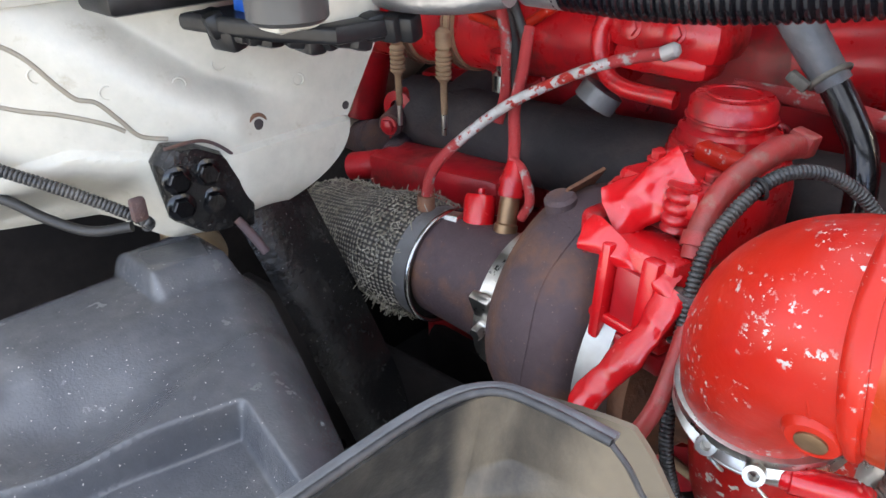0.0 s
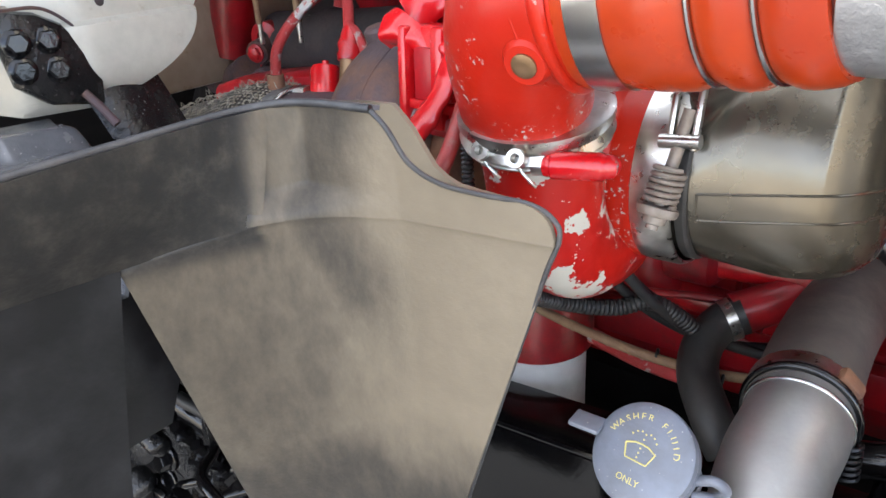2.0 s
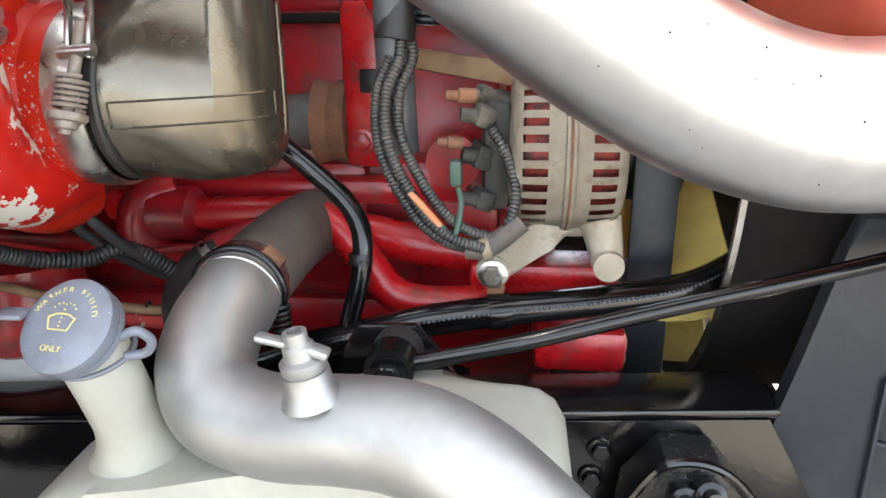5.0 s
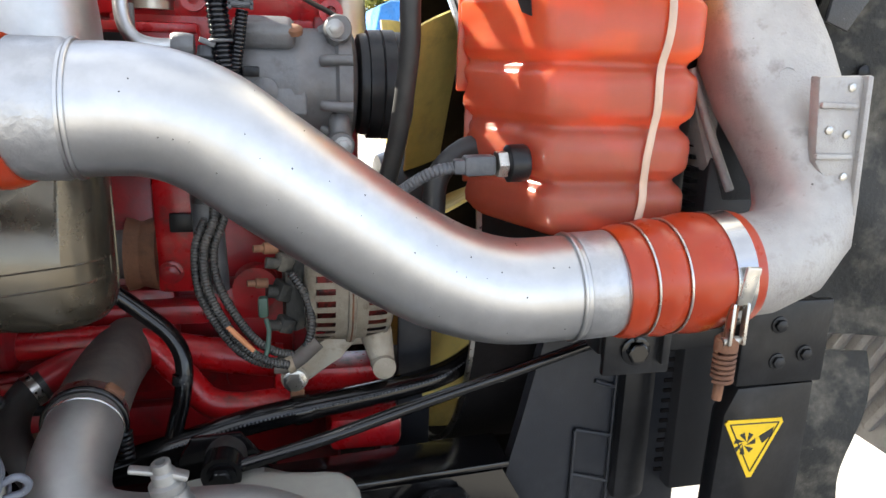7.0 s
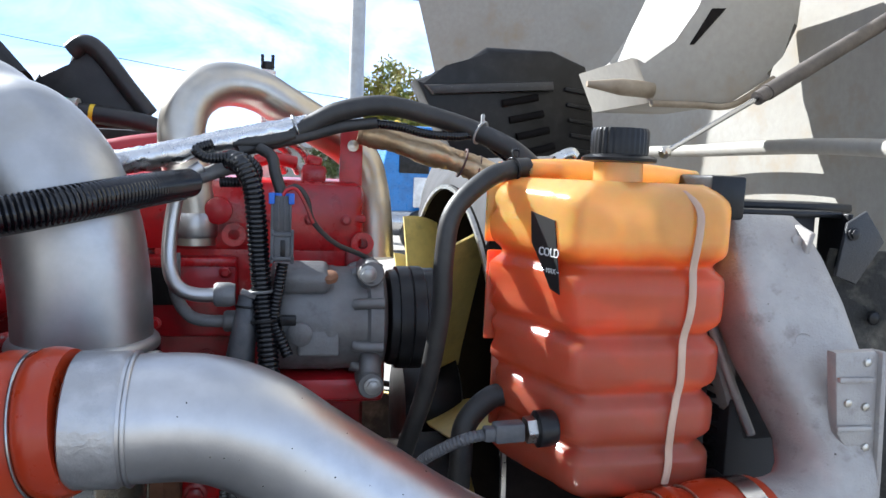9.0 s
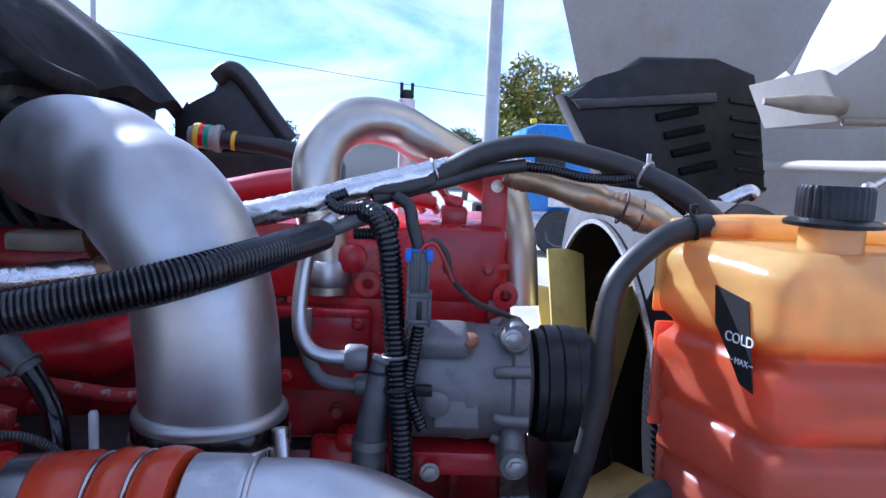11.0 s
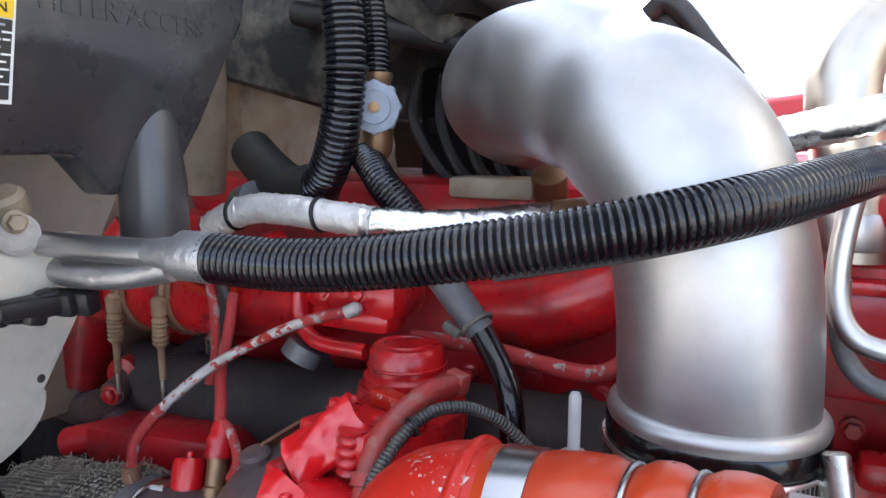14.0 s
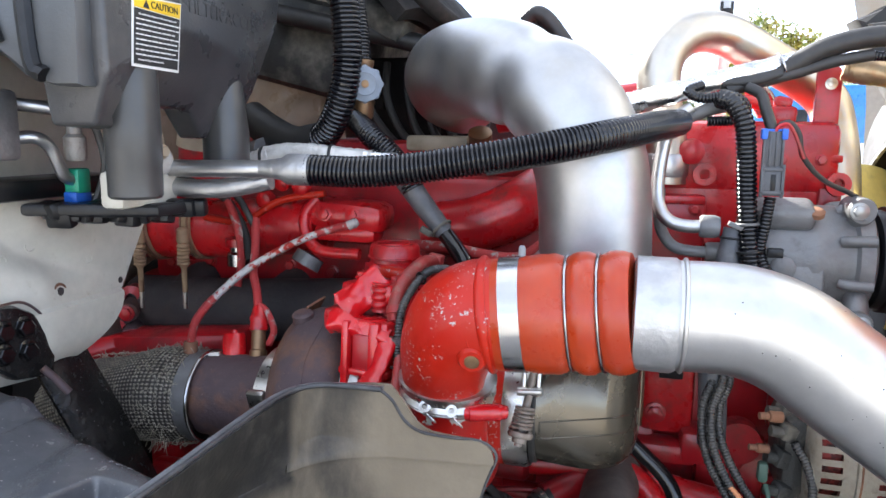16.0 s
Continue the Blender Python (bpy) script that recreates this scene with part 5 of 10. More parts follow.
    def wrap(u, v):
        a = -0.7 + 3.9 * u
        p = Vector((-0.188, 0.136, 1.288)).lerp(Vector((-0.152, 0.168, 1.326)), v)
        r = 0.019 - 0.005 * v + 0.0025 * math.sin(11 * u + 6 * v)
        p = p + Vector((-0.75 * math.cos(a), -0.66 * math.sin(a), 0.75 * math.cos(a))) * r
        return p + crease(p, 0.0042)

    part("film", film(wrap, 40, 34, 0.0010), RED_PLASTIC, t, "crinkled red film", sharp=50)

    def skirt(u, v):
        p = Vector((-0.198, 0.116, 1.292)).lerp(Vector((-0.122, 0.112, 1.272)), u)
        p += Vector((0, -0.013 * math.sin(3.1 * v) - 0.004 * math.sin(7 * u + 2 * v), -0.030 * v + 0.005 * math.sin(9 * u)))
        return p + crease(p, 0.0042)

    part("film", film(skirt, 44, 20, 0.0010), RED_PLASTIC, t, "crinkled red film", sharp=50)
    # loose film-wrapped cable falling in front of the turbine
    s = sweep(curve([(-0.124, 0.105, 1.262), (-0.130, 0.088, 1.238), (-0.142, 0.068, 1.208), (-0.152, 0.055, 1.190), (-0.148, 0.046, 1.176), (-0.128, 0.038, 1.168), (-0.105, 0.034, 1.162)], 10), lambda q: 0.0130 - 0.002 * q + 0.0012 * math.sin(23 * q), 28, squash=0.55)
    for v in s.verts:
        v.co += crease(v.co.copy(), 0.0045)
    part("sleeve", s, RED_PLASTIC, t, "crinkled red cable sleeve")
    part("oil_feed", tube([(-0.112, 0.112, 1.258), (-0.106, 0.085, 1.232), (-0.104, 0.062, 1.205), (-0.110, 0.050, 1.182)], 0.0062, 14), RED_WORN, t)
    part("clip", box((-0.113, 0.104, 1.262), (0.024, 0.012, 0.010), 0.003), IRON, t)
    f = thing("braided_hose", "steel braided oil hose spotted with red paint", "hose", (-0.35, 0.25, 1.3))
    way = curve([(-0.247, 0.292, 1.368), (-0.285, 0.282, 1.357), (-0.322, 0.265, 1.341), (-0.374, 0.235, 1.309), (-0.409, 0.205, 1.273), (-0.432, 0.188, 1.24), (-0.440, 0.185, 1.208)], 10)
    part("hose", sweep(way[12:42], 0.0053, 18), BRAID_SPOT, f, "silver braid")
    part("painted_end", sweep(way[:13], 0.0058, 18), BRAID_RED, f, "red painted braid")
    part("painted_end", sweep(way[41:], 0.0058, 18), BRAID_RED, f, "red painted braid")
    part("ferrule", lathe([(0.0070, 0), (0.0072, 0.012), (0.004, 0.016)], axis((-0.250, 0.291, 1.366), (-0.235, 0.295, 1.373)), 14), CAST, f)
    part("end_elbow", tube([(-0.440, 0.185, 1.210), (-0.440, 0.184, 1.195), (-0.432, 0.185, 1.185), (-0.405, 0.190, 1.186)], 0.0095, 14), RUST, f)
    part("end_nut", lathe([(0.013, 0), (0.013, 0.022)], axis((-0.418, 0.188, 1.185), (-0.39, 0.193, 1.188)), 6), STEEL, f)
    g = thing("sensor_pair", "red and brass pressure sensors on a thin bent bracket", "sensor", (-0.37, 0.2, 1.17))
    part("red_sensor", lathe([(0.0165, 0.0), (0.0165, 0.042), (0.0145, 0.046), (0.004, 0.047), (0.004, 0.052)], axis((-0.382, 0.198, 1.174), (-0.392, 0.218, 1.222)), 24), RED_PLASTIC, g)
    part("brass_sensor", lathe([(0.012, 0.0), (0.012, 0.022), (0.010, 0.024), (0.010, 0.05), (0.012, 0.052), (0.012, 0.06)], axis((-0.346, 0.198, 1.178), (-0.355, 0.222, 1.242)), 20), BRASS, g)
    part("sensor_boot", lathe([(0.0125, 0.05), (0.0135, 0.055), (0.012, 0.06), (0.0135, 0.066), (0.0115, 0.072), (0.008, 0.085)], axis((-0.346, 0.198, 1.178), (-0.355, 0.222, 1.242)), 20), RED, g)
    def br(u, v):
        x = -0.415 + 0.155 * u
        z = 1.168 + 0.005 * math.sin(u * 3) + (0.10 * max(0, u - 0.55) ** 1.2 / 0.36)
        return Vector((x, 0.165 + 0.055 * v - 0.01 * u + 0.02 * u, z + 0.002 * v))
    part("bracket", sheet(br, 24, 3, 0.003), RUST, g, "thin rusty bent bracket")
    part("wire", tube([(-0.357, 0.224, 1.25), (-0.365, 0.235, 1.275), (-0.378, 0.25, 1.30), (-0.385, 0.27, 1.335), (-0.395, 0.29, 1.37)], 0.006, 12), BRAID_RED, g)
    w = tube([(-0.36, 0.225, 1.26), (-0.345, 0.225, 1.25), (-0.332, 0.22, 1.225), (-0.338, 0.215, 1.205)], 0.005, 10)
    part("wire", w, BRAID_RED, g)
    part("wire", tube([(-0.395, 0.285, 1.36), (-0.415, 0.29, 1.39), (-0.44, 0.31, 1.405)], 0.005, 10), RUBBER, g)


make_actuator()


def make_small_conduit():
    t = thing("cable_conduit", "slim grey split conduit arched over the red elbow", "conduit", (-0.1, 0.15, 1.2))
    part("conduit", ribbed([(-0.085, 0.085, 1.10), (-0.098, 0.075, 1.16), (-0.108, 0.09, 1.22), (-0.113, 0.11, 1.28), (-0.111, 0.135, 1.308), (-0.098, 0.17, 1.331), (-0.080, 0.20, 1.331), (-0.060, 0.225, 1.315), (-0.04, 0.24, 1.29)], 0.0052, 0.0034, 0.0011, 18), CABLE_GREY, t)
    part("tie", ring((-0.1095, 0.094, 1.235), (-0.112, 0.104, 1.262), 0.0072, 0.0016, 20), BLACK, t)
    part("tie", ring((-0.102, 0.160, 1.326), (-0.092, 0.180, 1.332), 0.0070, 0.0014, 20), BLACK, t)
    t = thing("cable_conduit", "black conduit drooping beneath the compressor housing", "conduit", (-0.1, 0.2, 1.0))
    part("conduit", ribbed([(-0.085, 0.09, 1.10), (-0.10, 0.13, 1.06), (-0.09, 0.19, 1.02), (-0.05, 0.23, 1.005), (-0.02, 0.25, 1.01), (0.01, 0.27, 0.985), (0.03, 0.29, 0.95)], 0.0085, 0.0045, 0.0012, 16), RUBBER, t)

    s = thing("manifold_spacer", "sooty red painted stud spacers beside the exhaust manifold", "spacer", (-0.66, 0.35, 1.17))
    for x, y, z in ((-0.668, 0.352, 1.194), (-0.655, 0.342, 1.156)):
        part("spacer", lathe([(0.008, -0.004), (0.008, 0.0), (0.0165, 0.0), (0.0175, 0.004), (0.0165, 0.055)], axis((x, y - 0.012, z), (x - 0.035, y + 0.06, z + 0.006)), 22), IRON, s)
        part("nut", bolt((x, y - 0.013, z), (x + 0.02, y - 0.1, z), 0.010, 0.009), RED_DULL, s)


make_small_conduit()


# ---- air-conditioning lines, harness, heater hoses ----
def make_ac_hose():
    t = thing("refrigerant_hose", "refrigerant hose in ribbed black conduit between aluminium pipe ends", "hose", (0.0, 0.1, 1.46))
    path = [(-0.205, 0.072, 1.4565), (-0.15, 0.078, 1.4555), (-0.09, 0.086, 1.4605), (-0.01, 0.10, 1.4735), (0.06, 0.122, 1.487), (0.11, 0.155, 1.498), (0.145, 0.205, 1.506), (0.168, 0.255, 1.511), (0.190, 0.330, 1.515)]
    part("conduit", ribbed(path, 0.0172, 0.0049, 0.0021, 28), CORRUGATED, t)
    part("slit", tube([(p[0] - 0.002, p[1] - 0.004, p[2] - 0.0172) for p in path[3:]], 0.0022, 8), RUBBER, t)
    part("ferrule", lathe([(0.008, -0.055), (0.0095, -0.05), (0.0125, -0.03), (0.0172, -0.022), (0.0172, 0.004)], axis((-0.205, 0.072, 1.4565), (-0.15, 0.076, 1.456)), 24), ALU_ROUGH, t)
    part("pipe", tube([(-0.392, 0.070, 1.4545), (-0.33, 0.070, 1.455), (-0.24, 0.0715, 1.4565)], 0.0098, 20), ALU, t)
    part("tail", tube([(0.186, 0.318, 1.5145), (0.205, 0.338, 1.524), (0.235, 0.345, 1.535), (0.26, 0.345, 1.54)], 0.009, 14), CAST_GREY, t)
    part("end_nut", lathe([(0.013, 0), (0.016, 0.006), (0.016, 0.02), (0.012, 0.024)], axis((-0.392, 0.058, 1.474), (-0.388, 0.05, 1.49)), 12), BEIGE, t)
    part("lower_pipe", tube([(-0.40, 0.085, 1.435), (-0.36, 0.08, 1.431), (-0.31, 0.085, 1.433), (-0.26, 0.09, 1.443)], 0.011, 16), ALU_ROUGH, t)


make_ac_hose()


def make_foil_pipe():
    t = thing("foil_wrapped_line", "refrigerant line wrapped in wrinkled aluminium foil, then black hose", "hose", (0.3, 0.35, 1.57))
    rng = random.Random(3)
    f = tube([(0.03, 0.33, 1.515), (0.115, 0.323, 1.5355), (0.165, 0.330, 1.5480), (0.235, 0.352, 1.568), (0.312, 0.375, 1.589), (0.335, 0.376, 1.594)], lambda s: 0.0150 - 0.002 * s, 22, 14)
    for v in f.verts:
        v.co += Vector((rng.uniform(-1, 1), rng.uniform(-1, 1), rng.uniform(-1, 1))) * 0.0008
    part("foil_sleeve", f, FOIL, t, "wrinkled silver foil sleeve")
    part("hose", tube([(0.305, 0.372, 1.580), (0.330, 0.374, 1.592), (0.369, 0.370, 1.612), (0.427, 0.370, 1.6225), (0.494, 0.380, 1.612), (0.545, 0.380, 1.5985), (0.591, 0.345, 1.574), (0.625, 0.33, 1.545)], 0.0130, 20), RUBBER, t)
    part("lead", tube([(0.245, 0.345, 1.555), (0.29, 0.36, 1.568), (0.332, 0.370, 1.580), (0.37, 0.368, 1.592), (0.415, 0.366, 1.600)], 0.0075, 14), RUBBER, t)
    part("conduit", ribbed([(0.405, 0.366, 1.599), (0.445, 0.366, 1.596), (0.481, 0.368, 1.589), (0.52, 0.372, 1.588), (0.549, 0.376, 1.590), (0.577, 0.360, 1.571), (0.60, 0.345, 1.552)], 0.0062, 0.004, 0.0012, 16), CORRUGATED, t)
    part("zip_tie", ring((0.312, 0.374, 1.588), (0.36, 0.38, 1.604), 0.0155, 0.0016, 24), CHROME, t)
    z = ring((0.556, 0.377, 1.595), (0.59, 0.35, 1.575), 0.0155, 0.0016, 24)
    box((0.557, 0.372, 1.612), (0.005, 0.004, 0.014), 0.001, bm=z)
    part("zip_tie", z, GALV, t)
    u = thing("scorched_duct_pipe", "tan scorched foil-wrapped pipe dropping towards the tank", "pipe", (0.5, 0.42, 1.55))
    s = tube([(0.40, 0.43, 1.592), (0.43, 0.425, 1.585), (0.507, 0.42, 1.564), (0.545, 0.415, 1.553), (0.60, 0.41, 1.530), (0.66, 0.41, 1.50)], lambda q: 0.0175 + 0.002 * math.sin(q * 22), 20, 14)
    for v in s.verts:
        v.co += Vector((rng.uniform(-1, 1), rng.uniform(-1, 1), rng.uniform(-1, 1))) * 0.0010
    part("pipe_wrap", s, FOIL_TAN, u)
    for x in (0.542, 0.563):
        part("tie", ring((x, 0.415, 1.554 - (x - 0.542) * 0.4), (x + 0.1, 0.41, 1.52), 0.0195, 0.0016, 24), IRON, u)


make_foil_pipe()


def make_harness():
    t = thing("wiring_harness", "black ribbed harness drop with a grey plug and blue lock", "wiring harness", (0.27, 0.3, 1.3))
    part("conduit", ribbed([(0.238, 0.325, 1.545), (0.252, 0.312, 1.538), (0.264, 0.302, 1.515), (0.269, 0.300, 1.48), (0.273, 0.300, 1.43), (0.278, 0.295, 1.38), (0.284, 0.285, 1.33), (0.288, 0.28, 1.28), (0.285, 0.28, 1.22)], 0.0125, 0.0056, 0.0018, 22), CORRUGATED, t)
    part("conduit", ribbed([(0.300, 0.298, 1.425), (0.296, 0.292, 1.395), (0.292, 0.288, 1.36), (0.303, 0.282, 1.33), (0.308, 0.281, 1.318)], 0.0072, 0.0045, 0.0013, 16), CORRUGATED, t)
    p = box((0.2975, 0.298, 1.483), (0.021, 0.014, 0.044), 0.002)
    box((0.2990, 0.297, 1.446), (0.024, 0.016, 0.036), 0.002, bm=p)
    plug = part("plug", p, PLASTIC_EDGE, t, "black slotted plug")
    for dx in (-0.0105, -0.0035, 0.0035, 0.0105):
        part("rail", box((0.2975 + dx, 0.2905, 1.484), (0.0028, 0.004, 0.042), 0.0008), PLASTIC_EDGE, plug)
    for dx in (-0.0115, 0.0115):
        part("rail", box((0.2990 + dx, 0.291, 1.446), (0.004, 0.008, 0.040), 0.001), PLASTIC_EDGE, plug)
    for z, w in ((1.460, 0.026), (1.432, 0.028)):
        part("collar", box((0.2990, 0.289, z), (w, 0.004, 0.0045), 0.001), PLASTIC_EDGE, plug)
    part("latch", box((0.3000, 0.290, 1.444), (0.006, 0.004, 0.020), 0.001), BLACK, plug)
    for x in (0.2865, 0.3090):
        part("lock_prong", box((x, 0.293, 1.502), (0.007, 0.012, 0.013), 0.0015), BLUE, plug, "blue lock prong")
    part("plug_lock", box((0.2975, 0.299, 1.505), (0.020, 0.008, 0.006), 0.0012), BLUE, plug, "blue plug lock")
    part("wire", tube([(0.299, 0.296, 1.505), (0.304, 0.297, 1.512), (0.314, 0.300, 1.513), (0.324, 0.303, 1.498), (0.335, 0.306, 1.473)], 0.0022, 8), RED_DULL, t, "thin dark red wire")
    part("wire", tube([(0.303, 0.30, 1.512), (0.315, 0.303, 1.516), (0.327, 0.305, 1.502), (0.335, 0.31, 1.475), (0.362, 0.325, 1.448), (0.40, 0.345, 1.430), (0.425, 0.35, 1.415)], 0.0032, 10), RUBBER, t)
    part("loop", ribbed([(0.215, 0.335, 1.562), (0.200, 0.325, 1.554), (0.215, 0.318, 1.545), (0.25, 0.320, 1.548), (0.268, 0.325, 1.535), (0.262, 0.335, 1.52), (0.225, 0.34, 1.517)], 0.0066, 0.0038, 0.0011, 16), CORRUGATED, t)
    c = tube([(0.212, 0.345, 1.560), (0.24, 0.348, 1.565), (0.275, 0.352, 1.568), (0.31, 0.365, 1.578)], 0.008, 14)
    tube([(0.30, 0.305, 1.50), (0.290, 0.315, 1.53), (0.285, 0.33, 1.55), (0.27, 0.34, 1.56)], 0.007, 10, bm=c)
    part("taped_trunk", c, RUBBER, t)
    k = ring((0.276, 0.297, 1.392), (0.278, 0.296, 1.36), 0.0135, 0.002, 24)
    box((0.262, 0.290, 1.390), (0.018, 0.008, 0.006), 0.001, (0, 20, 0), k)
    part("clip", k, CAST_GREY, t)
    z = ring((0.281, 0.289, 1.358), (0.284, 0.286, 1.33), 0.0145, 0.002, 24)
    box((0.308, 0.282, 1.36), (0.018, 0.01, 0.012), 0.002, bm=z)
    part("clip", z, BLACK, t)
    s = thing("rubber_hose", "dark rubber hose standing beside the compressor", "hose", (0.25, 0.29, 1.2))
    part("hose", tube([(0.262, 0.305, 1.385), (0.258, 0.30, 1.35), (0.252, 0.30, 1.30), (0.250, 0.30, 1.22), (0.255, 0.30, 1.1)], lambda q: 0.012 + 0.006 * min(1, 3 * q), 18), PLASTIC_EDGE, s)
    part("clamp_band", band((0.2515, 0.30, 1.295), (0.2505, 0.30, 1.25), 0.0182, 0.010, 0.0015, 28), CAST_GREY, s)
    part("tie", ring((0.2608, 0.303, 1.372), (0.2585, 0.30, 1.35), 0.0140, 0.0016, 24), BLACK, s)


make_harness()


def make_ac_pipes():
    t = thing("compressor_lines", "two bent aluminium refrigerant tubes at the compressor", "pipe", (0.2, 0.32, 1.4))
    part("pipe", tube([(0.205, 0.335, 1.535), (0.182, 0.335, 1.515), (0.172, 0.332, 1.475), (0.169, 0.325, 1.425), (0.178, 0.315, 1.397), (0.20, 0.310, 1.3855), (0.245, 0.310, 1.3855)], 0.0085, 20), ALU, t)
    part("pipe", tube([(0.172, 0.345, 1.43), (0.174, 0.34, 1.385), (0.188, 0.332, 1.359), (0.21, 0.325, 1.351), (0.255, 0.322, 1.351)], 0.0075, 18), CAST_GREY, t)
    n = lathe([(0.0125, 0), (0.0145, 0.003), (0.0145, 0.018), (0.0125, 0.024)], axis((0.222, 0.310, 1.3855), (0.26, 0.31, 1.3855)), 18)
    lathe([(0.011, 0), (0.013, 0.003), (0.013, 0.020)], axis((0.232, 0.322, 1.351), (0.26, 0.322, 1.351)), 18, n)
    part("union", n, CAST_GREY, t)


make_ac_pipes()


def make_heater():
    t = thing("heater_hose", "thick ribbed black heater hose looping down from the cowl", "hose", (-0.27, 0.31, 1.5), group="heater hoses")
    part("conduit", ribbed([(-0.262, 0.30, 1.75), (-0.257, 0.30, 1.68), (-0.252, 0.30, 1.61), (-0.258, 0.302, 1.56), (-0.278, 0.312, 1.515), (-0.31, 0.33, 1.485), (-0.36, 0.35, 1.475)], 0.0205, 0.0062, 0.0022, 24), CORRUGATED, t)
    part("tie", ring((-0.2525, 0.30, 1.60), (-0.2525, 0.30, 1.65), 0.0212, 0.0016, 28), BLACK, t)
    t = thing("heater_hose", "slimmer ribbed black heater hose above the shut-off valve", "hose", (-0.26, 0.36, 1.6), group="heater hoses")
    part("conduit", ribbed([(-0.285, 0.375, 1.74), (-0.265, 0.365, 1.68), (-0.256, 0.360, 1.63), (-0.250, 0.352, 1.592)], 0.0135, 0.0052, 0.0017, 20), CORRUGATED, t)
    t = thing("shut_off_valve", "heater shut-off valve with a scalloped grey-blue hand wheel", "valve", (-0.245, 0.34, 1.53))
    k = bmesh.new()
    m = axis((-0.240, 0.333, 1.565), (-0.155, 0.143, 1.565))
    prof = []
    for i in range(64):
        a = 2 * math.pi * i / 64
        r = 0.0245 + 0.0026 * math.cos(8 * a)
        prof.append((r * math.cos(a), r * math.sin(a)))
    slab(prof, 0.012, m, 0.002, k)
    lathe([(0.018, 0.010), (0.016, 0.0135), (0.009, 0.0125), (0.006, 0.0125)], m, 28, k)
    part("hand_wheel", k, GREY_KNOB, t)
    part("screw", lathe([(0.0055, 0.0120), (0.0055, 0.0140), (0.003, 0.0145)], m, 12), BRASS, t)
    part("valve_body", lathe([(0.010, 1.515), (0.014, 1.522), (0.016, 1.545), (0.013, 1.560), (0.013, 1.590), (0.015, 1.594), (0.015, 1.600)], pose(-0.248, 0.350, 0), 20), BRASS, t, "corroded brass body")
    t = thing("heater_hose", "ribbed black hose from the valve down past the manifold", "hose", (-0.2, 0.31, 1.45), group="heater hoses")
    part("conduit", ribbed([(-0.262, 0.345, 1.518), (-0.245, 0.335, 1.506), (-0.222, 0.318, 1.490), (-0.195, 0.308, 1.470), (-0.170, 0.30, 1.445), (-0.155, 0.298, 1.42)], 0.0165, 0.0055, 0.002, 22), CORRUGATED, t)
    t = thing("drain_hose", "smooth black hose with a grey clip beside the actuator", "hose", (-0.1, 0.29, 1.35))
    part("hose", tube([(-0.168, 0.30, 1.435), (-0.14, 0.302, 1.397), (-0.112, 0.305, 1.362)], lambda q: 0.0165 - 0.003 * q, 18), PLASTIC_EDGE, t)
    part("tail", tube([(-0.115, 0.305, 1.365), (-0.095, 0.295, 1.345), (-0.075, 0.28, 1.322), (-0.066, 0.27, 1.29), (-0.064, 0.265, 1.25)], 0.0115, 16), BLACK_GLOSS, t, "glossy black tube")
    c = ring((-0.117, 0.306, 1.367), (-0.09, 0.30, 1.34), 0.0150, 0.0026, 24)
    box((-0.134, 0.290, 1.364), (0.018, 0.008, 0.009), 0.002, (0, 30, 0), c)
    part("clip", c, MUD_RUBBER, t)
    s = thing("sleeved_cable", "cable in silvery woven sleeve tied beneath the heater hoses", "cable", (-0.3, 0.27, 1.46))
    rng = random.Random(12)
    for name, pts, mat in (("sleeve", [(-0.40, 0.268, 1.443), (-0.37, 0.268, 1.458), (-0.343, 0.27, 1.466), (-0.30, 0.27, 1.4665), (-0.267, 0.27, 1.464), (-0.21, 0.28, 1.459)], TAPE), ("foil", [(-0.222, 0.276, 1.459), (-0.17, 0.30, 1.455), (-0.12, 0.33, 1.457), (-0.06, 0.352, 1.464)], FOIL)):
        bm = tube(pts, 0.0150, 18, 14)
        for v in bm.verts:
            v.co += Vector((rng.uniform(-1, 1), rng.uniform(-1, 1), rng.uniform(-1, 1))) * 0.0010
        part(name, bm, mat, s)
    for x, y, z in ((-0.365, 0.268, 1.460), (-0.262, 0.27, 1.464)):
        part("tie", ring((x, y, z), (x + 0.05, y, z + 0.006), 0.0155, 0.0022, 24), BLACK, s)
    part("stub", lathe([(0.016, 0), (0.016, 0.03)], axis((-0.06, 0.352, 1.464), (-0.03, 0.36, 1.468)), 18), BRASS, s)


make_heater()


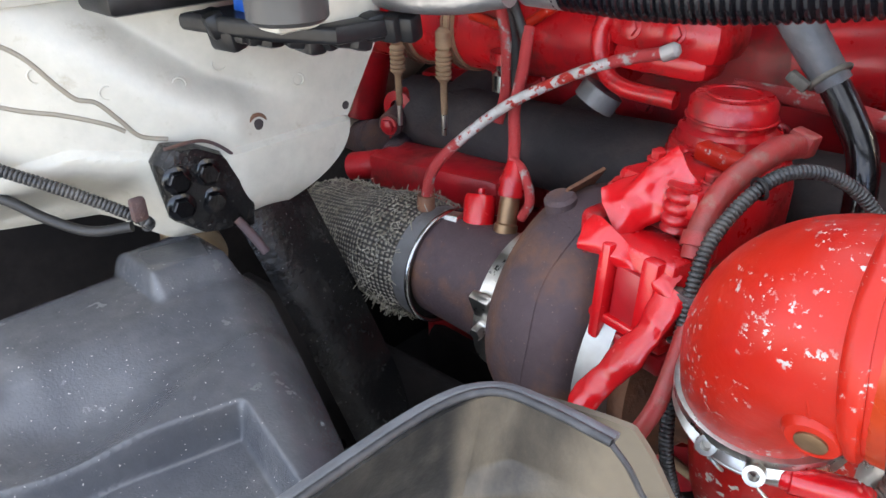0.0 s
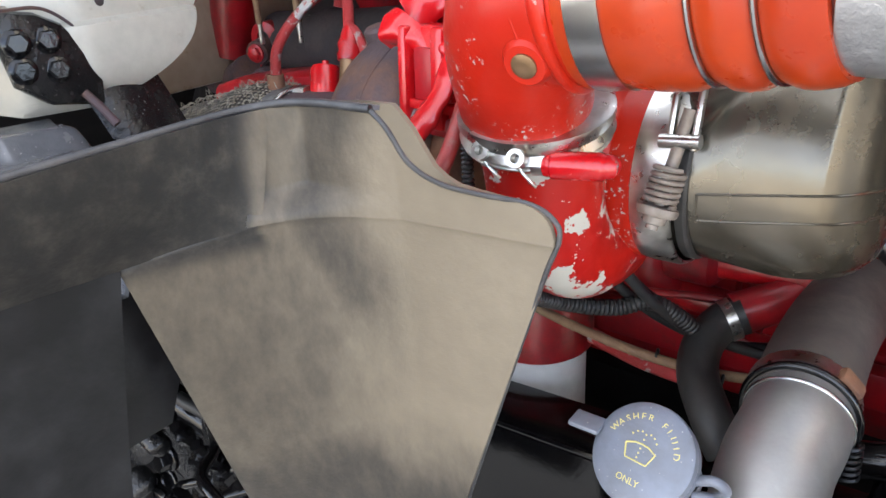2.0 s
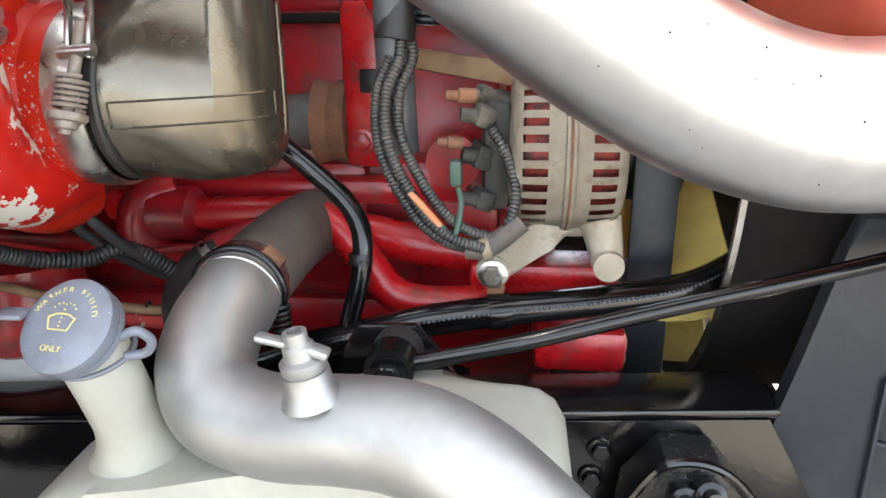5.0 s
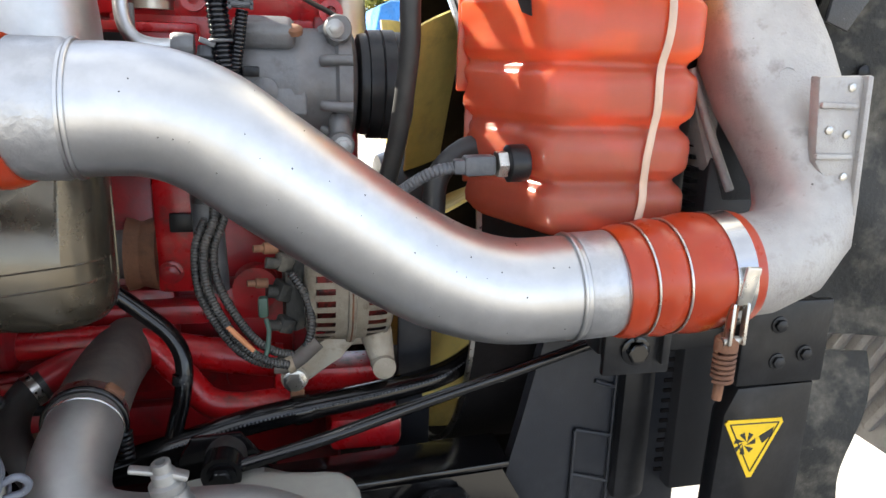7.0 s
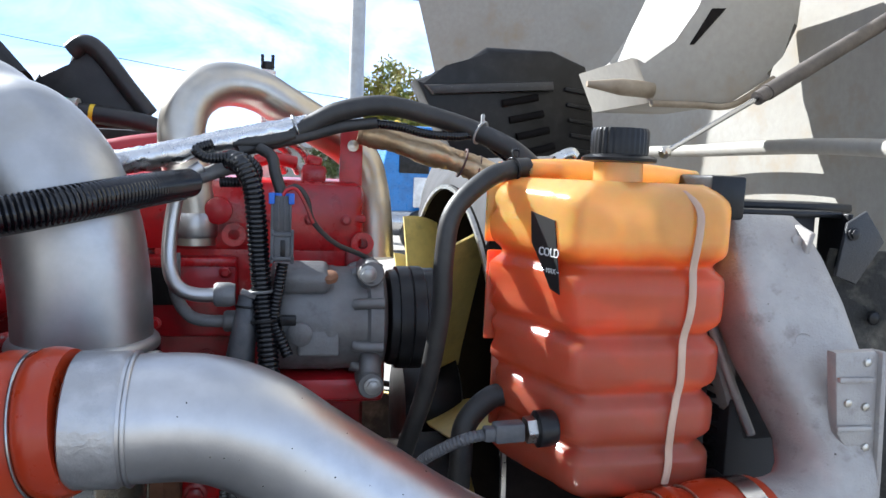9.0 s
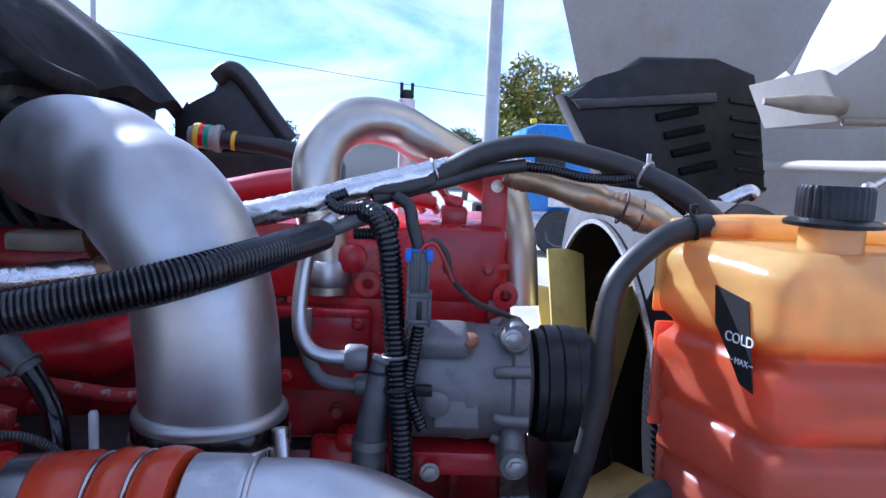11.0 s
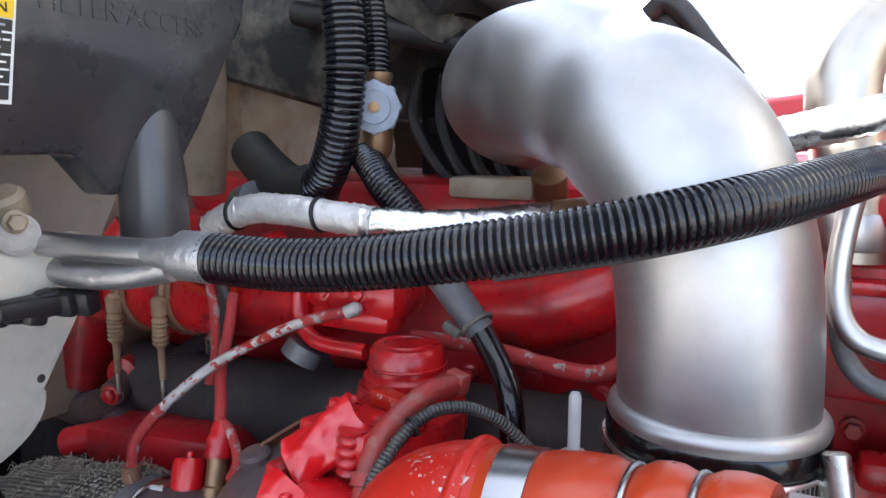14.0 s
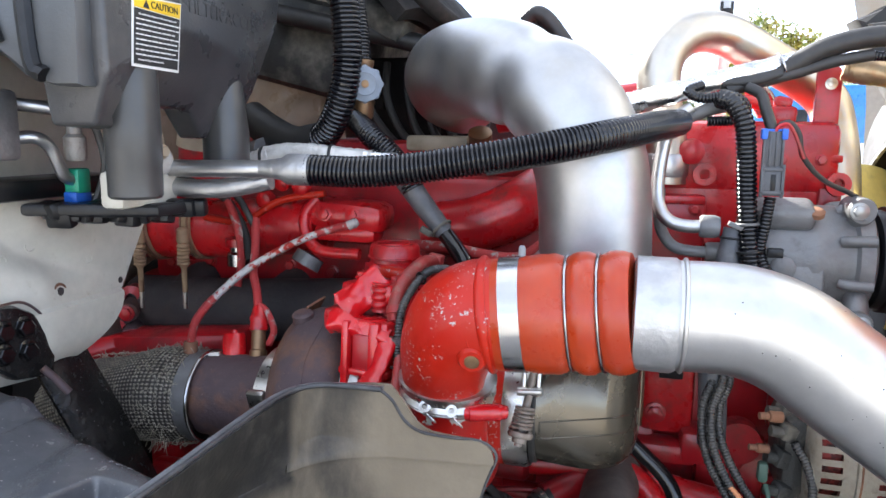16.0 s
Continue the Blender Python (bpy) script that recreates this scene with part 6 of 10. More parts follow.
# ---- crossover pipe ----
def make_crossover():
    t = thing("crossover_pipe", "straw-tinted steel crossover pipe arched above the rocker cover", "pipe", (0.25, 0.5, 1.45))
    part("pipe", tube([(0.182, 0.450, 1.43), (0.1815, 0.450, 1.48), (0.166, 0.452, 1.565), (0.171, 0.462, 1.612), (0.194, 0.480, 1.640), (0.226, 0.500, 1.650), (0.262, 0.520, 1.645), (0.296, 0.533, 1.628), (0.345, 0.558, 1.603), (0.390, 0.575, 1.578), (0.418, 0.580, 1.552), (0.430, 0.578, 1.515), (0.436, 0.565, 1.47), (0.440, 0.55, 1.40)], 0.0305, 40, 10), ALU_TAN, t)
    part("cuff", lathe([(0.0320, 0), (0.0335, 0.003), (0.0335, 0.03), (0.032, 0.033)], axis((0.1818, 0.450, 1.44), (0.1815, 0.450, 1.5)), 36), ALU, t)
    v = thing("lift_bracket", "red painted upright steel bracket with a bolt hole", "bracket", (0.39, 0.47, 1.46))
    b = slab([(0.376, 1.462), (0.408, 1.462), (0.408, 1.588), (0.400, 1.598), (0.384, 1.598), (0.376, 1.588)], 0.010, at_y(0.475), 0.002)
    box((0.403, 0.49, 1.53), (0.008, 0.035, 0.13), 0.002, bm=b)
    part("upright", b, RED_DULL, v)
    part("bolt", bolt((0.394, 0.464, 1.572), (0.394, 0.3, 1.572), 0.006, 0.004), STEEL, v)
    s = thing("injector_connector", "red painted electrical connector on the rocker cover", "connector", (0.33, 0.52, 1.5))
    c = box((0.341, 0.50, 1.528), (0.035, 0.035, 0.030), 0.006, (0, 4, 0))
    box((0.343, 0.50, 1.500), (0.026, 0.03, 0.030), 0.004, bm=c)
    box((0.341, 0.50, 1.548), (0.024, 0.022, 0.016), 0.005, (0, 12, 0), bm=c)
    lathe([(0.013, 1.47), (0.015, 1.475), (0.014, 1.482), (0.016, 1.487), (0.014, 1.492), (0.014, 1.51)], pose(0.342, 0.50, 0), 16, c)
    part("body", c, RED, s)
    q = tube([(0.315, 0.50, 1.545), (0.285, 0.49, 1.55), (0.26, 0.485, 1.545)], 0.009, 12)
    part("lead", q, RED, s)
    for x in (0.345, 0.32, 0.30):
        part("cable", tube([(x, 0.55, 1.53), (x - 0.02, 0.53, 1.562), (x - 0.045, 0.51, 1.575), (x - 0.07, 0.49, 1.57)], 0.006, 10), FOIL, s)
    b2 = box((0.235, 0.47, 1.50), (0.05, 0.04, 0.035), 0.008)
    lathe([(0.018, 0), (0.018, 0.03), (0.010, 0.034)], axis((0.215, 0.455, 1.478), (0.215, 0.41, 1.476)), 20, b2)
    part("sensor_block", b2, RED_DULL, s)
    d = thing("breather_valve", "pale breather fitting standing behind the crossover pipe", "valve", (0.268, 0.64, 1.5))
    part("stem", lathe([(0.010, 1.50), (0.010, 1.675), (0.013, 1.678), (0.013, 1.69), (0.006, 1.692)], pose(0.270, 0.64, 0), 18), LABEL_WHITE, d)
    h = lathe([(0.009, 1.69), (0.011, 1.695), (0.010, 1.703), (0.004, 1.705)], pose(0.270, 0.64, 0), 14)
    box((0.262, 0.64, 1.708), (0.005, 0.006, 0.014), 0.001, bm=h)
    box((0.278, 0.64, 1.708), (0.005, 0.006, 0.014), 0.001, bm=h)
    part("clip", h, BLACK, d)
    r = thing("red_duct", "red painted steel duct crossing over the engine", "duct", (0.05, 0.62, 1.56))
    part("tube", tube([(-0.10, 0.62, 1.52), (0.0, 0.62, 1.538), (0.08, 0.62, 1.556), (0.15, 0.62, 1.566)], 0.022, 18), RED_DULL, r)


make_crossover()


# ---- compressor ----
def make_compressor():
    t = thing("air_conditioning_compressor", "grimy grey cast air-conditioning compressor with a black pulley", "compressor", (0.37, 0.36, 1.25))
    cx = pose(0, 0.372, 1.345, 0, 90, 0)
    b = lathe([(0.030, 0.274), (0.050, 0.277), (0.060, 0.284), (0.0655, 0.294), (0.067, 0.306), (0.067, 0.352), (0.0685, 0.356), (0.0685, 0.364), (0.067, 0.368), (0.067, 0.404), (0.0715, 0.408), (0.0715, 0.424), (0.060, 0.430), (0.05, 0.432)], cx, 64)
    part("body", b, CAST_GREY, t)
    for a in (20, 65, 110, 155, 200, 232, 258, 290, 335):
        q = radians(a)
        lug = tube([(0.388, 0.372 + 0.0655 * math.cos(q), 1.345 + 0.0655 * math.sin(q)), (0.398, 0.372 + 0.070 * math.cos(q), 1.345 + 0.070 * math.sin(q)), (0.424, 0.372 + 0.071 * math.cos(q), 1.345 + 0.071 * math.sin(q))], 0.0070, 14)
        part("clamp_lug", lug, CAST_GREY, t)
    for y, z in ((0.335, 1.411), (0.305, 1.277)):
        part("lug", lathe([(0.0155, 0), (0.0165, 0.004), (0.0165, 0.046), (0.0150, 0.05)], axis((0.408, y + 0.03, z), (0.408, y - 0.02, z)), 24), CAST_GREY, t)
    part("lug_web", tube([(0.408, 0.325, 1.408), (0.409, 0.335, 1.395), (0.410, 0.345, 1.38)], 0.014, 14), CAST_GREY, t)
    part("lug_web", tube([(0.409, 0.300, 1.280), (0.409, 0.31, 1.295), (0.410, 0.325, 1.31)], 0.014, 14), CAST_GREY, t)
    part("port_block", box((0.322, 0.330, 1.404), (0.072, 0.045, 0.030), 0.010, (22, 0, 0), seg=3), CAST_GREY, t)
    part("name_pad", box((0.345, 0.3095, 1.334), (0.052, 0.010, 0.050), 0.0045, (-6, 0, 0), seg=3), CAST_GREY, t)
    part("plug", lathe([(0.015, 0), (0.015, 0.006), (0.011, 0.008)], axis((0.322, 0.3075, 1.338), (0.322, 0.25, 1.336)), 22), CAST_GREY, t)
    part("filler_cap", lathe([(0.011, 0), (0.011, 0.006), (0.008, 0.008)], axis((0.356, 0.318, 1.404), (0.356, 0.300, 1.44)), 12), RUST, t, "rusty filler screw")
    part("bolt", bolt((0.404, 0.315, 1.411), (0.404, 0.2, 1.411), 0.0080, 0.007), BAND, t)
    part("bolt", bolt((0.410, 0.285, 1.277), (0.410, 0.2, 1.277), 0.0080, 0.007), BAND, t)
    part("bolt", bolt((0.318, 0.300, 1.262), (0.318, 0.2, 1.262), 0.0080, 0.007), BAND, t)
    p = lathe([(0.055, 0.434), (0.062, 0.436), (0.0635, 0.440), (0.0635, 0.446), (0.068, 0.447), (0.0685, 0.462), (0.067, 0.4635), (0.0685, 0.465), (0.0685, 0.480), (0.066, 0.4815), (0.0665, 0.496), (0.060, 0.500), (0.03, 0.502)], cx, 56)
    part("pulley", p, BLACK, t, "black grooved pulley")
    k = box((0.35, 0.37, 1.262), (0.16, 0.10, 0.030), 0.008)
    box((0.36, 0.42, 1.30), (0.16, 0.06, 0.16), 0.01, bm=k)
    part("mounting", k, RED_DULL, t, "red painted compressor mounting")


make_compressor()


# ---- alternator ----
def make_alternator():
    t = thing("alternator", "dusty cast aluminium alternator with slotted vents and red windings", "alternator", (0.42, 0.32, 1.0))
    ay, az, R = 0.325, 1.100, 0.078
    ax = pose(0, ay, az, 0, 90, 0)
    body = bmesh.new()
    sides = 128

    def ring_at(x, r):
        return [body.verts.new((x, ay + r * math.cos(2 * math.pi * k / sides), az + r * math.sin(2 * math.pi * k / sides))) for k in range(sides)]

    xs = [(0.360, 0.046), (0.362, 0.060), (0.3645, 0.0690), (0.3685, 0.0755), (0.374, R), (0.386, R + 0.0006), (0.397, R + 0.0006), (0.4000, R + 0.0004), (0.412, R + 0.001), (0.413, R + 0.004), (0.416, R + 0.0045), (0.4175, R + 0.003), (0.419, R + 0.0045), (0.422, R + 0.004), (0.423, R + 0.001), (0.434, R), (0.437, R), (0.450, R - 0.0005), (0.460, R - 0.002), (0.4665, 0.0725), (0.4705, 0.064), (0.472, 0.045)]
    rings = [ring_at(x, r) for x, r in xs]
    for i, (a, b) in enumerate(zip(rings, rings[1:])):
        for k in range(sides):
            if i in (4, 5, 16, 17) and k % 4 in (1, 2):
                continue
            body.faces.new((a[k], a[(k + 1) % sides], b[(k + 1) % sides], b[k]))
    body.faces.new(rings[0][::-1])
    body.faces.new(rings[-1])
    bmesh.ops.solidify(body, geom=body.faces[:], thickness=0.0045)
    part("housing", body, CAST_DUSTY, t)
    part("winding", lathe([(0.04, 0.372), (0.066, 0.376), (0.068, 0.398), (0.06, 0.405), (0.06, 0.43), (0.068, 0.437), (0.066, 0.462), (0.04, 0.466)], ax, 36), COPPER_WIRE, t, "red lacquered windings")
    for q in (262, 318, 20, 75):
        c, d = math.cos(radians(q)), math.sin(radians(q))
        part("through_bolt_boss", tube([(0.372, ay + 0.081 * c, az + 0.081 * d), (0.40, ay + 0.082 * c, az + 0.082 * d), (0.440, ay + 0.082 * c, az + 0.082 * d), (0.462, ay + 0.079 * c, az + 0.079 * d)], 0.0068, 14), CAST_DUSTY, t)
    part("top_ear", tube([(0.395, 0.300, 1.158), (0.400, 0.300, 1.174), (0.412, 0.302, 1.188)], 0.014, 18), CAST_DUSTY, t)
    foot = tube([(0.452, 0.300, 1.035), (0.457, 0.295, 1.012), (0.460, 0.290, 0.996)], lambda q: 0.021 - 0.005 * q, 20)
    lathe([(0.004, -0.022), (0.015, -0.020), (0.016, 0.0), (0.015, 0.020), (0.004, 0.022)], pose(0.460, 0.290, 0.994, 90, 0, 0), 22, foot)
    part("foot", foot, CAST_DUSTY, t)
    arm = slab([(0.392, 1.040), (0.424, 1.024), (0.405, 1.004), (0.362, 0.972), (0.350, 0.966), (0.338, 0.970), (0.334, 0.982), (0.350, 0.998), (0.372, 1.022)], 0.016, at_y(0.305), 0.005)
    lathe([(0.010, 0), (0.017, 0.002), (0.017, 0.022), (0.014, 0.025)], axis((0.347, 0.306, 0.981), (0.347, 0.2, 0.981)), 20, arm)
    part("arm", arm, CAST_DUSTY, t)
    part("foot_bolt", bolt((0.347, 0.281, 0.981), (0.347, 0.2, 0.981), 0.011, 0.012), STEEL, t)
    part("regulator_cover", box((0.350, ay, az), (0.030, 0.10, 0.11), 0.014), MUD_RUBBER, t, "grimy rear cover")
    for y, z, k in ((0.27, 1.14, 0.02), (0.285, 1.10, 0.024), (0.275, 1.06, 0.02), (0.30, 1.155, 0.018)):
        part("terminal_block", box((0.337, y, z), (k, k, k), 0.004, (10, 20, 30)), MUD_RUBBER, t)
        part("stud", lathe([(k * 0.34, 0), (k * 0.34, 0.016)], axis((0.332, y - 0.005, z), (0.310, y - 0.01, z + 0.004)), 10), MUD_RUBBER, t)
    part("terminal", lathe([(0.007, 0), (0.007, 0.016), (0.0045, 0.017), (0.0045, 0.028)], axis((0.33, 0.27, 1.158), (0.30, 0.262, 1.16)), 10), RUST, t)
    part("terminal", lathe([(0.006, 0), (0.006, 0.014), (0.004, 0.015), (0.004, 0.024)], axis((0.318, 0.27, 1.115), (0.295, 0.265, 1.117)), 10), RUST, t)
    part("seam_line", ring((0.4175, ay, az), (0.5, ay, az), R + 0.0042, 0.0012, 60), RUST, t, "rusty joint line")
    part("terminal_boot", box((0.312, 0.262, 1.088), (0.012, 0.014, 0.026), 0.004), GREEN_DIRTY, t)
    w = thing("alternator_cables", "bundle of black ribbed cables looping to the alternator", "cable", (0.28, 0.26, 1.1))
    for k, (dx, dy, dz) in enumerate(((0, 0, 0), (0.010, -0.008, 0.004), (0.020, 0.004, 0.010))):
        part("cable", ribbed([(0.255, 0.30, 1.23), (0.250 + dx, 0.288 + dy, 1.195), (0.238 + dx, 0.272 + dy, 1.158), (0.243 + dx, 0.255 + dy, 1.108 + dz), (0.272 + dx, 0.243 + dy, 1.056 + dz), (0.300 + dx, 0.24 + dy, 1.030 + dz), (0.33 + dx, 0.243 + dy, 1.019 + dz)], 0.0056, 0.0038, 0.0010, 14), CABLE_GREY, w)
    part("cable", ribbed([(0.325, 0.245, 1.02), (0.355, 0.246, 1.032), (0.368, 0.25, 1.065), (0.362, 0.256, 1.10), (0.345, 0.262, 1.13)], 0.0055, 0.004, 0.0010, 14), CABLE_GREY, w)
    part("taped_joint", tube([(0.322, 0.242, 1.02), (0.345, 0.244, 1.022), (0.375, 0.25, 1.045)], 0.010, 14), RUBBER_DUSTY, w)
    part("tape", tube([(0.338, 0.242, 1.0195), (0.346, 0.2425, 1.022)], 0.0112, 14), BEIGE, w, "pale tape end")
    part("wire", tube([(0.272, 0.236, 1.075), (0.285, 0.232, 1.062), (0.300, 0.231, 1.045)], 0.0035, 10), AMBER_WIRE, w, "copper-orange wire")
    part("wire", tube([(0.296, 0.231, 1.05), (0.312, 0.234, 1.035), (0.318, 0.245, 1.06), (0.315, 0.255, 1.075)], 0.003, 10), GREEN_DIRTY, w)
    part("loom_sleeve", tube([(0.250, 0.315, 1.27), (0.256, 0.304, 1.24), (0.252, 0.294, 1.205)], 0.019, 16), RUBBER, w)
    b = thing("alternator_bracket", "red painted bracket with a rusty adjusting strap behind the cables", "bracket", (0.22, 0.43, 1.1))
    s = box((0.205, 0.44, 1.15), (0.075, 0.03, 0.19), 0.010)
    box((0.225, 0.43, 1.245), (0.05, 0.04, 0.03), 0.010, bm=s)
    part("plate", s, RED, b)
    part("strap", slab([(0.255, 1.195), (0.36, 1.180), (0.40, 1.168), (0.40, 1.145), (0.35, 1.158), (0.26, 1.172)], 0.008, at_y(0.392), 0.002), BOOT_TAN, b, "rusty tan adjusting strap")
    part("plate_bolt", bolt((0.188, 0.425, 1.087), (0.188, 0.3, 1.087), 0.012, 0.010), RED_DULL, b)
    part("tag", box((0.207, 0.420, 1.157), (0.034, 0.006, 0.026), 0.002), BLACK, b, "black tag")
    q = thing("idler_pulley", "plain grooved rust-pitted idler pulley", "pulley", (0.15, 0.44, 1.1))
    part("rim", lathe([(0.02, 0.128), (0.052, 0.130), (0.050, 0.138), (0.046, 0.148), (0.050, 0.160), (0.053, 0.170), (0.02, 0.172)], pose(0, 0.46, 1.105, 0, 90, 0), 40), RUST, q)
    part("hub", lathe([(0.03, 0.06), (0.035, 0.128)], pose(0, 0.46, 1.105, 0, 90, 0), 30), CAST_GREY, q)


make_alternator()


def make_belt_drive():
    t = thing("drive_belt", "ribbed black drive belt and tensioner at the engine front", "belt", (0.52, 0.4, 0.9))
    part("belt", box((0.521, 0.388, 0.95), (0.050, 0.008, 0.30), 0.003), SHROUD, t, "smooth dusty belt back")
    for k in range(5):
        part("rib", box((0.503 + 0.009 * k, 0.394, 0.95), (0.006, 0.006, 0.30), 0.002), RUBBER, t)
    part("tensioner", lathe([(0.06, 0.478), (0.065, 0.482), (0.065, 0.55), (0.06, 0.555)], pose(0, 0.46, 1.08, 0, 90, 0), 40), BLACK, t)
    part("crank_pulley", lathe([(0.09, 0.485), (0.11, 0.49), (0.11, 0.55), (0.09, 0.555)], pose(0, 0.52, 0.80, 0, 90, 0), 40), BLACK, t)
    part("strut", box((0.475, 0.36, 0.905), (0.020, 0.02, 0.18), 0.004), CAST_GREY, t)


make_belt_drive()


# ---- lower hoses ----
def make_lower_hoses():
    t = thing("dipstick_tube", "glossy black bent steel tube", "tube", (0.2, 0.29, 1.0))
    part("tube", tube([(0.07, 0.32, 1.155), (0.128, 0.30, 1.111), (0.166, 0.298, 1.079), (0.200, 0.29, 1.049), (0.215, 0.282, 1.018), (0.213, 0.272, 0.975), (0.20, 0.26, 0.922), (0.195, 0.255, 0.87)], 0.0105, 18), BLACK_GLOSS, t)
    part("flare_nut", lathe([(0.013, 0), (0.0155, 0.003), (0.0155, 0.014), (0.012, 0.017)], axis((0.080, 0.316, 1.147), (0.128, 0.30, 1.111)), 6), BLACK_TAR, t)
    part("clip", band((0.2138, 0.276, 0.995), (0.213, 0.272, 0.975), 0.0108, 0.012, 0.0015, 24), BLACK_TAR, t)
    h = thing("coolant_hose", "dusty black rubber coolant hose stub with a wide clamp", "hose", (0.13, 0.25, 1.0))
    part("hose", tube([(0.137, 0.385, 1.000), (0.133, 0.36, 1.001), (0.128, 0.30, 1.002), (0.128, 0.23, 1.002), (0.133, 0.155, 1.005)], 0.0385, 36), RUBBER_DUSTY, h)
    part("clamp_band", band((0.131, 0.172, 1.005), (0.133, 0.12, 1.006), 0.0388, 0.015, 0.002), STEEL, h)
    part("clamp_screw", box((0.160, 0.172, 1.032), (0.022, 0.018, 0.012), 0.004, (0, 45, 0)), RUST, h)
    part("wire_clamp", ring((0.133, 0.158, 1.005), (0.134, 0.12, 1.006), 0.0395, 0.0035, 40), BLACK_GLOSS, h)
    part("clamp_spring", spring((0.170, 0.155, 0.995), (0.172, 0.150, 0.966), 0.007, 0.0018, 6), BLACK, h)
    s = thing("coolant_pipe", "satin aluminium lower coolant pipe with a bleed nozzle", "pipe", (0.2, 0.05, 0.95))
    part("pipe", tube([(0.134, 0.158, 1.005), (0.1345, 0.135, 1.003), (0.132, 0.105, 0.992), (0.136, 0.075, 0.974), (0.156, 0.052, 0.958), (0.20, 0.037, 0.953), (0.255, 0.022, 0.963), (0.304, 0.008, 0.967), (0.348, -0.010, 0.955), (0.395, -0.035, 0.925), (0.46, -0.07, 0.87), (0.54, -0.10, 0.79)], 0.0375, 48, 10), ALU_SATIN, s)
    part("lip", ring((0.134, 0.150, 1.0045), (0.134, 0.12, 1.0), 0.0378, 0.0018, 44), CHROME, s)
    m = axis((0.238, 0.012, 0.992), (0.228, 0.010, 1.05))
    part("nozzle_base", lathe([(0.0215, 0.0), (0.0195, 0.005), (0.0165, 0.010), (0.0160, 0.022)], m, 26), ALU_SATIN, s, "welded bung")
    part("nozzle", lathe([(0.0135, 0.02), (0.0150, 0.023), (0.0150, 0.030), (0.0110, 0.032), (0.0105, 0.040), (0.008, 0.042), (0.008, 0.050), (0.0045, 0.0505), (0.0045, 0.044)], m, 26), ALU_SATIN, s, "pale bleed nozzle")
    part("nozzle_tab", box((0.214, 0.012, 1.034), (0.022, 0.010, 0.005), 0.002, (0, 12, 0)), ALU_SATIN, s)
    part("nozzle_tab", box((0.245, 0.010, 1.028), (0.014, 0.012, 0.006), 0.002, (0, 20, 0)), ALU_SATIN, s)
    q = thing("rubber_hose", "small dull black rubber hose with a worm clamp", "hose", (0.03, 0.27, 0.95))
    part("hose", tube([(0.05, 0.315, 0.985), (0.034, 0.305, 0.977), (0.024, 0.28, 0.963), (0.030, 0.25, 0.945), (0.055, 0.22, 0.925), (0.075, 0.21, 0.90)], 0.0195, 24), RUBBER, q)
    part("clamp_band", band((0.038, 0.308, 0.979), (0.06, 0.325, 0.99), 0.0198, 0.010, 0.0015), STEEL, q)
    part("red_spigot", tube([(0.04, 0.315, 0.982), (0.075, 0.34, 0.995), (0.10, 0.37, 1.0)], 0.021, 20), RED_DULL, q)
    r = thing("radiator_hose", "glossy black painted ribbed radiator hose above the frame rail", "hose", (0.4, 0.29, 0.94))
    part("hose", tube([(0.10, 0.245, 0.890), (0.154, 0.25, 0.905), (0.224, 0.26, 0.920), (0.282, 0.27, 0.932), (0.358, 0.28, 0.941), (0.461, 0.30, 0.947), (0.545, 0.325, 0.953), (0.600, 0.355, 0.966), (0.640, 0.385, 0.985), (0.69, 0.42, 1.01)], 0.0165, 26), BLACK_GLOSS, r)
    bd = bmesh.new()
    line, _ = resample(curve([(0.20, 0.242, 0.922), (0.282, 0.2545, 0.937), (0.358, 0.2640, 0.946), (0.461, 0.284, 0.952), (0.545, 0.309, 0.959), (0.600, 0.340, 0.973)], 10), 0.005)
    for a, b in zip(line[::1], line[1::1]):
        sweep([a, a.lerp(b, 0.55)], 0.0016, 5, bd)
    part("braid_line", bd, PLASTIC_EDGE, r)
    part("clamp_band", band((0.354, 0.2795, 0.9405), (0.46, 0.30, 0.947), 0.0168, 0.022, 0.002), BLACK_GLOSS, r)
    part("hanger", box((0.350, 0.285, 0.962), (0.018, 0.006, 0.034), 0.002), RUST, r)
    part("end_clamp", band((0.655, 0.395, 0.992), (0.69, 0.42, 1.01), 0.0168, 0.014, 0.003), BLACK_GLOSS, r)
    d = thing("stay_rod", "glossy black stay rod running forward from a bolted plate", "rod", (0.4, 0.15, 0.97))
    part("rod", tube([(0.272, 0.137, 0.9505), (0.369, 0.148, 0.969), (0.492, 0.167, 0.996), (0.60, 0.18, 1.020), (0.72, 0.20, 1.045), (0.80, 0.21, 1.06)], 0.0072, 18), BLACK_GLOSS, d)
    part("eye", lathe([(0.010, -0.018), (0.021, -0.018), (0.021, 0.018), (0.010, 0.018)], axis((0.268, 0.142, 0.952), (0.266, 0.10, 0.95)), 28), BLACK_GLOSS, d)
    part("eye_bolt", bolt((0.267, 0.124, 0.951), (0.266, 0.05, 0.95), 0.0115, 0.011), BLACK_GLOSS, d)
    part("bush", lathe([(0.021, -0.01), (0.0225, 0.0), (0.021, 0.012)], axis((0.270, 0.160, 0.953), (0.268, 0.12, 0.952)), 28), RUBBER, d)
    part("plate", slab([(0.217, 0.905), (0.219, 0.950), (0.234, 0.974), (0.286, 0.975), (0.306, 0.947), (0.321, 0.925), (0.316, 0.897), (0.25, 0.885)], 0.011, at_y(0.176), 0.004), BLACK_GLOSS, d)

    k = thing("engine_wires", "oily thin wires and lines strung along the engine block", "wiring", (0.0, 0.33, 0.95))
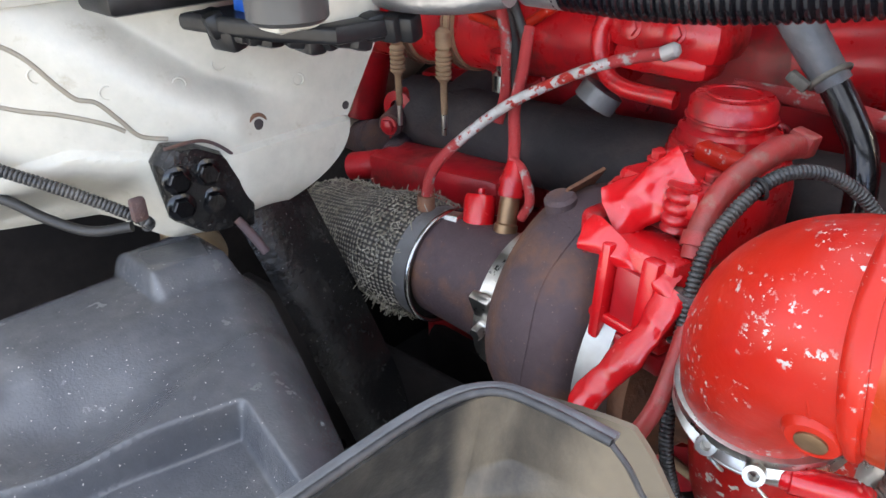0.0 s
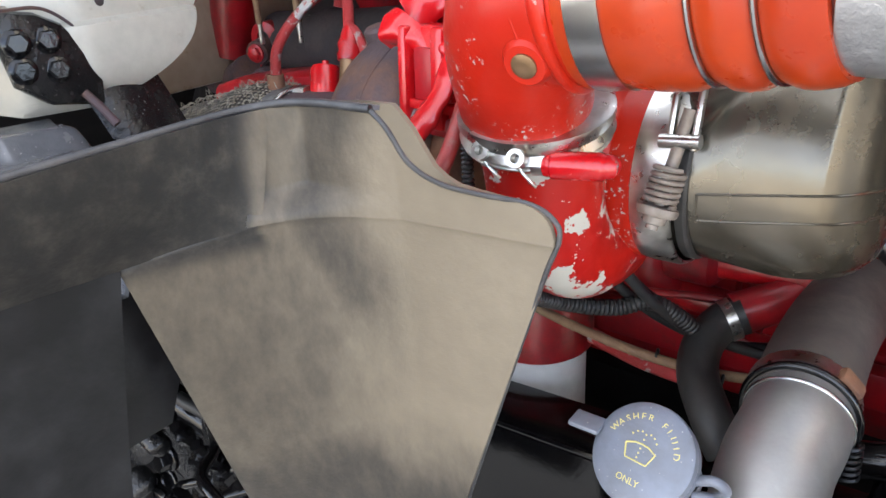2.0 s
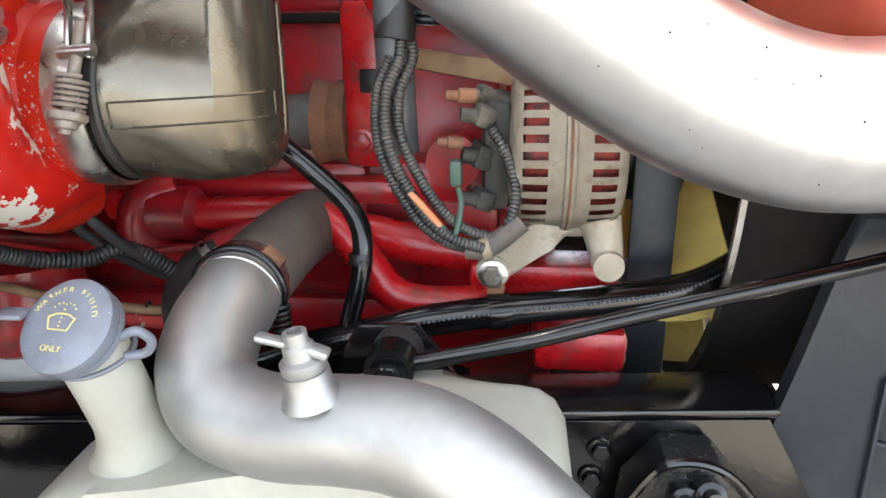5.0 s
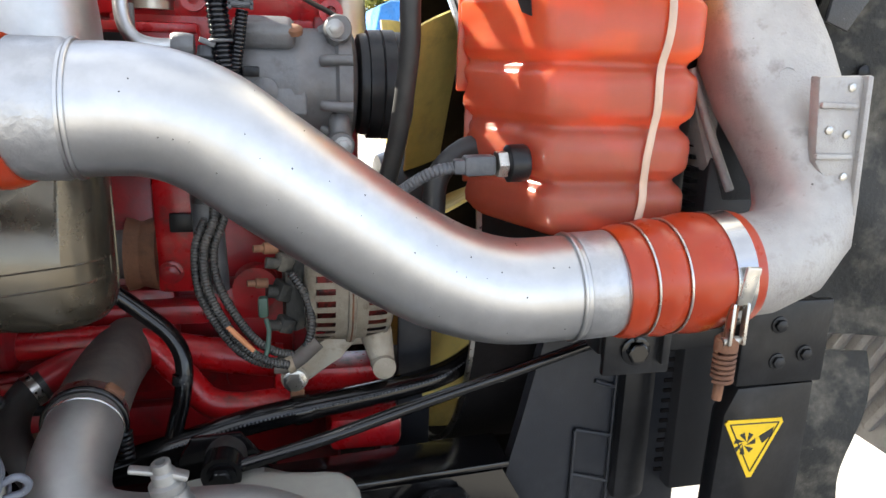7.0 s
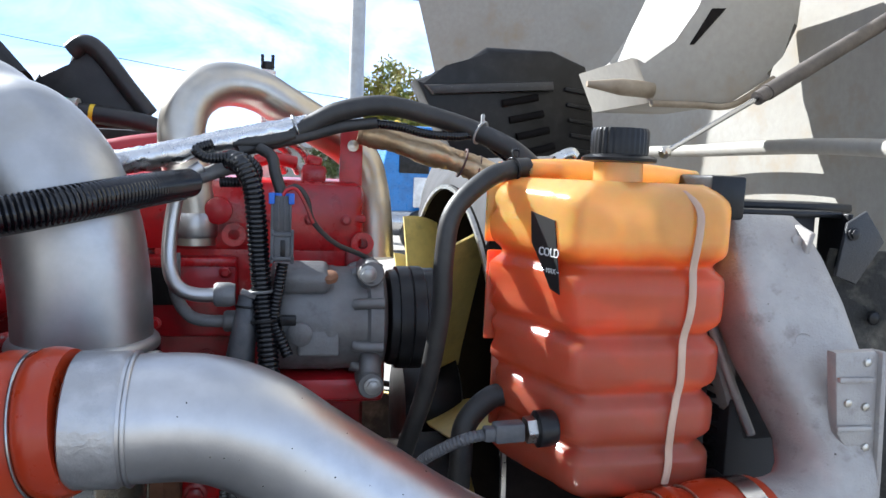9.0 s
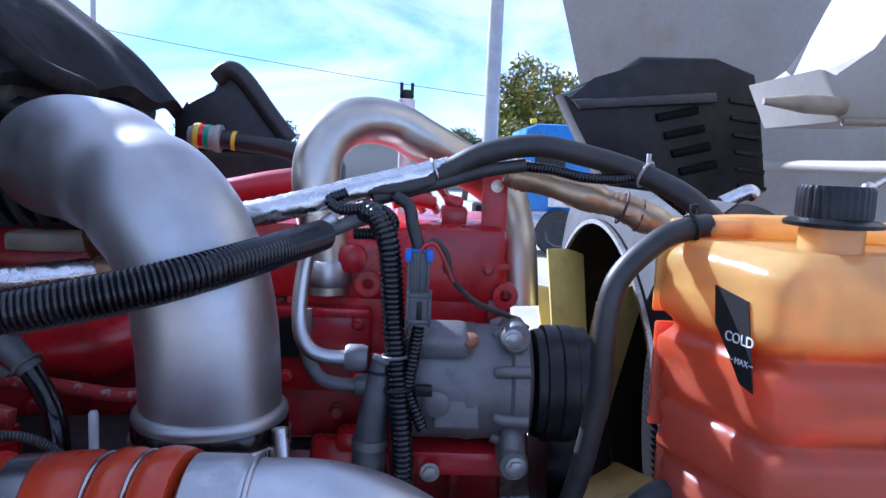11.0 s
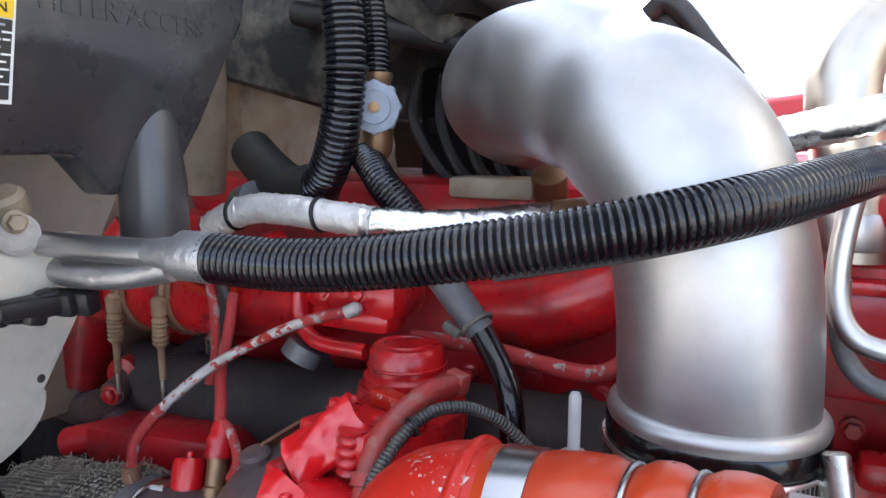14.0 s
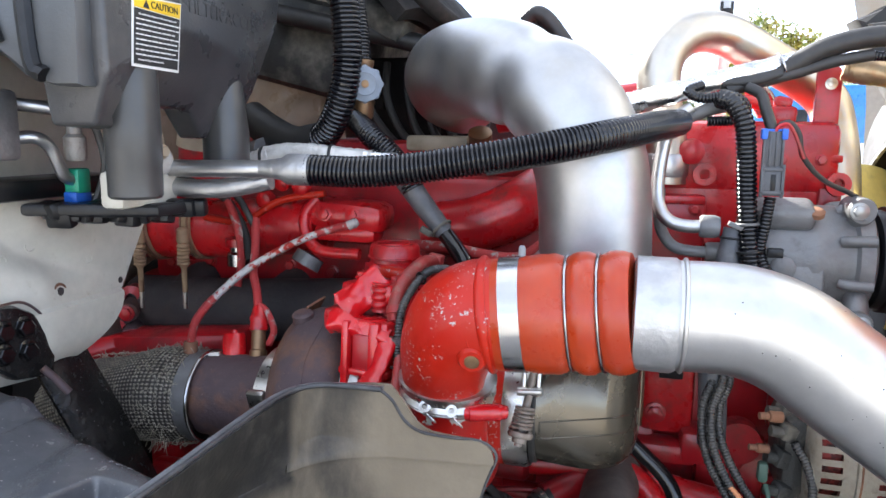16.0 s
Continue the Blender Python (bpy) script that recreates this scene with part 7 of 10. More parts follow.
    for i, (dx, dz, mt) in enumerate(((0, 0, RUBBER), (0.014, 0.008, BLACK), (0.028, -0.004, RUBBER))):
        part("wire", tube([(-0.075 + dx, 0.20, 1.09 + dz), (-0.05 + dx, 0.235, 1.03 + dz), (-0.02 + dx, 0.27, 0.985 + dz), (0.02 + dx, 0.30, 0.955), (0.07 + dx, 0.33, 0.94 + dz)], 0.0055, 10), mt, k)
    part("line", tube([(-0.20, 0.28, 0.955), (-0.12, 0.27, 0.945), (-0.03, 0.27, 0.935), (0.04, 0.29, 0.925), (0.10, 0.31, 0.925)], 0.0055, 10), BOOT_TAN, k, "paint-spotted braided line")
    part("line", tube([(-0.22, 0.33, 0.985), (-0.10, 0.32, 0.975), (0.02, 0.33, 0.985), (0.10, 0.35, 0.965)], 0.0045, 10), RED_DULL, k)
    for x, z in ((-0.02, 0.935), (0.045, 0.925)):
        part("tie", ring((x, 0.275 + 0.1 * max(0, x), z), (x + 0.05, 0.285, z - 0.004), 0.0062, 0.0016, 16), BLACK, k)


make_lower_hoses()


# ---- washer bottle ----
def make_washer():
    t = thing("washer_bottle", "milky white washer fluid bottle with a tilted neck", "bottle", (0.15, 0.06, 0.75))
    bm = bmesh.new()
    outline = [(-0.05, 0.60), (-0.058, 0.79), (-0.050, 0.815), (-0.030, 0.845), (0.0, 0.875), (0.025, 0.891), (0.06, 0.902), (0.11, 0.910), (0.17, 0.924), (0.24, 0.938), (0.31, 0.945), (0.375, 0.946), (0.392, 0.943), (0.404, 0.935), (0.411, 0.922), (0.414, 0.905), (0.42, 0.60)]
    slab(outline, 0.13, at_y(0.145), 0.0, bm)
    bmesh.ops.bevel(bm, geom=[e for e in bm.edges if len({round(v.co.y, 4) for v in e.verts}) == 1], offset=0.034, segments=6, profile=0.5, affect="EDGES", clamp_overlap=True)
    part("body", bm, MILKY, t)
    part("neck", tube([(0.080, 0.072, 0.890), (0.079, 0.064, 0.915), (0.078, 0.052, 0.955), (0.076, 0.043, 0.985), (0.072, 0.036, 1.012), (0.069, 0.032, 1.030)], lambda s: 0.0250 + 0.030 * max(0.0, 1 - s * 2.3) ** 2.2, 32, 10), MILKY, t)
    m = axis((0.0705, 0.034, 1.022), (0.0610, -0.022, 1.078))
    c = thing("screw_lid", "round grey washer lid with yellow windscreen symbol", "lid", (0.07, 0.02, 1.02))
    part("collar", lathe([(0.031, 0.002), (0.033, 0.003), (0.033, 0.008), (0.031, 0.009)], m, 40), GREY_CAP, c)
    part("disc", lathe([(0.030, 0.008), (0.0335, 0.010), (0.0345, 0.014), (0.0340, 0.019), (0.030, 0.0225), (0.018, 0.0245), (0.004, 0.025)], m, 48), GREY_CAP, c)
    part("tab", box((0.0, 0.0, 0.0), (0.022, 0.016, 0.004), 0.0015, bm=None), GREY_CAP, c).matrix_basis = Matrix.Translation((0.07, 0.02, 1.02)) @ Matrix.Translation((-0.043, 0.006, 0.020))
    lp = tube([(0.100, 0.028, 1.024), (0.112, 0.030, 1.028), (0.118, 0.036, 1.018), (0.112, 0.038, 1.008), (0.098, 0.034, 1.006)], 0.0035, 10)
    part("hinge_loop", lp, GREY_CAP, c)
    part("strap", ring((0.0735, 0.039, 1.004), (0.070, 0.033, 1.035), 0.0268, 0.0019, 36), GREY_CAP, c, "thin retaining strap")
    # the face of the cap as a frame: x to the viewer's right, y up
    zc = (Vector((0.0610, -0.022, 1.078)) - Vector((0.0705, 0.034, 1.022))).normalized()
    xr = Vector((0.985, -0.17, 0.03))
    xr = (xr - zc * xr.dot(zc)).normalized()
    yr = zc.cross(xr)
    fm = Matrix((xr, yr, zc)).transposed().to_4x4()
    fm.translation = Vector((0.0705, 0.034, 1.022)) + zc * 0.0252
    pts = [(-0.0105, 0.003), (-0.005, 0.0055), (0.0, 0.006), (0.005, 0.0055), (0.0105, 0.003), (0.0075, -0.0055), (-0.0075, -0.0055), (-0.0105, 0.003)]
    part("symbol", sweep([fm @ Vector((x, y, -0.0002)) for x, y in pts], 0.0006, 6), YELLOW_PRINT, c)
    dots = bmesh.new()
    for x, y in ((0, 0.009), (0, 0.0125), (-0.003, 0.0135), (0.003, 0.0135), (-0.006, 0.0125), (0.006, 0.0125), (-0.0085, 0.010), (0.0085, 0.010), (0, 0.003), (0, 0.0), (0, -0.003)):
        lathe([(0.0006, -0.0004), (0.0006, 0.0003)], fm @ Matrix.Translation((x, y, 0)), 8, dots)
    part("symbol_dot", dots, YELLOW_PRINT, c)
    for i, ch in enumerate("WASHER FLUID"):
        a = radians(158 - 138 * i / 11)
        if ch != " ":
            words(ch, fm @ Matrix.Translation((0.0235 * math.cos(a), 0.0235 * math.sin(a), -0.0018)) @ Matrix.Rotation(a - math.pi / 2, 4, "Z"), 0.0062, YELLOW_PRINT, c)
    words("ONLY", fm @ Matrix.Translation((0, -0.0185, -0.0010)), 0.0060, YELLOW_PRINT, c)


make_washer()


# ---- coolant tank ----
def tank_body():
    """Ribbed bottle: rounded sections stacked from the foot up, pinched at the grooves, wider at the back seam."""
    bm = bmesh.new()
    grooves = (1.262, 1.318, 1.380, 1.452)
    zz = [1.205, 1.210, 1.220, 1.232, 1.245]
    for g in grooves:
        zz += [g - 0.014, g - 0.010, g - 0.006, g - 0.003, g, g + 0.003, g + 0.006, g + 0.010, g + 0.014, g + 0.022, g + 0.032, g + 0.042]
    zz += [1.49, 1.505, 1.515, 1.522, 1.529, 1.536, 1.541, 1.545, 1.548, 1.549]
    zz = sorted({round(q, 4) for q in zz})
    rings = []
    for q in zz:
        pin = sum(math.exp(-((q - g) / 0.0085) ** 2) for g in grooves)
        taper = 0.012 * max(0, (1.44 - q) / 0.24)
        shrink = 0.0100 * pin + 0.022 * max(0, (q - 1.515) / 0.034) ** 2.4 + 0.014 * max(0, (1.222 - q) / 0.017) ** 2
        x0, x1 = 0.567 + shrink + taper * 1.3, 0.766 - shrink - taper * 0.4
        y0, y1 = 0.094 + shrink, 0.262
        cx, cy, hx, hy, rad = (x0 + x1) / 2, (y0 + y1) / 2, (x1 - x0) / 2, (y1 - y0) / 2, 0.034
        r = []
        for sx, sy, a0 in ((1, -1, -90), (1, 1, 0), (-1, 1, 90), (-1, -1, 180)):
            rx, ry = (0.026, 0.072) if sx < 0 and sy < 0 else (rad, rad)      # the corner with the level label is cut back
            for k in range(11):
                a = radians(a0 + 90 * k / 10)
                x, y = cx + sx * (hx - rx) + rx * math.cos(a), cy + sy * (hy - ry) + ry * math.sin(a)
                side = max(0.0, min(1.0, (cx - x) / hx))
                x -= 0.030 * side * max(0.0, min(1.0, (y - 0.145) / 0.085))
                x += 0.0042 * side ** 4 * math.sin(2 * math.pi * ((q - 1.2) * 0.9 + 1.1 * (y - 0.1)) / 0.046) * max(0.0, min(1.0, (y - 0.155) / 0.035)) * (1 if 1.215 < q < 1.515 else 0)
                r.append(bm.verts.new((x, y, q if q < 1.49 else 1.49 + (q - 1.49) * 0.82)))
        rings.append(r)
    n = len(rings[0])
    for a, b in zip(rings, rings[1:]):
        for k in range(n):
            bm.faces.new((a[k], a[(k + 1) % n], b[(k + 1) % n], b[k]))
    bm.faces.new(rings[0][::-1])
    bm.faces.new(rings[-1])
    return bm


def make_tank():
    t = thing("coolant_tank", "amber translucent ribbed coolant tank, two thirds full of red coolant", "coolant tank", (0.66, 0.2, 1.2))
    part("shell", tank_body(), TANK, t, "amber translucent shell, salmon red where coolant fills it", sharp=60)
    part("shoulder", tube([(0.545, 0.242, 1.543), (0.60, 0.240, 1.549), (0.66, 0.238, 1.550), (0.72, 0.238, 1.549), (0.795, 0.24, 1.543)], 0.012, 16), TANK, t)
    for z0, z1, x in ((1.462, 1.545, 0.5325), (1.345, 1.452, 0.5365), (1.240, 1.335, 0.5480)):
        part("seam_flange", box((x + 0.014, 0.246, (z0 + z1) / 2), (0.030, 0.006, z1 - z0), 0.0025), TANK, t, "thin moulded seam flange")

    def strip(u, v):
        z = 1.225 + 0.307 * v
        pin = sum(math.exp(-((z - g) / 0.012) ** 2) for g in (1.262, 1.318, 1.380, 1.452))
        top = max(0.0, (z - 1.505) / 0.027)
        x = 0.696 + 0.0165 * min(1.0, v / 0.75) - 0.010 * top ** 2 + 0.0015 * math.sin(23 * v)
        return Vector((x + 0.0085 * (u - 0.5), 0.0906 + 0.0022 * pin + 0.016 * top ** 2.2 - 0.0012 * math.sin(math.pi * u), z))

    part("seam", sheet(strip, 5, 70, 0.003), STRIP, t, "pale moulded sight strip")
    c = thing("tank_cap", "ribbed black screw cap on the coolant tank", "cap", (0.648, 0.15, 1.55))
    m = Matrix.Translation((0.648, 0.150, -0.012 + 1.57)) @ Matrix.Diagonal((0.88, 0.88, 0.94, 1)) @ Matrix.Translation((0, 0, -1.57))
    part("neck", lathe([(0.031, 1.538), (0.0295, 1.550), (0.029, 1.5725)], m, 36), TANK, c)
    part("flange", lathe([(0.030, 1.570), (0.044, 1.5715), (0.045, 1.575), (0.040, 1.578), (0.034, 1.579)], m, 48), BLACK, c)
    top = bmesh.new()
    rr, prof = [], [(0.0335, 1.578), (0.0345, 1.582), (0.0345, 1.604), (0.0325, 1.608), (0.006, 1.6085)]
    for r, h in prof:
        rr.append([top.verts.new(m @ Vector(((r - (0.0012 if k % 4 < 2 and 1.58 < h < 1.606 else 0)) * math.cos(2 * math.pi * k / 120), (r - (0.0012 if k % 4 < 2 and 1.58 < h < 1.606 else 0)) * math.sin(2 * math.pi * k / 120), h))) for k in range(120)])
    for a, b in zip(rr, rr[1:]):
        for k in range(120):
            top.faces.new((a[k], a[(k + 1) % 120], b[(k + 1) % 120], b[k]))
    top.faces.new(rr[-1])
    top.faces.new(rr[0][::-1])
    part("grip", top, BLACK, c)
    # the level label stands on the rounded corner
    cn = Matrix.Translation((0.5672, 0.1385, 0)) @ Matrix.Rotation(radians(-74), 4, "Z") @ Matrix(((1, 0, 0, 0), (0, 0, -1, 0), (0, 1, 0, 0), (0, 0, 0, 1)))
    lab = part("label", slab([(-0.028, 1.503), (0.014, 1.496), (0.028, 1.422), (0.012, 1.426), (-0.008, 1.452), (-0.024, 1.470)], 0.0012, cn, 0.0), LABEL_BLACK, t, "black level label")
    words("COLD", cn @ Matrix.Translation((0.0075, 1.4625, 0.0016)), 0.0125, LABEL_WHITE, lab)
    words("MAX", cn @ Matrix.Translation((0.0125, 1.4440, 0.0016)), 0.0075, LABEL_WHITE, lab)
    for xx in (0.000, 0.0235):
        part("level_line", box((0, 0, 0), (0.005, 0.0008, 0.0005), 0.0), LABEL_WHITE, lab).matrix_basis = cn @ Matrix.Translation((xx, 1.4440, 0.0014))
    s = thing("level_sensor", "level sensor with grey plug on the tank side", "sensor", (0.55, 0.12, 1.28))
    part("collar", lathe([(0.017, 0), (0.019, 0.003), (0.019, 0.020), (0.015, 0.022)], axis((0.580, 0.118, 1.281), (0.50, 0.116, 1.277)), 24), BLACK, s)
    part("nut", lathe([(0.014, 0.02), (0.014, 0.032)], axis((0.580, 0.118, 1.281), (0.50, 0.116, 1.277)), 6), STEEL, s)
    p = box((0.530, 0.117, 1.2785), (0.032, 0.018, 0.020), 0.003, (0, -2, 0))
    box((0.510, 0.117, 1.277), (0.014, 0.014, 0.015), 0.003, bm=p)
    part("plug", p, PLASTIC_EDGE, s)
    part("lead", ribbed([(0.503, 0.117, 1.276), (0.485, 0.118, 1.272), (0.465, 0.13, 1.258), (0.445, 0.15, 1.235), (0.43, 0.17, 1.20)], 0.0062, 0.0042, 0.0010, 14), PLASTIC_EDGE, s)
    h = thing("overflow_hose", "black rubber hose from the tank shoulder down past the pulley", "hose", (0.47, 0.22, 1.2))
    part("hose", tube([(0.575, 0.232, 1.550), (0.555, 0.226, 1.547), (0.520, 0.212, 1.534), (0.482, 0.202, 1.497), (0.473, 0.200, 1.443), (0.474, 0.208, 1.385), (0.466, 0.238, 1.285), (0.45, 0.27, 1.20), (0.44, 0.30, 1.12)], 0.0112, 20), RUBBER, h)
    c = ring((0.556, 0.2262, 1.547), (0.60, 0.24, 1.555), 0.0125, 0.0018, 24)
    tube([(0.553, 0.222, 1.559), (0.553, 0.222, 1.568), (0.560, 0.223, 1.568), (0.560, 0.223, 1.560)], 0.0014, 6, bm=c)
    part("spring_clip", c, BLACK, h)
    part("spigot", lathe([(0.0088, 0), (0.0088, 0.05)], axis((0.565, 0.228, 1.5485), (0.62, 0.235, 1.549)), 16), TANK, h)
    k = thing("rubber_hose", "grey rubber hose leaving the tank foot", "hose", (0.53, 0.2, 1.2))
    part("hose", tube([(0.57, 0.22, 1.285), (0.54, 0.22, 1.28), (0.51, 0.215, 1.25), (0.505, 0.21, 1.20), (0.50, 0.21, 1.12)], 0.0135, 18), RUBBER, k)


make_tank()


# ---- cooler end tank ----
def make_cooler_tank():
    t = thing("cooler_end_tank", "pitted cast aluminium end tank of the charge air cooler", "cooler tank", (0.88, 0.14, 1.15))
    bm = bmesh.new()
    # round inlet bending upwards into a broad flat header: centre, way, half width, half depth, squareness
    secs = [((0.790, 0.058, 1.181), (1, 0.02, 0.06), 0.0535, 0.0535, 1.0), ((0.820, 0.060, 1.183), (1, 0.03, 0.15), 0.054, 0.054, 1.0), ((0.855, 0.064, 1.193), (0.85, 0.05, 0.5), 0.053, 0.055, 1.0),
            ((0.878, 0.073, 1.218), (0.5, 0.1, 0.85), 0.050, 0.056, 1.1), ((0.887, 0.088, 1.255), (0.15, 0.2, 1), 0.044, 0.056, 1.4), ((0.883, 0.110, 1.30), (0.0, 0.25, 1), 0.052, 0.056, 2.0),
            ((0.877, 0.138, 1.345), (-0.1, 0.3, 1), 0.061, 0.052, 2.8), ((0.868, 0.162, 1.395), (-0.1, 0.3, 1), 0.066, 0.046, 3.2), ((0.864, 0.184, 1.445), (-0.08, 0.3, 1), 0.060, 0.038, 3.4),
            ((0.860, 0.200, 1.486), (-0.05, 0.3, 1), 0.050, 0.030, 3.4), ((0.859, 0.206, 1.500), (0, 0.3, 1), 0.044, 0.022, 3.4)]
    rings = []
    for c, d, rx, ry, sq in secs:
        w = Vector(d).normalized()
        u = Vector((0, -1, 0)) - w * Vector((0, -1, 0)).dot(w)
        u.normalize()
        v = w.cross(u)
        p = 2 / (1 + sq)
        r = []
        for k in range(48):
            a = 2 * math.pi * k / 48
            ca, sa = math.cos(a), math.sin(a)
            r.append(bm.verts.new(Vector(c) + u * math.copysign(abs(ca) ** p, ca) * ry + v * math.copysign(abs(sa) ** p, sa) * rx))
        rings.append(r)
    for a, b in zip(rings, rings[1:]):
        for k in range(48):
            bm.faces.new((a[k], a[(k + 1) % 48], b[(k + 1) % 48], b[k]))
    bm.faces.new(rings[0][::-1])
    bm.faces.new(rings[-1])
    bmesh.ops.smooth_vert(bm, verts=[v for r in rings[2:-1] for v in r], factor=0.3, use_axis_x=True, use_axis_y=True, use_axis_z=True)
    part("inlet_horn", bm, CAST, t, sharp=50)
    part("header", slab([(0.868, 1.21), (0.803, 1.375), (0.803, 1.488), (0.815, 1.498), (0.905, 1.498), (0.925, 1.45), (0.945, 1.36), (0.945, 1.21)], 0.10, at_y(0.31), 0.010), CAST, t)
    part("edge_rib", tube([(0.808, 0.205, 1.378), (0.836, 0.195, 1.305), (0.862, 0.180, 1.238)], 0.0055, 12), CAST, t)
    part("rib", box((0.893, 0.168, 1.462), (0.008, 0.03, 0.065), 0.003, (17, 0, 0)), CAST, t)
    part("rivet", lathe([(0.007, 0), (0.006, 0.003), (0.002, 0.0045)], axis((0.884, 0.162, 1.478), (0.88, 0.10, 1.49)), 16), CAST, t)
    pm = pose(0.878, 0.058, 1.312, -4, 0, -4)
    part("mount_pad", slab([(-0.026, 0.062), (0.020, 0.064), (0.026, 0.058), (0.026, -0.070), (0.012, -0.066), (-0.020, -0.022)], 0.016, pm @ FACE_Y, 0.004), CAST, t)
    part("pad_edge", box((0, 0, 0), (0.007, 0.024, 0.140), 0.003), CAST, t).matrix_basis = Matrix.Translation((-0.88, -0.14, -1.15)) @ Matrix.Translation((0.88, 0.14, 1.15)) @ pm @ Matrix.Translation((0.026, -0.010, -0.006))
    for z in (0.034, -0.016):
        ob = part("pad_rib", box((0, 0, 0), (0.040, 0.006, 0.006), 0.002), CAST, t)
        ob.matrix_basis = pm @ Matrix.Translation((-0.003, -0.018, z))
    for x, z in ((0.010, 0.052), (-0.010, 0.010), (0.010, 0.006), (0.012, -0.036)):
        c = pm @ Vector((x, -0.016, z))
        part("rivet", lathe([(0.0045, 0), (0.004, 0.002), (0.001, 0.003)], axis(c, c + Vector((0, -0.1, 0))), 12), STEEL, t)
    em = ring((0.856, 0.099, 1.372), (0.852, 0.0, 1.405), 0.011, 0.0009, 24)
    part("cast_mark", em, CAST, t)
    for k in range(4):
        part("cast_bar", box((0.846 + 0.008 * k, 0.092 + 0.001 * k, 1.335), (0.005, 0.002, 0.008), 0.0005), CAST, t)


make_cooler_tank()


# ---- radiator, brackets, fan ----
FAN_Y, FAN_Z = 0.68, 1.113


def make_radiator():
    t = thing("radiator", "dark radiator core with fine fins behind the fan shroud", "radiator", (0.9, 0.65, 0.7))
    part("core", box((0.90, 0.76, 1.16), (0.10, 1.10, 0.70), 0.004), FIN, t)
    fins = bmesh.new()
    for k in range(44):
        box((0.844, 0.76, 0.83 + 0.0152 * k), (0.012, 1.06, 0.0050), 0.0, bm=fins)
    tagged(part("fin", fins, DARK, t), kind="stuff")
    part("side_member", box((0.80, 0.235, 1.28), (0.035, 0.06, 0.46), 0.008), BLACK, t)
    part("top_bar", box((0.93, 0.28, 1.515), (0.20, 0.08, 0.012), 0.004), BLACK, t)
    s = thing("fan_shroud", "black fan shroud with a dusty grey face round the fan", "fan shroud", (0.72, FAN_Y, FAN_Z))
    fc = pose(0, FAN_Y, FAN_Z, 0, 90, 0)
    part("barrel", lathe([(0.400, 0.582), (0.405, 0.582), (0.407, 0.77), (0.44, 0.82), (0.436, 0.82), (0.402, 0.77)], fc, 96, closed=True), DARK, s, "near-black barrel")
    part("rim", lathe([(0.3985, 0.578), (0.4055, 0.578), (0.4055, 0.584), (0.3985, 0.584)], fc, 96, closed=True), STEEL, s, "pale metal rim")

    def face(u, v):
        a = radians(15 + 112 * u)
        c, d = math.cos(a), math.sin(a)
        reach = min(0.455 / max(abs(d), 0.001), (0.435 if c > 0 else 0.404) / max(abs(c), 0.001))
        r = 0.4056 + (max(reach, 0.4075) - 0.4056) * v
        return Vector((0.588 + 0.06 * v * v, FAN_Y + r * c, FAN_Z + r * d))

    part("face", sheet(face, 60, 6, 0.003), DUSTY_GREY, s, "dusty grey face plate")
    f = thing("cooling_fan", "yellow plastic engine fan with broad blades", "fan", (0.60, FAN_Y, FAN_Z))
    part("hub", lathe([(0.02, 0.50), (0.10, 0.505), (0.11, 0.53), (0.11, 0.60), (0.08, 0.61)], fc, 36), BLACK, f)
    # unevenly spaced blades, steeply pitched
    for deg in (38, 60, 120, 165, 212, 234, 268, 300, 343):
        a0 = radians(deg)

        def blade(u, v, a0=a0):
            r = 0.095 + 0.292 * u
            w = (0.040 + 0.010 * u) * (0.5 - v)
            a = a0 + w / max(r, 0.12)
            x = 0.572 + (0.066 + 0.012 * u) * (v - 0.5) + 0.006 * math.sin(math.pi * v)
            r -= 0.012 * (1 - v) ** 3 * u
            return Vector((x, FAN_Y + r * math.cos(a), FAN_Z + r * math.sin(a)))

        part("blade", sheet(blade, 8, 8, 0.004), YELLOW_FAN, f)
    return t


make_radiator()


def make_far_shield():
    # Added panel that covers the bright ground on the engine's far side.
    t = thing("added_far_screen", "added mud-coloured screen hiding the ground beyond the engine", "splash shield", (0.3, 1.3, 0.4))

    def skin(u, v):
        return Vector((-0.5 + 1.7 * u, 1.34 - 0.10 * v + 0.012 * math.sin(9 * u), 0.35 + (0.62 + 0.05 * math.sin(5 * u)) * v))

    part("panel", sheet(skin, 30, 10, 0.006), MUD_RUBBER, t)
    part("edge", tube([(-0.5, 1.24, 0.97), (0.0, 1.24, 1.02), (0.35, 1.245, 1.01), (0.7, 1.235, 0.97), (1.2, 1.24, 0.945)], 0.008, 12), BLACK, t)
    part("stay", box((0.3, 1.36, 0.62), (0.05, 0.03, 0.60), 0.006), BLACK, t)


make_far_shield()


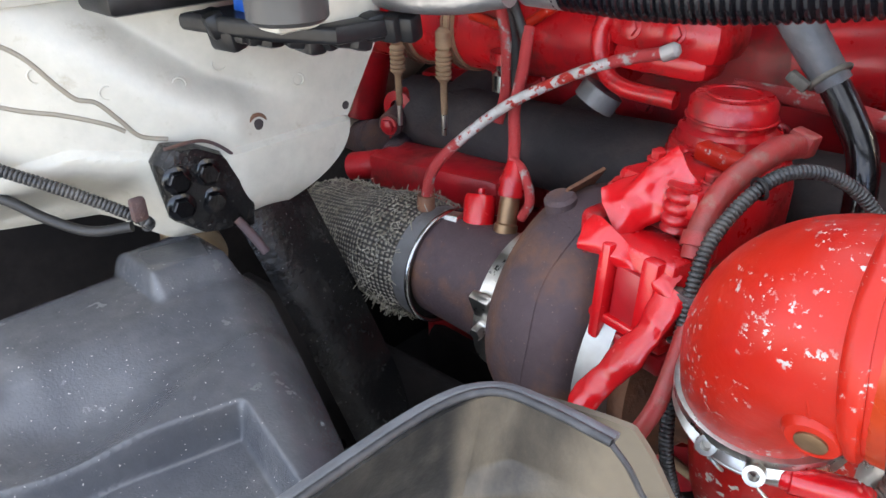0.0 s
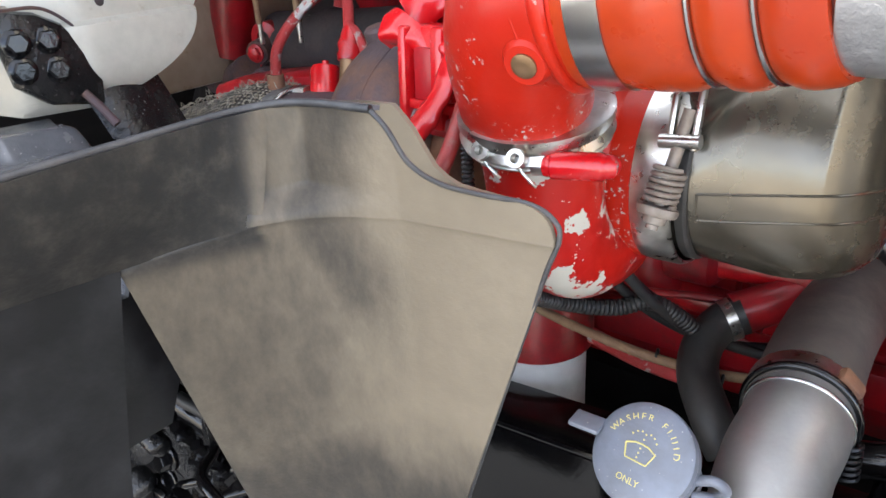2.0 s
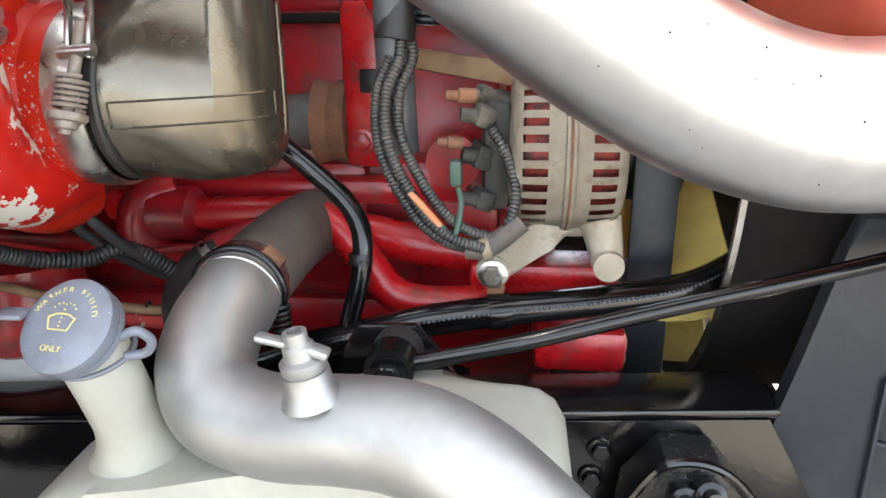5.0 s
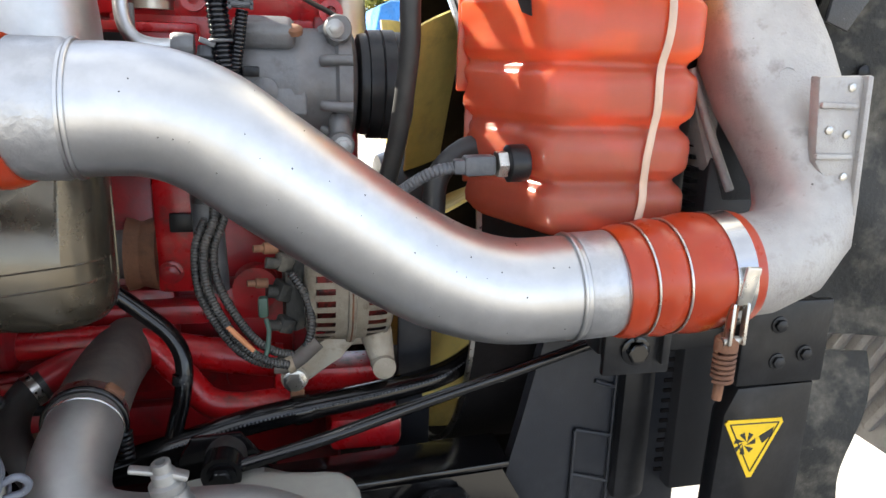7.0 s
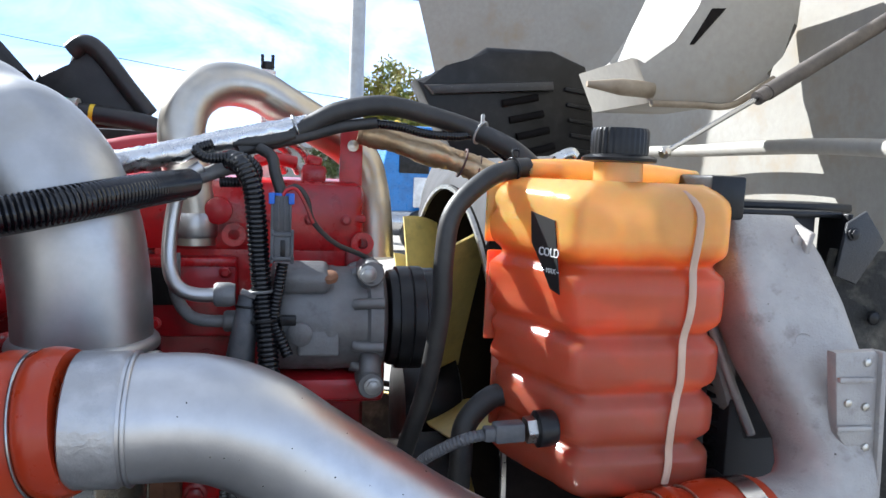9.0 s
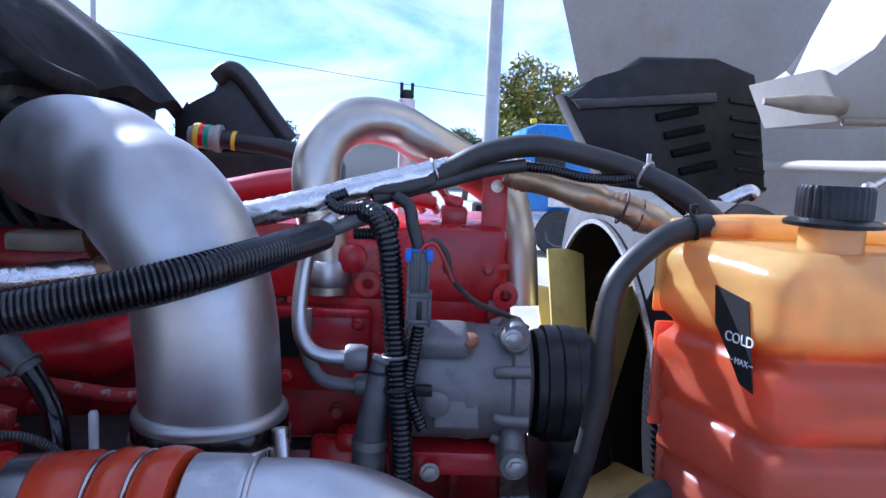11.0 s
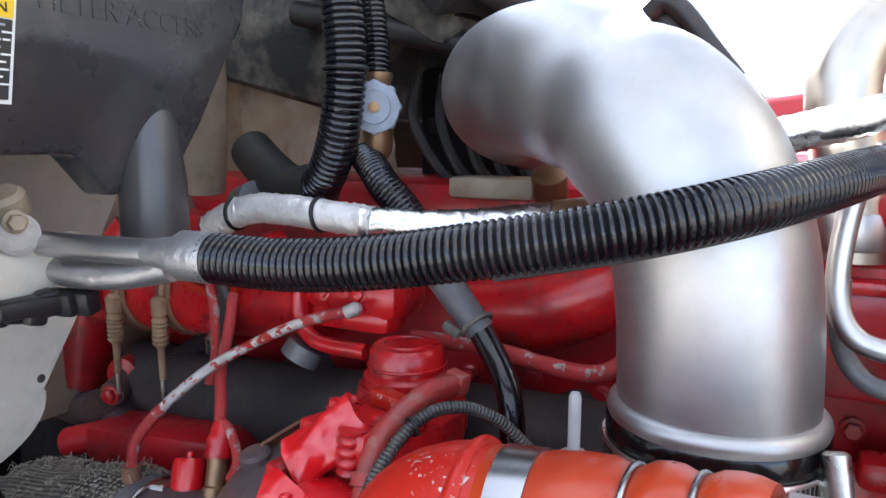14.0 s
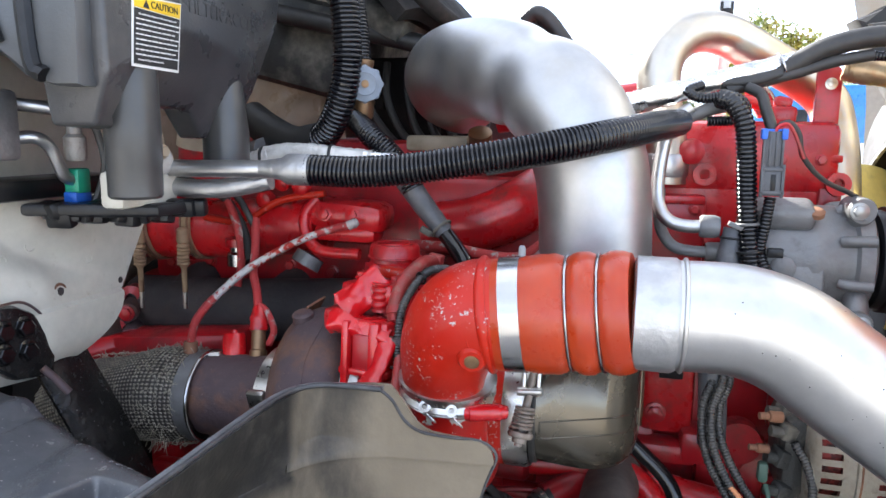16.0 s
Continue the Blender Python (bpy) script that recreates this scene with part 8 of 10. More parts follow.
def make_brackets():
    t = thing("radiator_support", "black painted steel support plates bolted under the cooler", "support", (0.8, 0.11, 0.95))
    b = box((0.905, 0.102, 1.072), (0.116, 0.010, 0.104), 0.003)
    box((0.855, 0.115, 1.072), (0.010, 0.03, 0.104), 0.002, bm=b)
    part("bolt_plate", b, BLACK, t)
    for x, z in ((0.892, 1.096), (0.932, 1.058), (0.896, 1.050)):
        part("bolt", bolt((x, 0.097, z), (x, 0.0, z), 0.0075, 0.007), BLACK, t)
    c = box((0.722, 0.112, 1.072), (0.082, 0.010, 0.062), 0.003)
    box((0.752, 0.106, 1.08), (0.010, 0.016, 0.05), 0.002, bm=c)
    part("tab", c, BLACK, t)
    part("tab_bolt", bolt((0.717, 0.106, 1.072), (0.717, 0.0, 1.072), 0.0125, 0.012), BLACK_GLOSS, t)
    part("crossbar", box((0.83, 0.14, 1.085), (0.30, 0.04, 0.05), 0.006), BLACK, t)
    part("cheek", box((0.80, 0.155, 1.15), (0.03, 0.05, 0.10), 0.006), BLACK, t)
    top = thing("cooler_bracket", "black folded steel bracket over the cooler tank", "bracket", (0.9, 0.22, 1.5))
    k = box((0.905, 0.225, 1.508), (0.15, 0.05, 0.008), 0.002)
    box((0.982, 0.215, 1.475), (0.008, 0.05, 0.07), 0.002, bm=k)
    box((0.79, 0.20, 1.525), (0.045, 0.08, 0.05), 0.004, bm=k)
    part("fold", k, BLACK, top)
    q = slab([(0.955, 1.435), (0.985, 1.425), (1.02, 1.478), (0.99, 1.515), (0.965, 1.50)], 0.006, at_y(0.18), 0.002)
    part("wing", q, PLASTIC, top, "grey-black plastic wing")
    part("wing_bolt", bolt((0.972, 0.172, 1.487), (0.972, 0.1, 1.487), 0.006, 0.004), BLACK, top)
    s = thing("air_shroud", "black ribbed plastic air shroud below the charge pipe", "shroud", (0.7, 0.16, 0.9))
    part("panel", slab([(0.875, 0.54), (0.875, 1.06), (0.668, 1.06), (0.660, 1.03), (0.649, 0.98), (0.636, 0.92), (0.622, 0.862), (0.612, 0.80), (0.605, 0.70), (0.605, 0.54)], 0.02, at_y(0.253), 0.006), SHROUD, s, "dusty blue-black panel with a curved edge")
    for x, z0, z1 in ((0.712, 0.70, 0.905), (0.765, 0.70, 1.0)):
        part("rib", box((x, 0.230, (z0 + z1) / 2), (0.005, 0.008, z1 - z0), 0.002), SHROUD, s)
    for x0, x1, z0, z1 in ((0.712, 0.79, 0.905, 0.885), (0.712, 0.79, 0.838, 0.815), (0.735, 0.79, 0.975, 0.955)):
        part("rib", tube([(x0, 0.230, z0), ((x0 + x1) / 2, 0.230, (z0 + z1) / 2), (x1, 0.230, z1)], 0.0035, 8), SHROUD, s)
    part("fold", box((0.790, 0.222, 0.93), (0.05, 0.03, 0.26), 0.018), BLACK, s)
    w = slab([(0.825, 0.55), (0.835, 0.985), (0.850, 1.02), (0.955, 1.022), (0.962, 0.55)], 0.03, at_y(0.125), 0.010)
    part("cover", w, BLACK, s)
    tri = thing("warning_sticker", "yellow triangular fan warning sticker with black border", "sticker", (0.88, 0.09, 0.95))
    part("backing", slab([(0.838, 0.975), (0.842, 0.979), (0.914, 0.977), (0.917, 0.972), (0.884, 0.900), (0.878, 0.900)], 0.0014, at_y(0.0953), 0.0), LABEL_YELLOW, tri)
    bd = bmesh.new()
    for a, b in (((0.845, 0.9735), (0.911, 0.972)), ((0.911, 0.972), (0.881, 0.908)), ((0.881, 0.908), (0.845, 0.9735))):
        sweep([Vector((a[0], 0.0937, a[1])), Vector((b[0], 0.0937, b[1]))], 0.0009, 5, bd)
    part("border", bd, LABEL_BLACK, tri)
    fan = bmesh.new()
    for k in range(7):
        a = radians(51 * k + 10)
        slab([(0.868 + 0.003 * math.cos(a - 1), 0.947 + 0.003 * math.sin(a - 1)), (0.868 + 0.015 * math.cos(a - 0.25), 0.947 + 0.015 * math.sin(a - 0.25)), (0.868 + 0.015 * math.cos(a + 0.25), 0.947 + 0.015 * math.sin(a + 0.25))], 0.0006, at_y(0.0942), 0.0, fan)
    slab([(0.886, 0.955), (0.905, 0.966), (0.903, 0.955), (0.892, 0.945)], 0.0006, at_y(0.0942), 0.0, fan)
    part("pictogram", fan, LABEL_BLACK, tri)
    fl = thing("splash_flap", "mud-dusted black rubber splash flap beside the cooler", "splash flap", (1.05, 0.2, 1.1))

    def flap(u, v):
        z = 1.035 + 0.43 * v
        x = 0.99 + 0.13 * u + 0.015 * math.sin(v * 7) * u + 0.02 * math.sin(4 * v + 1)
        return Vector((x, 0.20 + 0.012 * math.sin(9 * v + 3 * u) - 0.03 * u, z))

    part("rubber", sheet(flap, 10, 24, 0.006), MUD_RUBBER, fl)

    def lower_flap(u, v):
        z = 0.66 + 0.345 * v
        return Vector((1.035 + 0.085 * u + 0.012 * math.sin(v * 9), 0.215 + 0.01 * math.sin(7 * v) - 0.02 * u, z))

    part("lower_rubber", sheet(lower_flap, 8, 14, 0.006), MUD_RUBBER, fl)
    for z in (1.08, 1.38):
        part("push_clip", lathe([(0.009, 0), (0.008, 0.003), (0.003, 0.005)], axis((1.03, 0.19, z), (1.03, 0.1, z)), 16), BLACK, fl)
    return t


make_brackets()


def make_grille():
    t = thing("grille_screen", "sunlit ribbed metal screen beyond the splash flap", "screen", (1.3, 0.4, 0.95))
    part("backing", box((1.42, 0.45, 0.95), (0.02, 0.9, 0.5), 0.004), CAST, t)
    for k in range(22):
        part("rib", box((1.405, 0.02 + 0.042 * k, 0.95), (0.014, 0.016, 0.50), 0.005, (28, 0, 0)), CAST, t)


make_grille()


def make_spring_hanger():
    t = thing("axle_bump_stop", "glossy black axle bracket with bolts below the frame rail", "bracket", (0.52, 0.14, 0.78))
    b = slab([(0.455, 0.70), (0.47, 0.83), (0.50, 0.868), (0.545, 0.868), (0.60, 0.80), (0.60, 0.70)], 0.05, at_y(0.19), 0.010)
    part("casting", b, BLACK_TAR, t)
    for x, z in ((0.515, 0.835), (0.535, 0.842), (0.50, 0.80)):
        part("stud", lathe([(0.013, 0), (0.013, 0.02), (0.008, 0.021), (0.008, 0.035)], axis((x, 0.14, z), (x, 0.05, z + 0.03)), 12), BLACK_GLOSS, t)
    part("rim", tube([(0.47, 0.135, 0.83), (0.50, 0.135, 0.868), (0.55, 0.135, 0.862), (0.60, 0.135, 0.80)], 0.004, 8), BLACK_GLOSS, t)


make_spring_hanger()


def make_steering_gear():
    t = thing("steering_gear", "tar-black steering gear with a hose below the cab", "steering gear", (-0.85, 0.18, 0.35))
    part("casting", lathe([(0.03, -0.16), (0.07, -0.15), (0.085, -0.10), (0.085, 0.04), (0.065, 0.07), (0.065, 0.13), (0.03, 0.15)], pose(-0.86, 0.19, 0.50, 20, 12, 0), 28), BLACK_TAR, t)
    part("boss", lathe([(0.02, 0), (0.045, 0.004), (0.045, 0.05), (0.03, 0.06)], axis((-0.84, 0.12, 0.58), (-0.80, 0.0, 0.62)), 20), BLACK_TAR, t)
    for dy, dz in ((-0.02, 0.03), (0.02, -0.03), (0.03, 0.03)):
        part("bolt", bolt((-0.805, 0.14 + dy, 0.53 + dz), (-0.70, 0.08 + dy, 0.55 + dz), 0.012, 0.012), BLACK_TAR, t)
    part("hose", tube([(-0.83, 0.10, 0.62), (-0.76, 0.08, 0.63), (-0.70, 0.09, 0.58), (-0.66, 0.12, 0.50), (-0.62, 0.16, 0.46)], 0.013, 14), BLACK_GLOSS, t)
    part("arm", tube([(-0.86, 0.14, 0.44), (-0.78, 0.12, 0.36), (-0.60, 0.12, 0.33), (-0.45, 0.14, 0.33)], 0.024, 16), BLACK_TAR, t)
    part("pedestal", box((-0.88, 0.20, 0.20), (0.12, 0.10, 0.40), 0.015), BLACK_TAR, t)


make_steering_gear()


# ---- cab side: filter housing, white panel, liner, splash panel ----
def make_filter_box():
    t = thing("air_filter_housing", "black plastic cabin air filter housing with caution label", "filter housing", (-0.42, 0.08, 1.43))
    # front moulding: flat above, its lower faces lean back between the legs
    rim = [(-0.085, 1.80, 0), (-0.078, 1.547, 0), (-0.070, 1.500, 0.024), (-0.008, 1.497, 0.028), (0.018, 1.522, 0.038), (0.098, 1.522, 0.038), (0.128, 1.487, 0.040), (0.165, 1.490, 0.040), (0.190, 1.498, 0.034), (0.208, 1.546, 0.016), (0.25, 1.64, 0), (0.285, 1.80, 0)]
    bm = bmesh.new()
    fr = [bm.verts.new((-0.330 - d, y, z)) for y, z, d in rim]
    bk = [bm.verts.new((-0.405, y, z)) for y, z, d in rim]
    p, q, r, s = [bm.verts.new((-0.330, y, z)) for y, z in ((0.044, 1.602), (0.122, 1.594), (0.142, 1.586), (0.172, 1.580))]
    for f in ((fr[0], fr[1], p, q, r, s, fr[10], fr[11]), (fr[1], fr[2], fr[3], fr[4], p), (fr[4], fr[5], q, p), (fr[5], fr[6], r, q), (fr[6], fr[7], s, r), (fr[7], fr[8], fr[9], s), (fr[9], fr[10], s)):
        bm.faces.new(f)
    n = len(rim)
    for k in range(n):
        bm.faces.new((fr[k], fr[(k + 1) % n], bk[(k + 1) % n], bk[k]))
    bm.faces.new(bk)
    bmesh.ops.recalc_face_normals(bm, faces=bm.faces[:])
    bmesh.ops.bevel(bm, geom=[e for e in bm.edges if e.calc_face_angle(0) > 0.25], offset=0.005, segments=3, profile=0.5, affect="EDGES")
    part("body", bm, FILTER, t, sharp=50)
    part("rear_body", slab([(-0.082, 1.80), (-0.080, 1.60), (-0.06, 1.578), (0.16, 1.578), (0.24, 1.66), (0.28, 1.80)], 0.17, Matrix.Translation((-0.570, 0, 0)) @ FACE_X, 0.010), FILTER, t)

    part("leg", lathe([(0.024, 1.428), (0.0268, 1.431), (0.0268, 1.462), (0.0275, 1.464), (0.0275, 1.50), (0.0265, 1.556), (0.024, 1.60)], pose(-0.355, -0.017, 0), 40), LEG, t)
    part("leg", lathe([(0.026, 1.448), (0.0285, 1.451), (0.0285, 1.495), (0.0225, 1.550), (0.014, 1.60)], pose(-0.3605, 0.1635, 0), 36), LEG, t)
    c = slab([(-0.60, 1.80), (-0.60, 1.62), (-0.440, 1.585), (-0.405, 1.545), (-0.372, 1.536), (-0.345, 1.536), (-0.338, 1.80)], 0.03, at_y(-0.068), 0.006)
    part("side_door", c, DOOR, t, "grey side door")
    part("door_seal", tube([(-0.42, -0.10, 1.80), (-0.40, -0.10, 1.66), (-0.392, -0.10, 1.56), (-0.378, -0.10, 1.545)], 0.008, 8), BLACK, t)
    part("door_rib", tube([(-0.50, -0.10, 1.78), (-0.455, -0.10, 1.66), (-0.425, -0.10, 1.575)], 0.0045, 8), BLACK, t)
    lab = part("label", slab([(-0.050, 1.5495), (0.029, 1.5485), (0.040, 1.6275), (-0.044, 1.6235)], 0.0012, at_x(-0.3296), 0.0), LABEL_WHITE, t, "black and yellow caution label")
    part("label_head", slab([(-0.0425, 1.6115), (0.0355, 1.610), (0.038, 1.626), (-0.0425, 1.6215)], 0.0006, at_x(-0.3284), 0.0), LABEL_YELLOW, lab, "yellow heading")
    part("label_field", slab([(-0.048, 1.5525), (0.0265, 1.5515), (0.0350, 1.609), (-0.0428, 1.6105)], 0.0006, at_x(-0.3284), 0.0), LABEL_BLACK, lab, "black field")
    face = Matrix(((0, 0, 1, 0), (1, 0, 0, 0), (0, 1, 0, 0), (0, 0, 0, 1)))
    part("hazard_mark", slab([(-0.029, 1.6125), (-0.018, 1.6122), (-0.0232, 1.6215)], 0.0004, at_x(-0.3280), 0.0), LABEL_BLACK, lab)
    words("CAUTION", Matrix.Translation((-0.3276, 0.008, 1.617)) @ face, 0.0105, LABEL_BLACK, lab)
    bars = bmesh.new()
    rng = random.Random(5)
    for k in range(1, 9):
        y = -0.0405 - 0.0005 * k
        z = 1.605 - 0.0053 * k
        end = y + rng.choice((0.072, 0.070, 0.066, 0.045, 0.071))
        while y < end:
            w = rng.uniform(0.004, 0.011)
            box((-0.3277, y + w / 2, z), (0.0003, w, 0.0014), 0.0, bm=bars)
            y += w + 0.0014
    part("text_bar", bars, LABEL_WHITE, lab)
    words("Air conditioning refrigerant R-134a under high pressure", Matrix.Translation((-0.3276, -0.004, 1.605)) @ face, 0.0029, LABEL_WHITE, lab, depth=0.0002)
    words("Contains UV Dye for leak detection", Matrix.Translation((-0.3276, -0.020, 1.5572)) @ face, 0.0029, LABEL_WHITE, lab, depth=0.0002)
    words("FILTER ACCESS", Matrix.Translation((-0.3305, 0.125, 1.6275)) @ face @ Matrix.Rotation(radians(-1), 4, "Z"), 0.0225, PLASTIC, t, depth=0.0012)
    words("AIR", Matrix.Translation((-0.3305, 0.185, 1.672)) @ face, 0.030, PLASTIC, t, depth=0.0012)
    lab.matrix_basis = Matrix.Translation((0, -0.006, 1.6275)) @ Matrix.Diagonal((1, 0.90, 0.90, 1)) @ Matrix.Translation((0, 0.006, -1.6275)) @ lab.matrix_basis
    b = thing("blower_base", "black plastic duct base under the filter housing", "duct", (-0.45, 0.0, 1.41))
    part("tray", slab([(-0.50, -0.020), (-0.41, 0.004), (-0.362, 0.026), (-0.352, 0.088), (-0.50, 0.090)], 0.014, Matrix.Translation((0, 0, 1.403)), 0.004), BLACK, b)
    part("shelf", box((-0.535, 0.035, 1.430), (0.06, 0.21, 0.024), 0.006), BLACK, b)
    rng = random.Random(2)
    for i in range(14):
        u = i / 13
        part("lug", box((-0.475 + 0.12 * u, -0.004 + 0.086 * u ** 1.2, 1.404 + rng.uniform(-0.005, 0.006)), (0.03, 0.016, 0.02), 0.004, (rng.uniform(-20, 20), 0, rng.uniform(-20, 20))), BLACK, b)
    part("pale_block", box((-0.390, 0.035, 1.434), (0.030, 0.095, 0.040), 0.006), WHITE, b, "pale moulded block")
    part("line_flange", lathe([(0.006, -0.004), (0.014, -0.004), (0.0165, 0.0), (0.016, 0.005), (0.010, 0.007)], axis((-0.376, 0.050, 1.464), (-0.28, 0.03, 1.463)), 28), CAST, b, "round line flange")
    part("flange_bolt", bolt((-0.370, 0.046, 1.474), (-0.28, 0.02, 1.473), 0.0065, 0.009), BEIGE, b, "tan flange bolt")
    v = thing("expansion_valve", "aluminium expansion valve block with a bent tube", "valve", (-0.47, -0.06, 1.45))
    part("block", box((-0.500, -0.075, 1.515), (0.05, 0.04, 0.085), 0.004), CAST, v)
    part("plate", box((-0.468, -0.07, 1.50), (0.012, 0.045, 0.07), 0.006), ALU_ROUGH, v)
    part("tube", tube([(-0.485, -0.036, 1.487), (-0.472, -0.022, 1.488), (-0.468, -0.008, 1.479), (-0.467, 0.002, 1.460), (-0.467, 0.010, 1.446), (-0.466, 0.020, 1.441)], 0.0068, 18), ALU, v)
    part("tube", tube([(-0.485, -0.030, 1.522), (-0.462, -0.012, 1.519), (-0.440, 0.010, 1.512)], 0.0068, 18), ALU, v)
    s = thing("pressure_switch", "pressure switch with green and blue plugs", "switch", (-0.37, -0.09, 1.42))
    part("body", lathe([(0.010, 1.462), (0.012, 1.465), (0.012, 1.488), (0.008, 1.492), (0.008, 1.512)], pose(-0.466, 0.027, 0), 18), CAST, s)
    part("plug", box((-0.466, 0.027, 1.440), (0.020, 0.020, 0.028), 0.003), GREEN, s, "green plug")
    part("lock", box((-0.466, 0.026, 1.421), (0.018, 0.024, 0.014), 0.002), BLUE, s, "blue plug lock")
    part("wire", tube([(-0.44, 0.03, 1.50), (-0.435, 0.035, 1.46), (-0.445, 0.03, 1.42), (-0.455, 0.02, 1.402)], 0.004, 8), RUBBER, s)


make_filter_box()


def make_white_panel():
    t = thing("truck_cab_corner", "dirty white pressed-steel cab cowl side with rusty bolt holes", "body side", (-0.55, 0.0, 1.22))

    def right(z):
        return 0.155 + 0.055 * max(0.0, min(1.0, (z - 1.285) / 0.085)) if z > 1.285 else 0.155 - 0.10 * (max(0.0, (1.285 - z)) / 0.075) ** 2.2

    def soft(a):
        a = max(0.0, min(1.0, a))
        return a * a * (3 - 2 * a)

    def skin(u, v):
        z = 1.205 + 0.235 * v
        y = right(max(z, 1.212)) - 0.62 * (1 - u) ** 1.15
        x = -0.527
        if y < 0.03:
            x -= 0.55 * (0.03 - y) ** 1.15
        # pressed valley under the top edge, running down to the rear
        x -= 0.024 * math.exp(-((y + 0.03 + 1.15 * (z - 1.40)) / 0.040) ** 2) * soft((z - 1.30) / 0.05)
        x -= 0.034 * math.exp(-(((y - 0.10) / 0.055) ** 2 + ((z - 1.415) / 0.035) ** 2))
        # lap seam: a raised skirt below a line that falls towards the rear
        line = 1.286 + 0.20 * max(0.0, 0.0 - y) * (1 if y > -0.10 else 0) - (0.20 * max(0.0, -0.10 - y) if y < -0.10 else 0.0) + (0.02 if y < -0.10 else 0.0)
        x += 0.006 * soft((line - z) / 0.006)
        if y < -0.03:
            x -= 0.095 * soft((line - 0.006 - z) / 0.075) * soft((-0.03 - y) / 0.03)
        if z < 1.286:
            x -= 0.02 * ((1.286 - z) / 0.075) ** 4
        if u > 0.985:
            x -= 0.004
        return Vector((x, y, z))

    part("skin", sheet(skin, 110, 90, 0.006), WHITE, t)
    for y, z in ((0.049, 1.303), (0.152, 1.298)):
        b = ring((-0.5235, y, z), (-0.4, y, z), 0.0095, 0.0020, 20)
        part("weld_nut", b, RUST, t, "rusty weld nut")
        part("bolt_hole", lathe([(0.006, -0.004), (0.006, 0.002), (0.003, 0.003)], axis((-0.5235, y, z), (-0.4, y, z)), 12), IRON_DARK, t)
    for y, z in ((-0.009, 1.350), (-0.066, 1.352), (0.10, 1.335), (-0.11, 1.372), (0.03, 1.36)):
        u = 1 - ((right(z) - y) / 0.62) ** (1 / 1.15)
        p = skin(u, (z - 1.205) / 0.235)
        part("spot_weld", ring((p.x + 0.0060, y, z), (p.x + 0.1, y - 0.02, z), 0.0058, 0.0009, 18), WHITE, t)
    for pts in ([(-0.16, 1.415), (-0.12, 1.392), (-0.098, 1.362), (-0.088, 1.350), (-0.075, 1.345), (-0.062, 1.328), (-0.05, 1.312), (-0.03, 1.306)], [(-0.17, 1.365), (-0.13, 1.347), (-0.10, 1.338), (-0.072, 1.326), (-0.06, 1.318)]):
        line = []
        for y, z in pts:
            u = 1 - ((right(z) - y) / 0.62) ** (1 / 1.15)
            p = skin(max(0, u), (z - 1.205) / 0.235)
            line.append((p.x + 0.0065, y, z))
        part("wire", tube(line, 0.0021, 8), WIRE_TAN, t, "painted-over wire")
    seam = []
    for k in range(24):
        y = -0.015 + 0.168 * k / 23
        u = 1 - ((right(1.2875) - y) / 0.62) ** (1 / 1.15)
        p = skin(max(0.0, min(1.0, u)), (1.2875 - 1.205) / 0.235)
        seam.append((p.x + 0.0058, y, 1.2872))
    part("lap_seam", tube(seam, 0.0008, 6, 2), IRON, t, "dark lap seam")
    part("upper_skin", slab([(-0.40, 1.425), (0.272, 1.425), (0.285, 1.45), (0.312, 1.50), (0.325, 1.60), (-0.40, 1.60)], 0.006, at_x(-0.580), 0.002), WHITE, t)
    r = thing("cab_underside", "rear body panel behind the cowl, its shade put into the colour", "body panel", (-0.9, 0.0, 1.1))
    # Near-black panel and floor pan: the shade under the cab is their colour.
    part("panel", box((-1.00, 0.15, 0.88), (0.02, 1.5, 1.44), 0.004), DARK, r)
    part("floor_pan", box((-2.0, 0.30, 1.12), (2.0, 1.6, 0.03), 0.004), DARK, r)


make_white_panel()


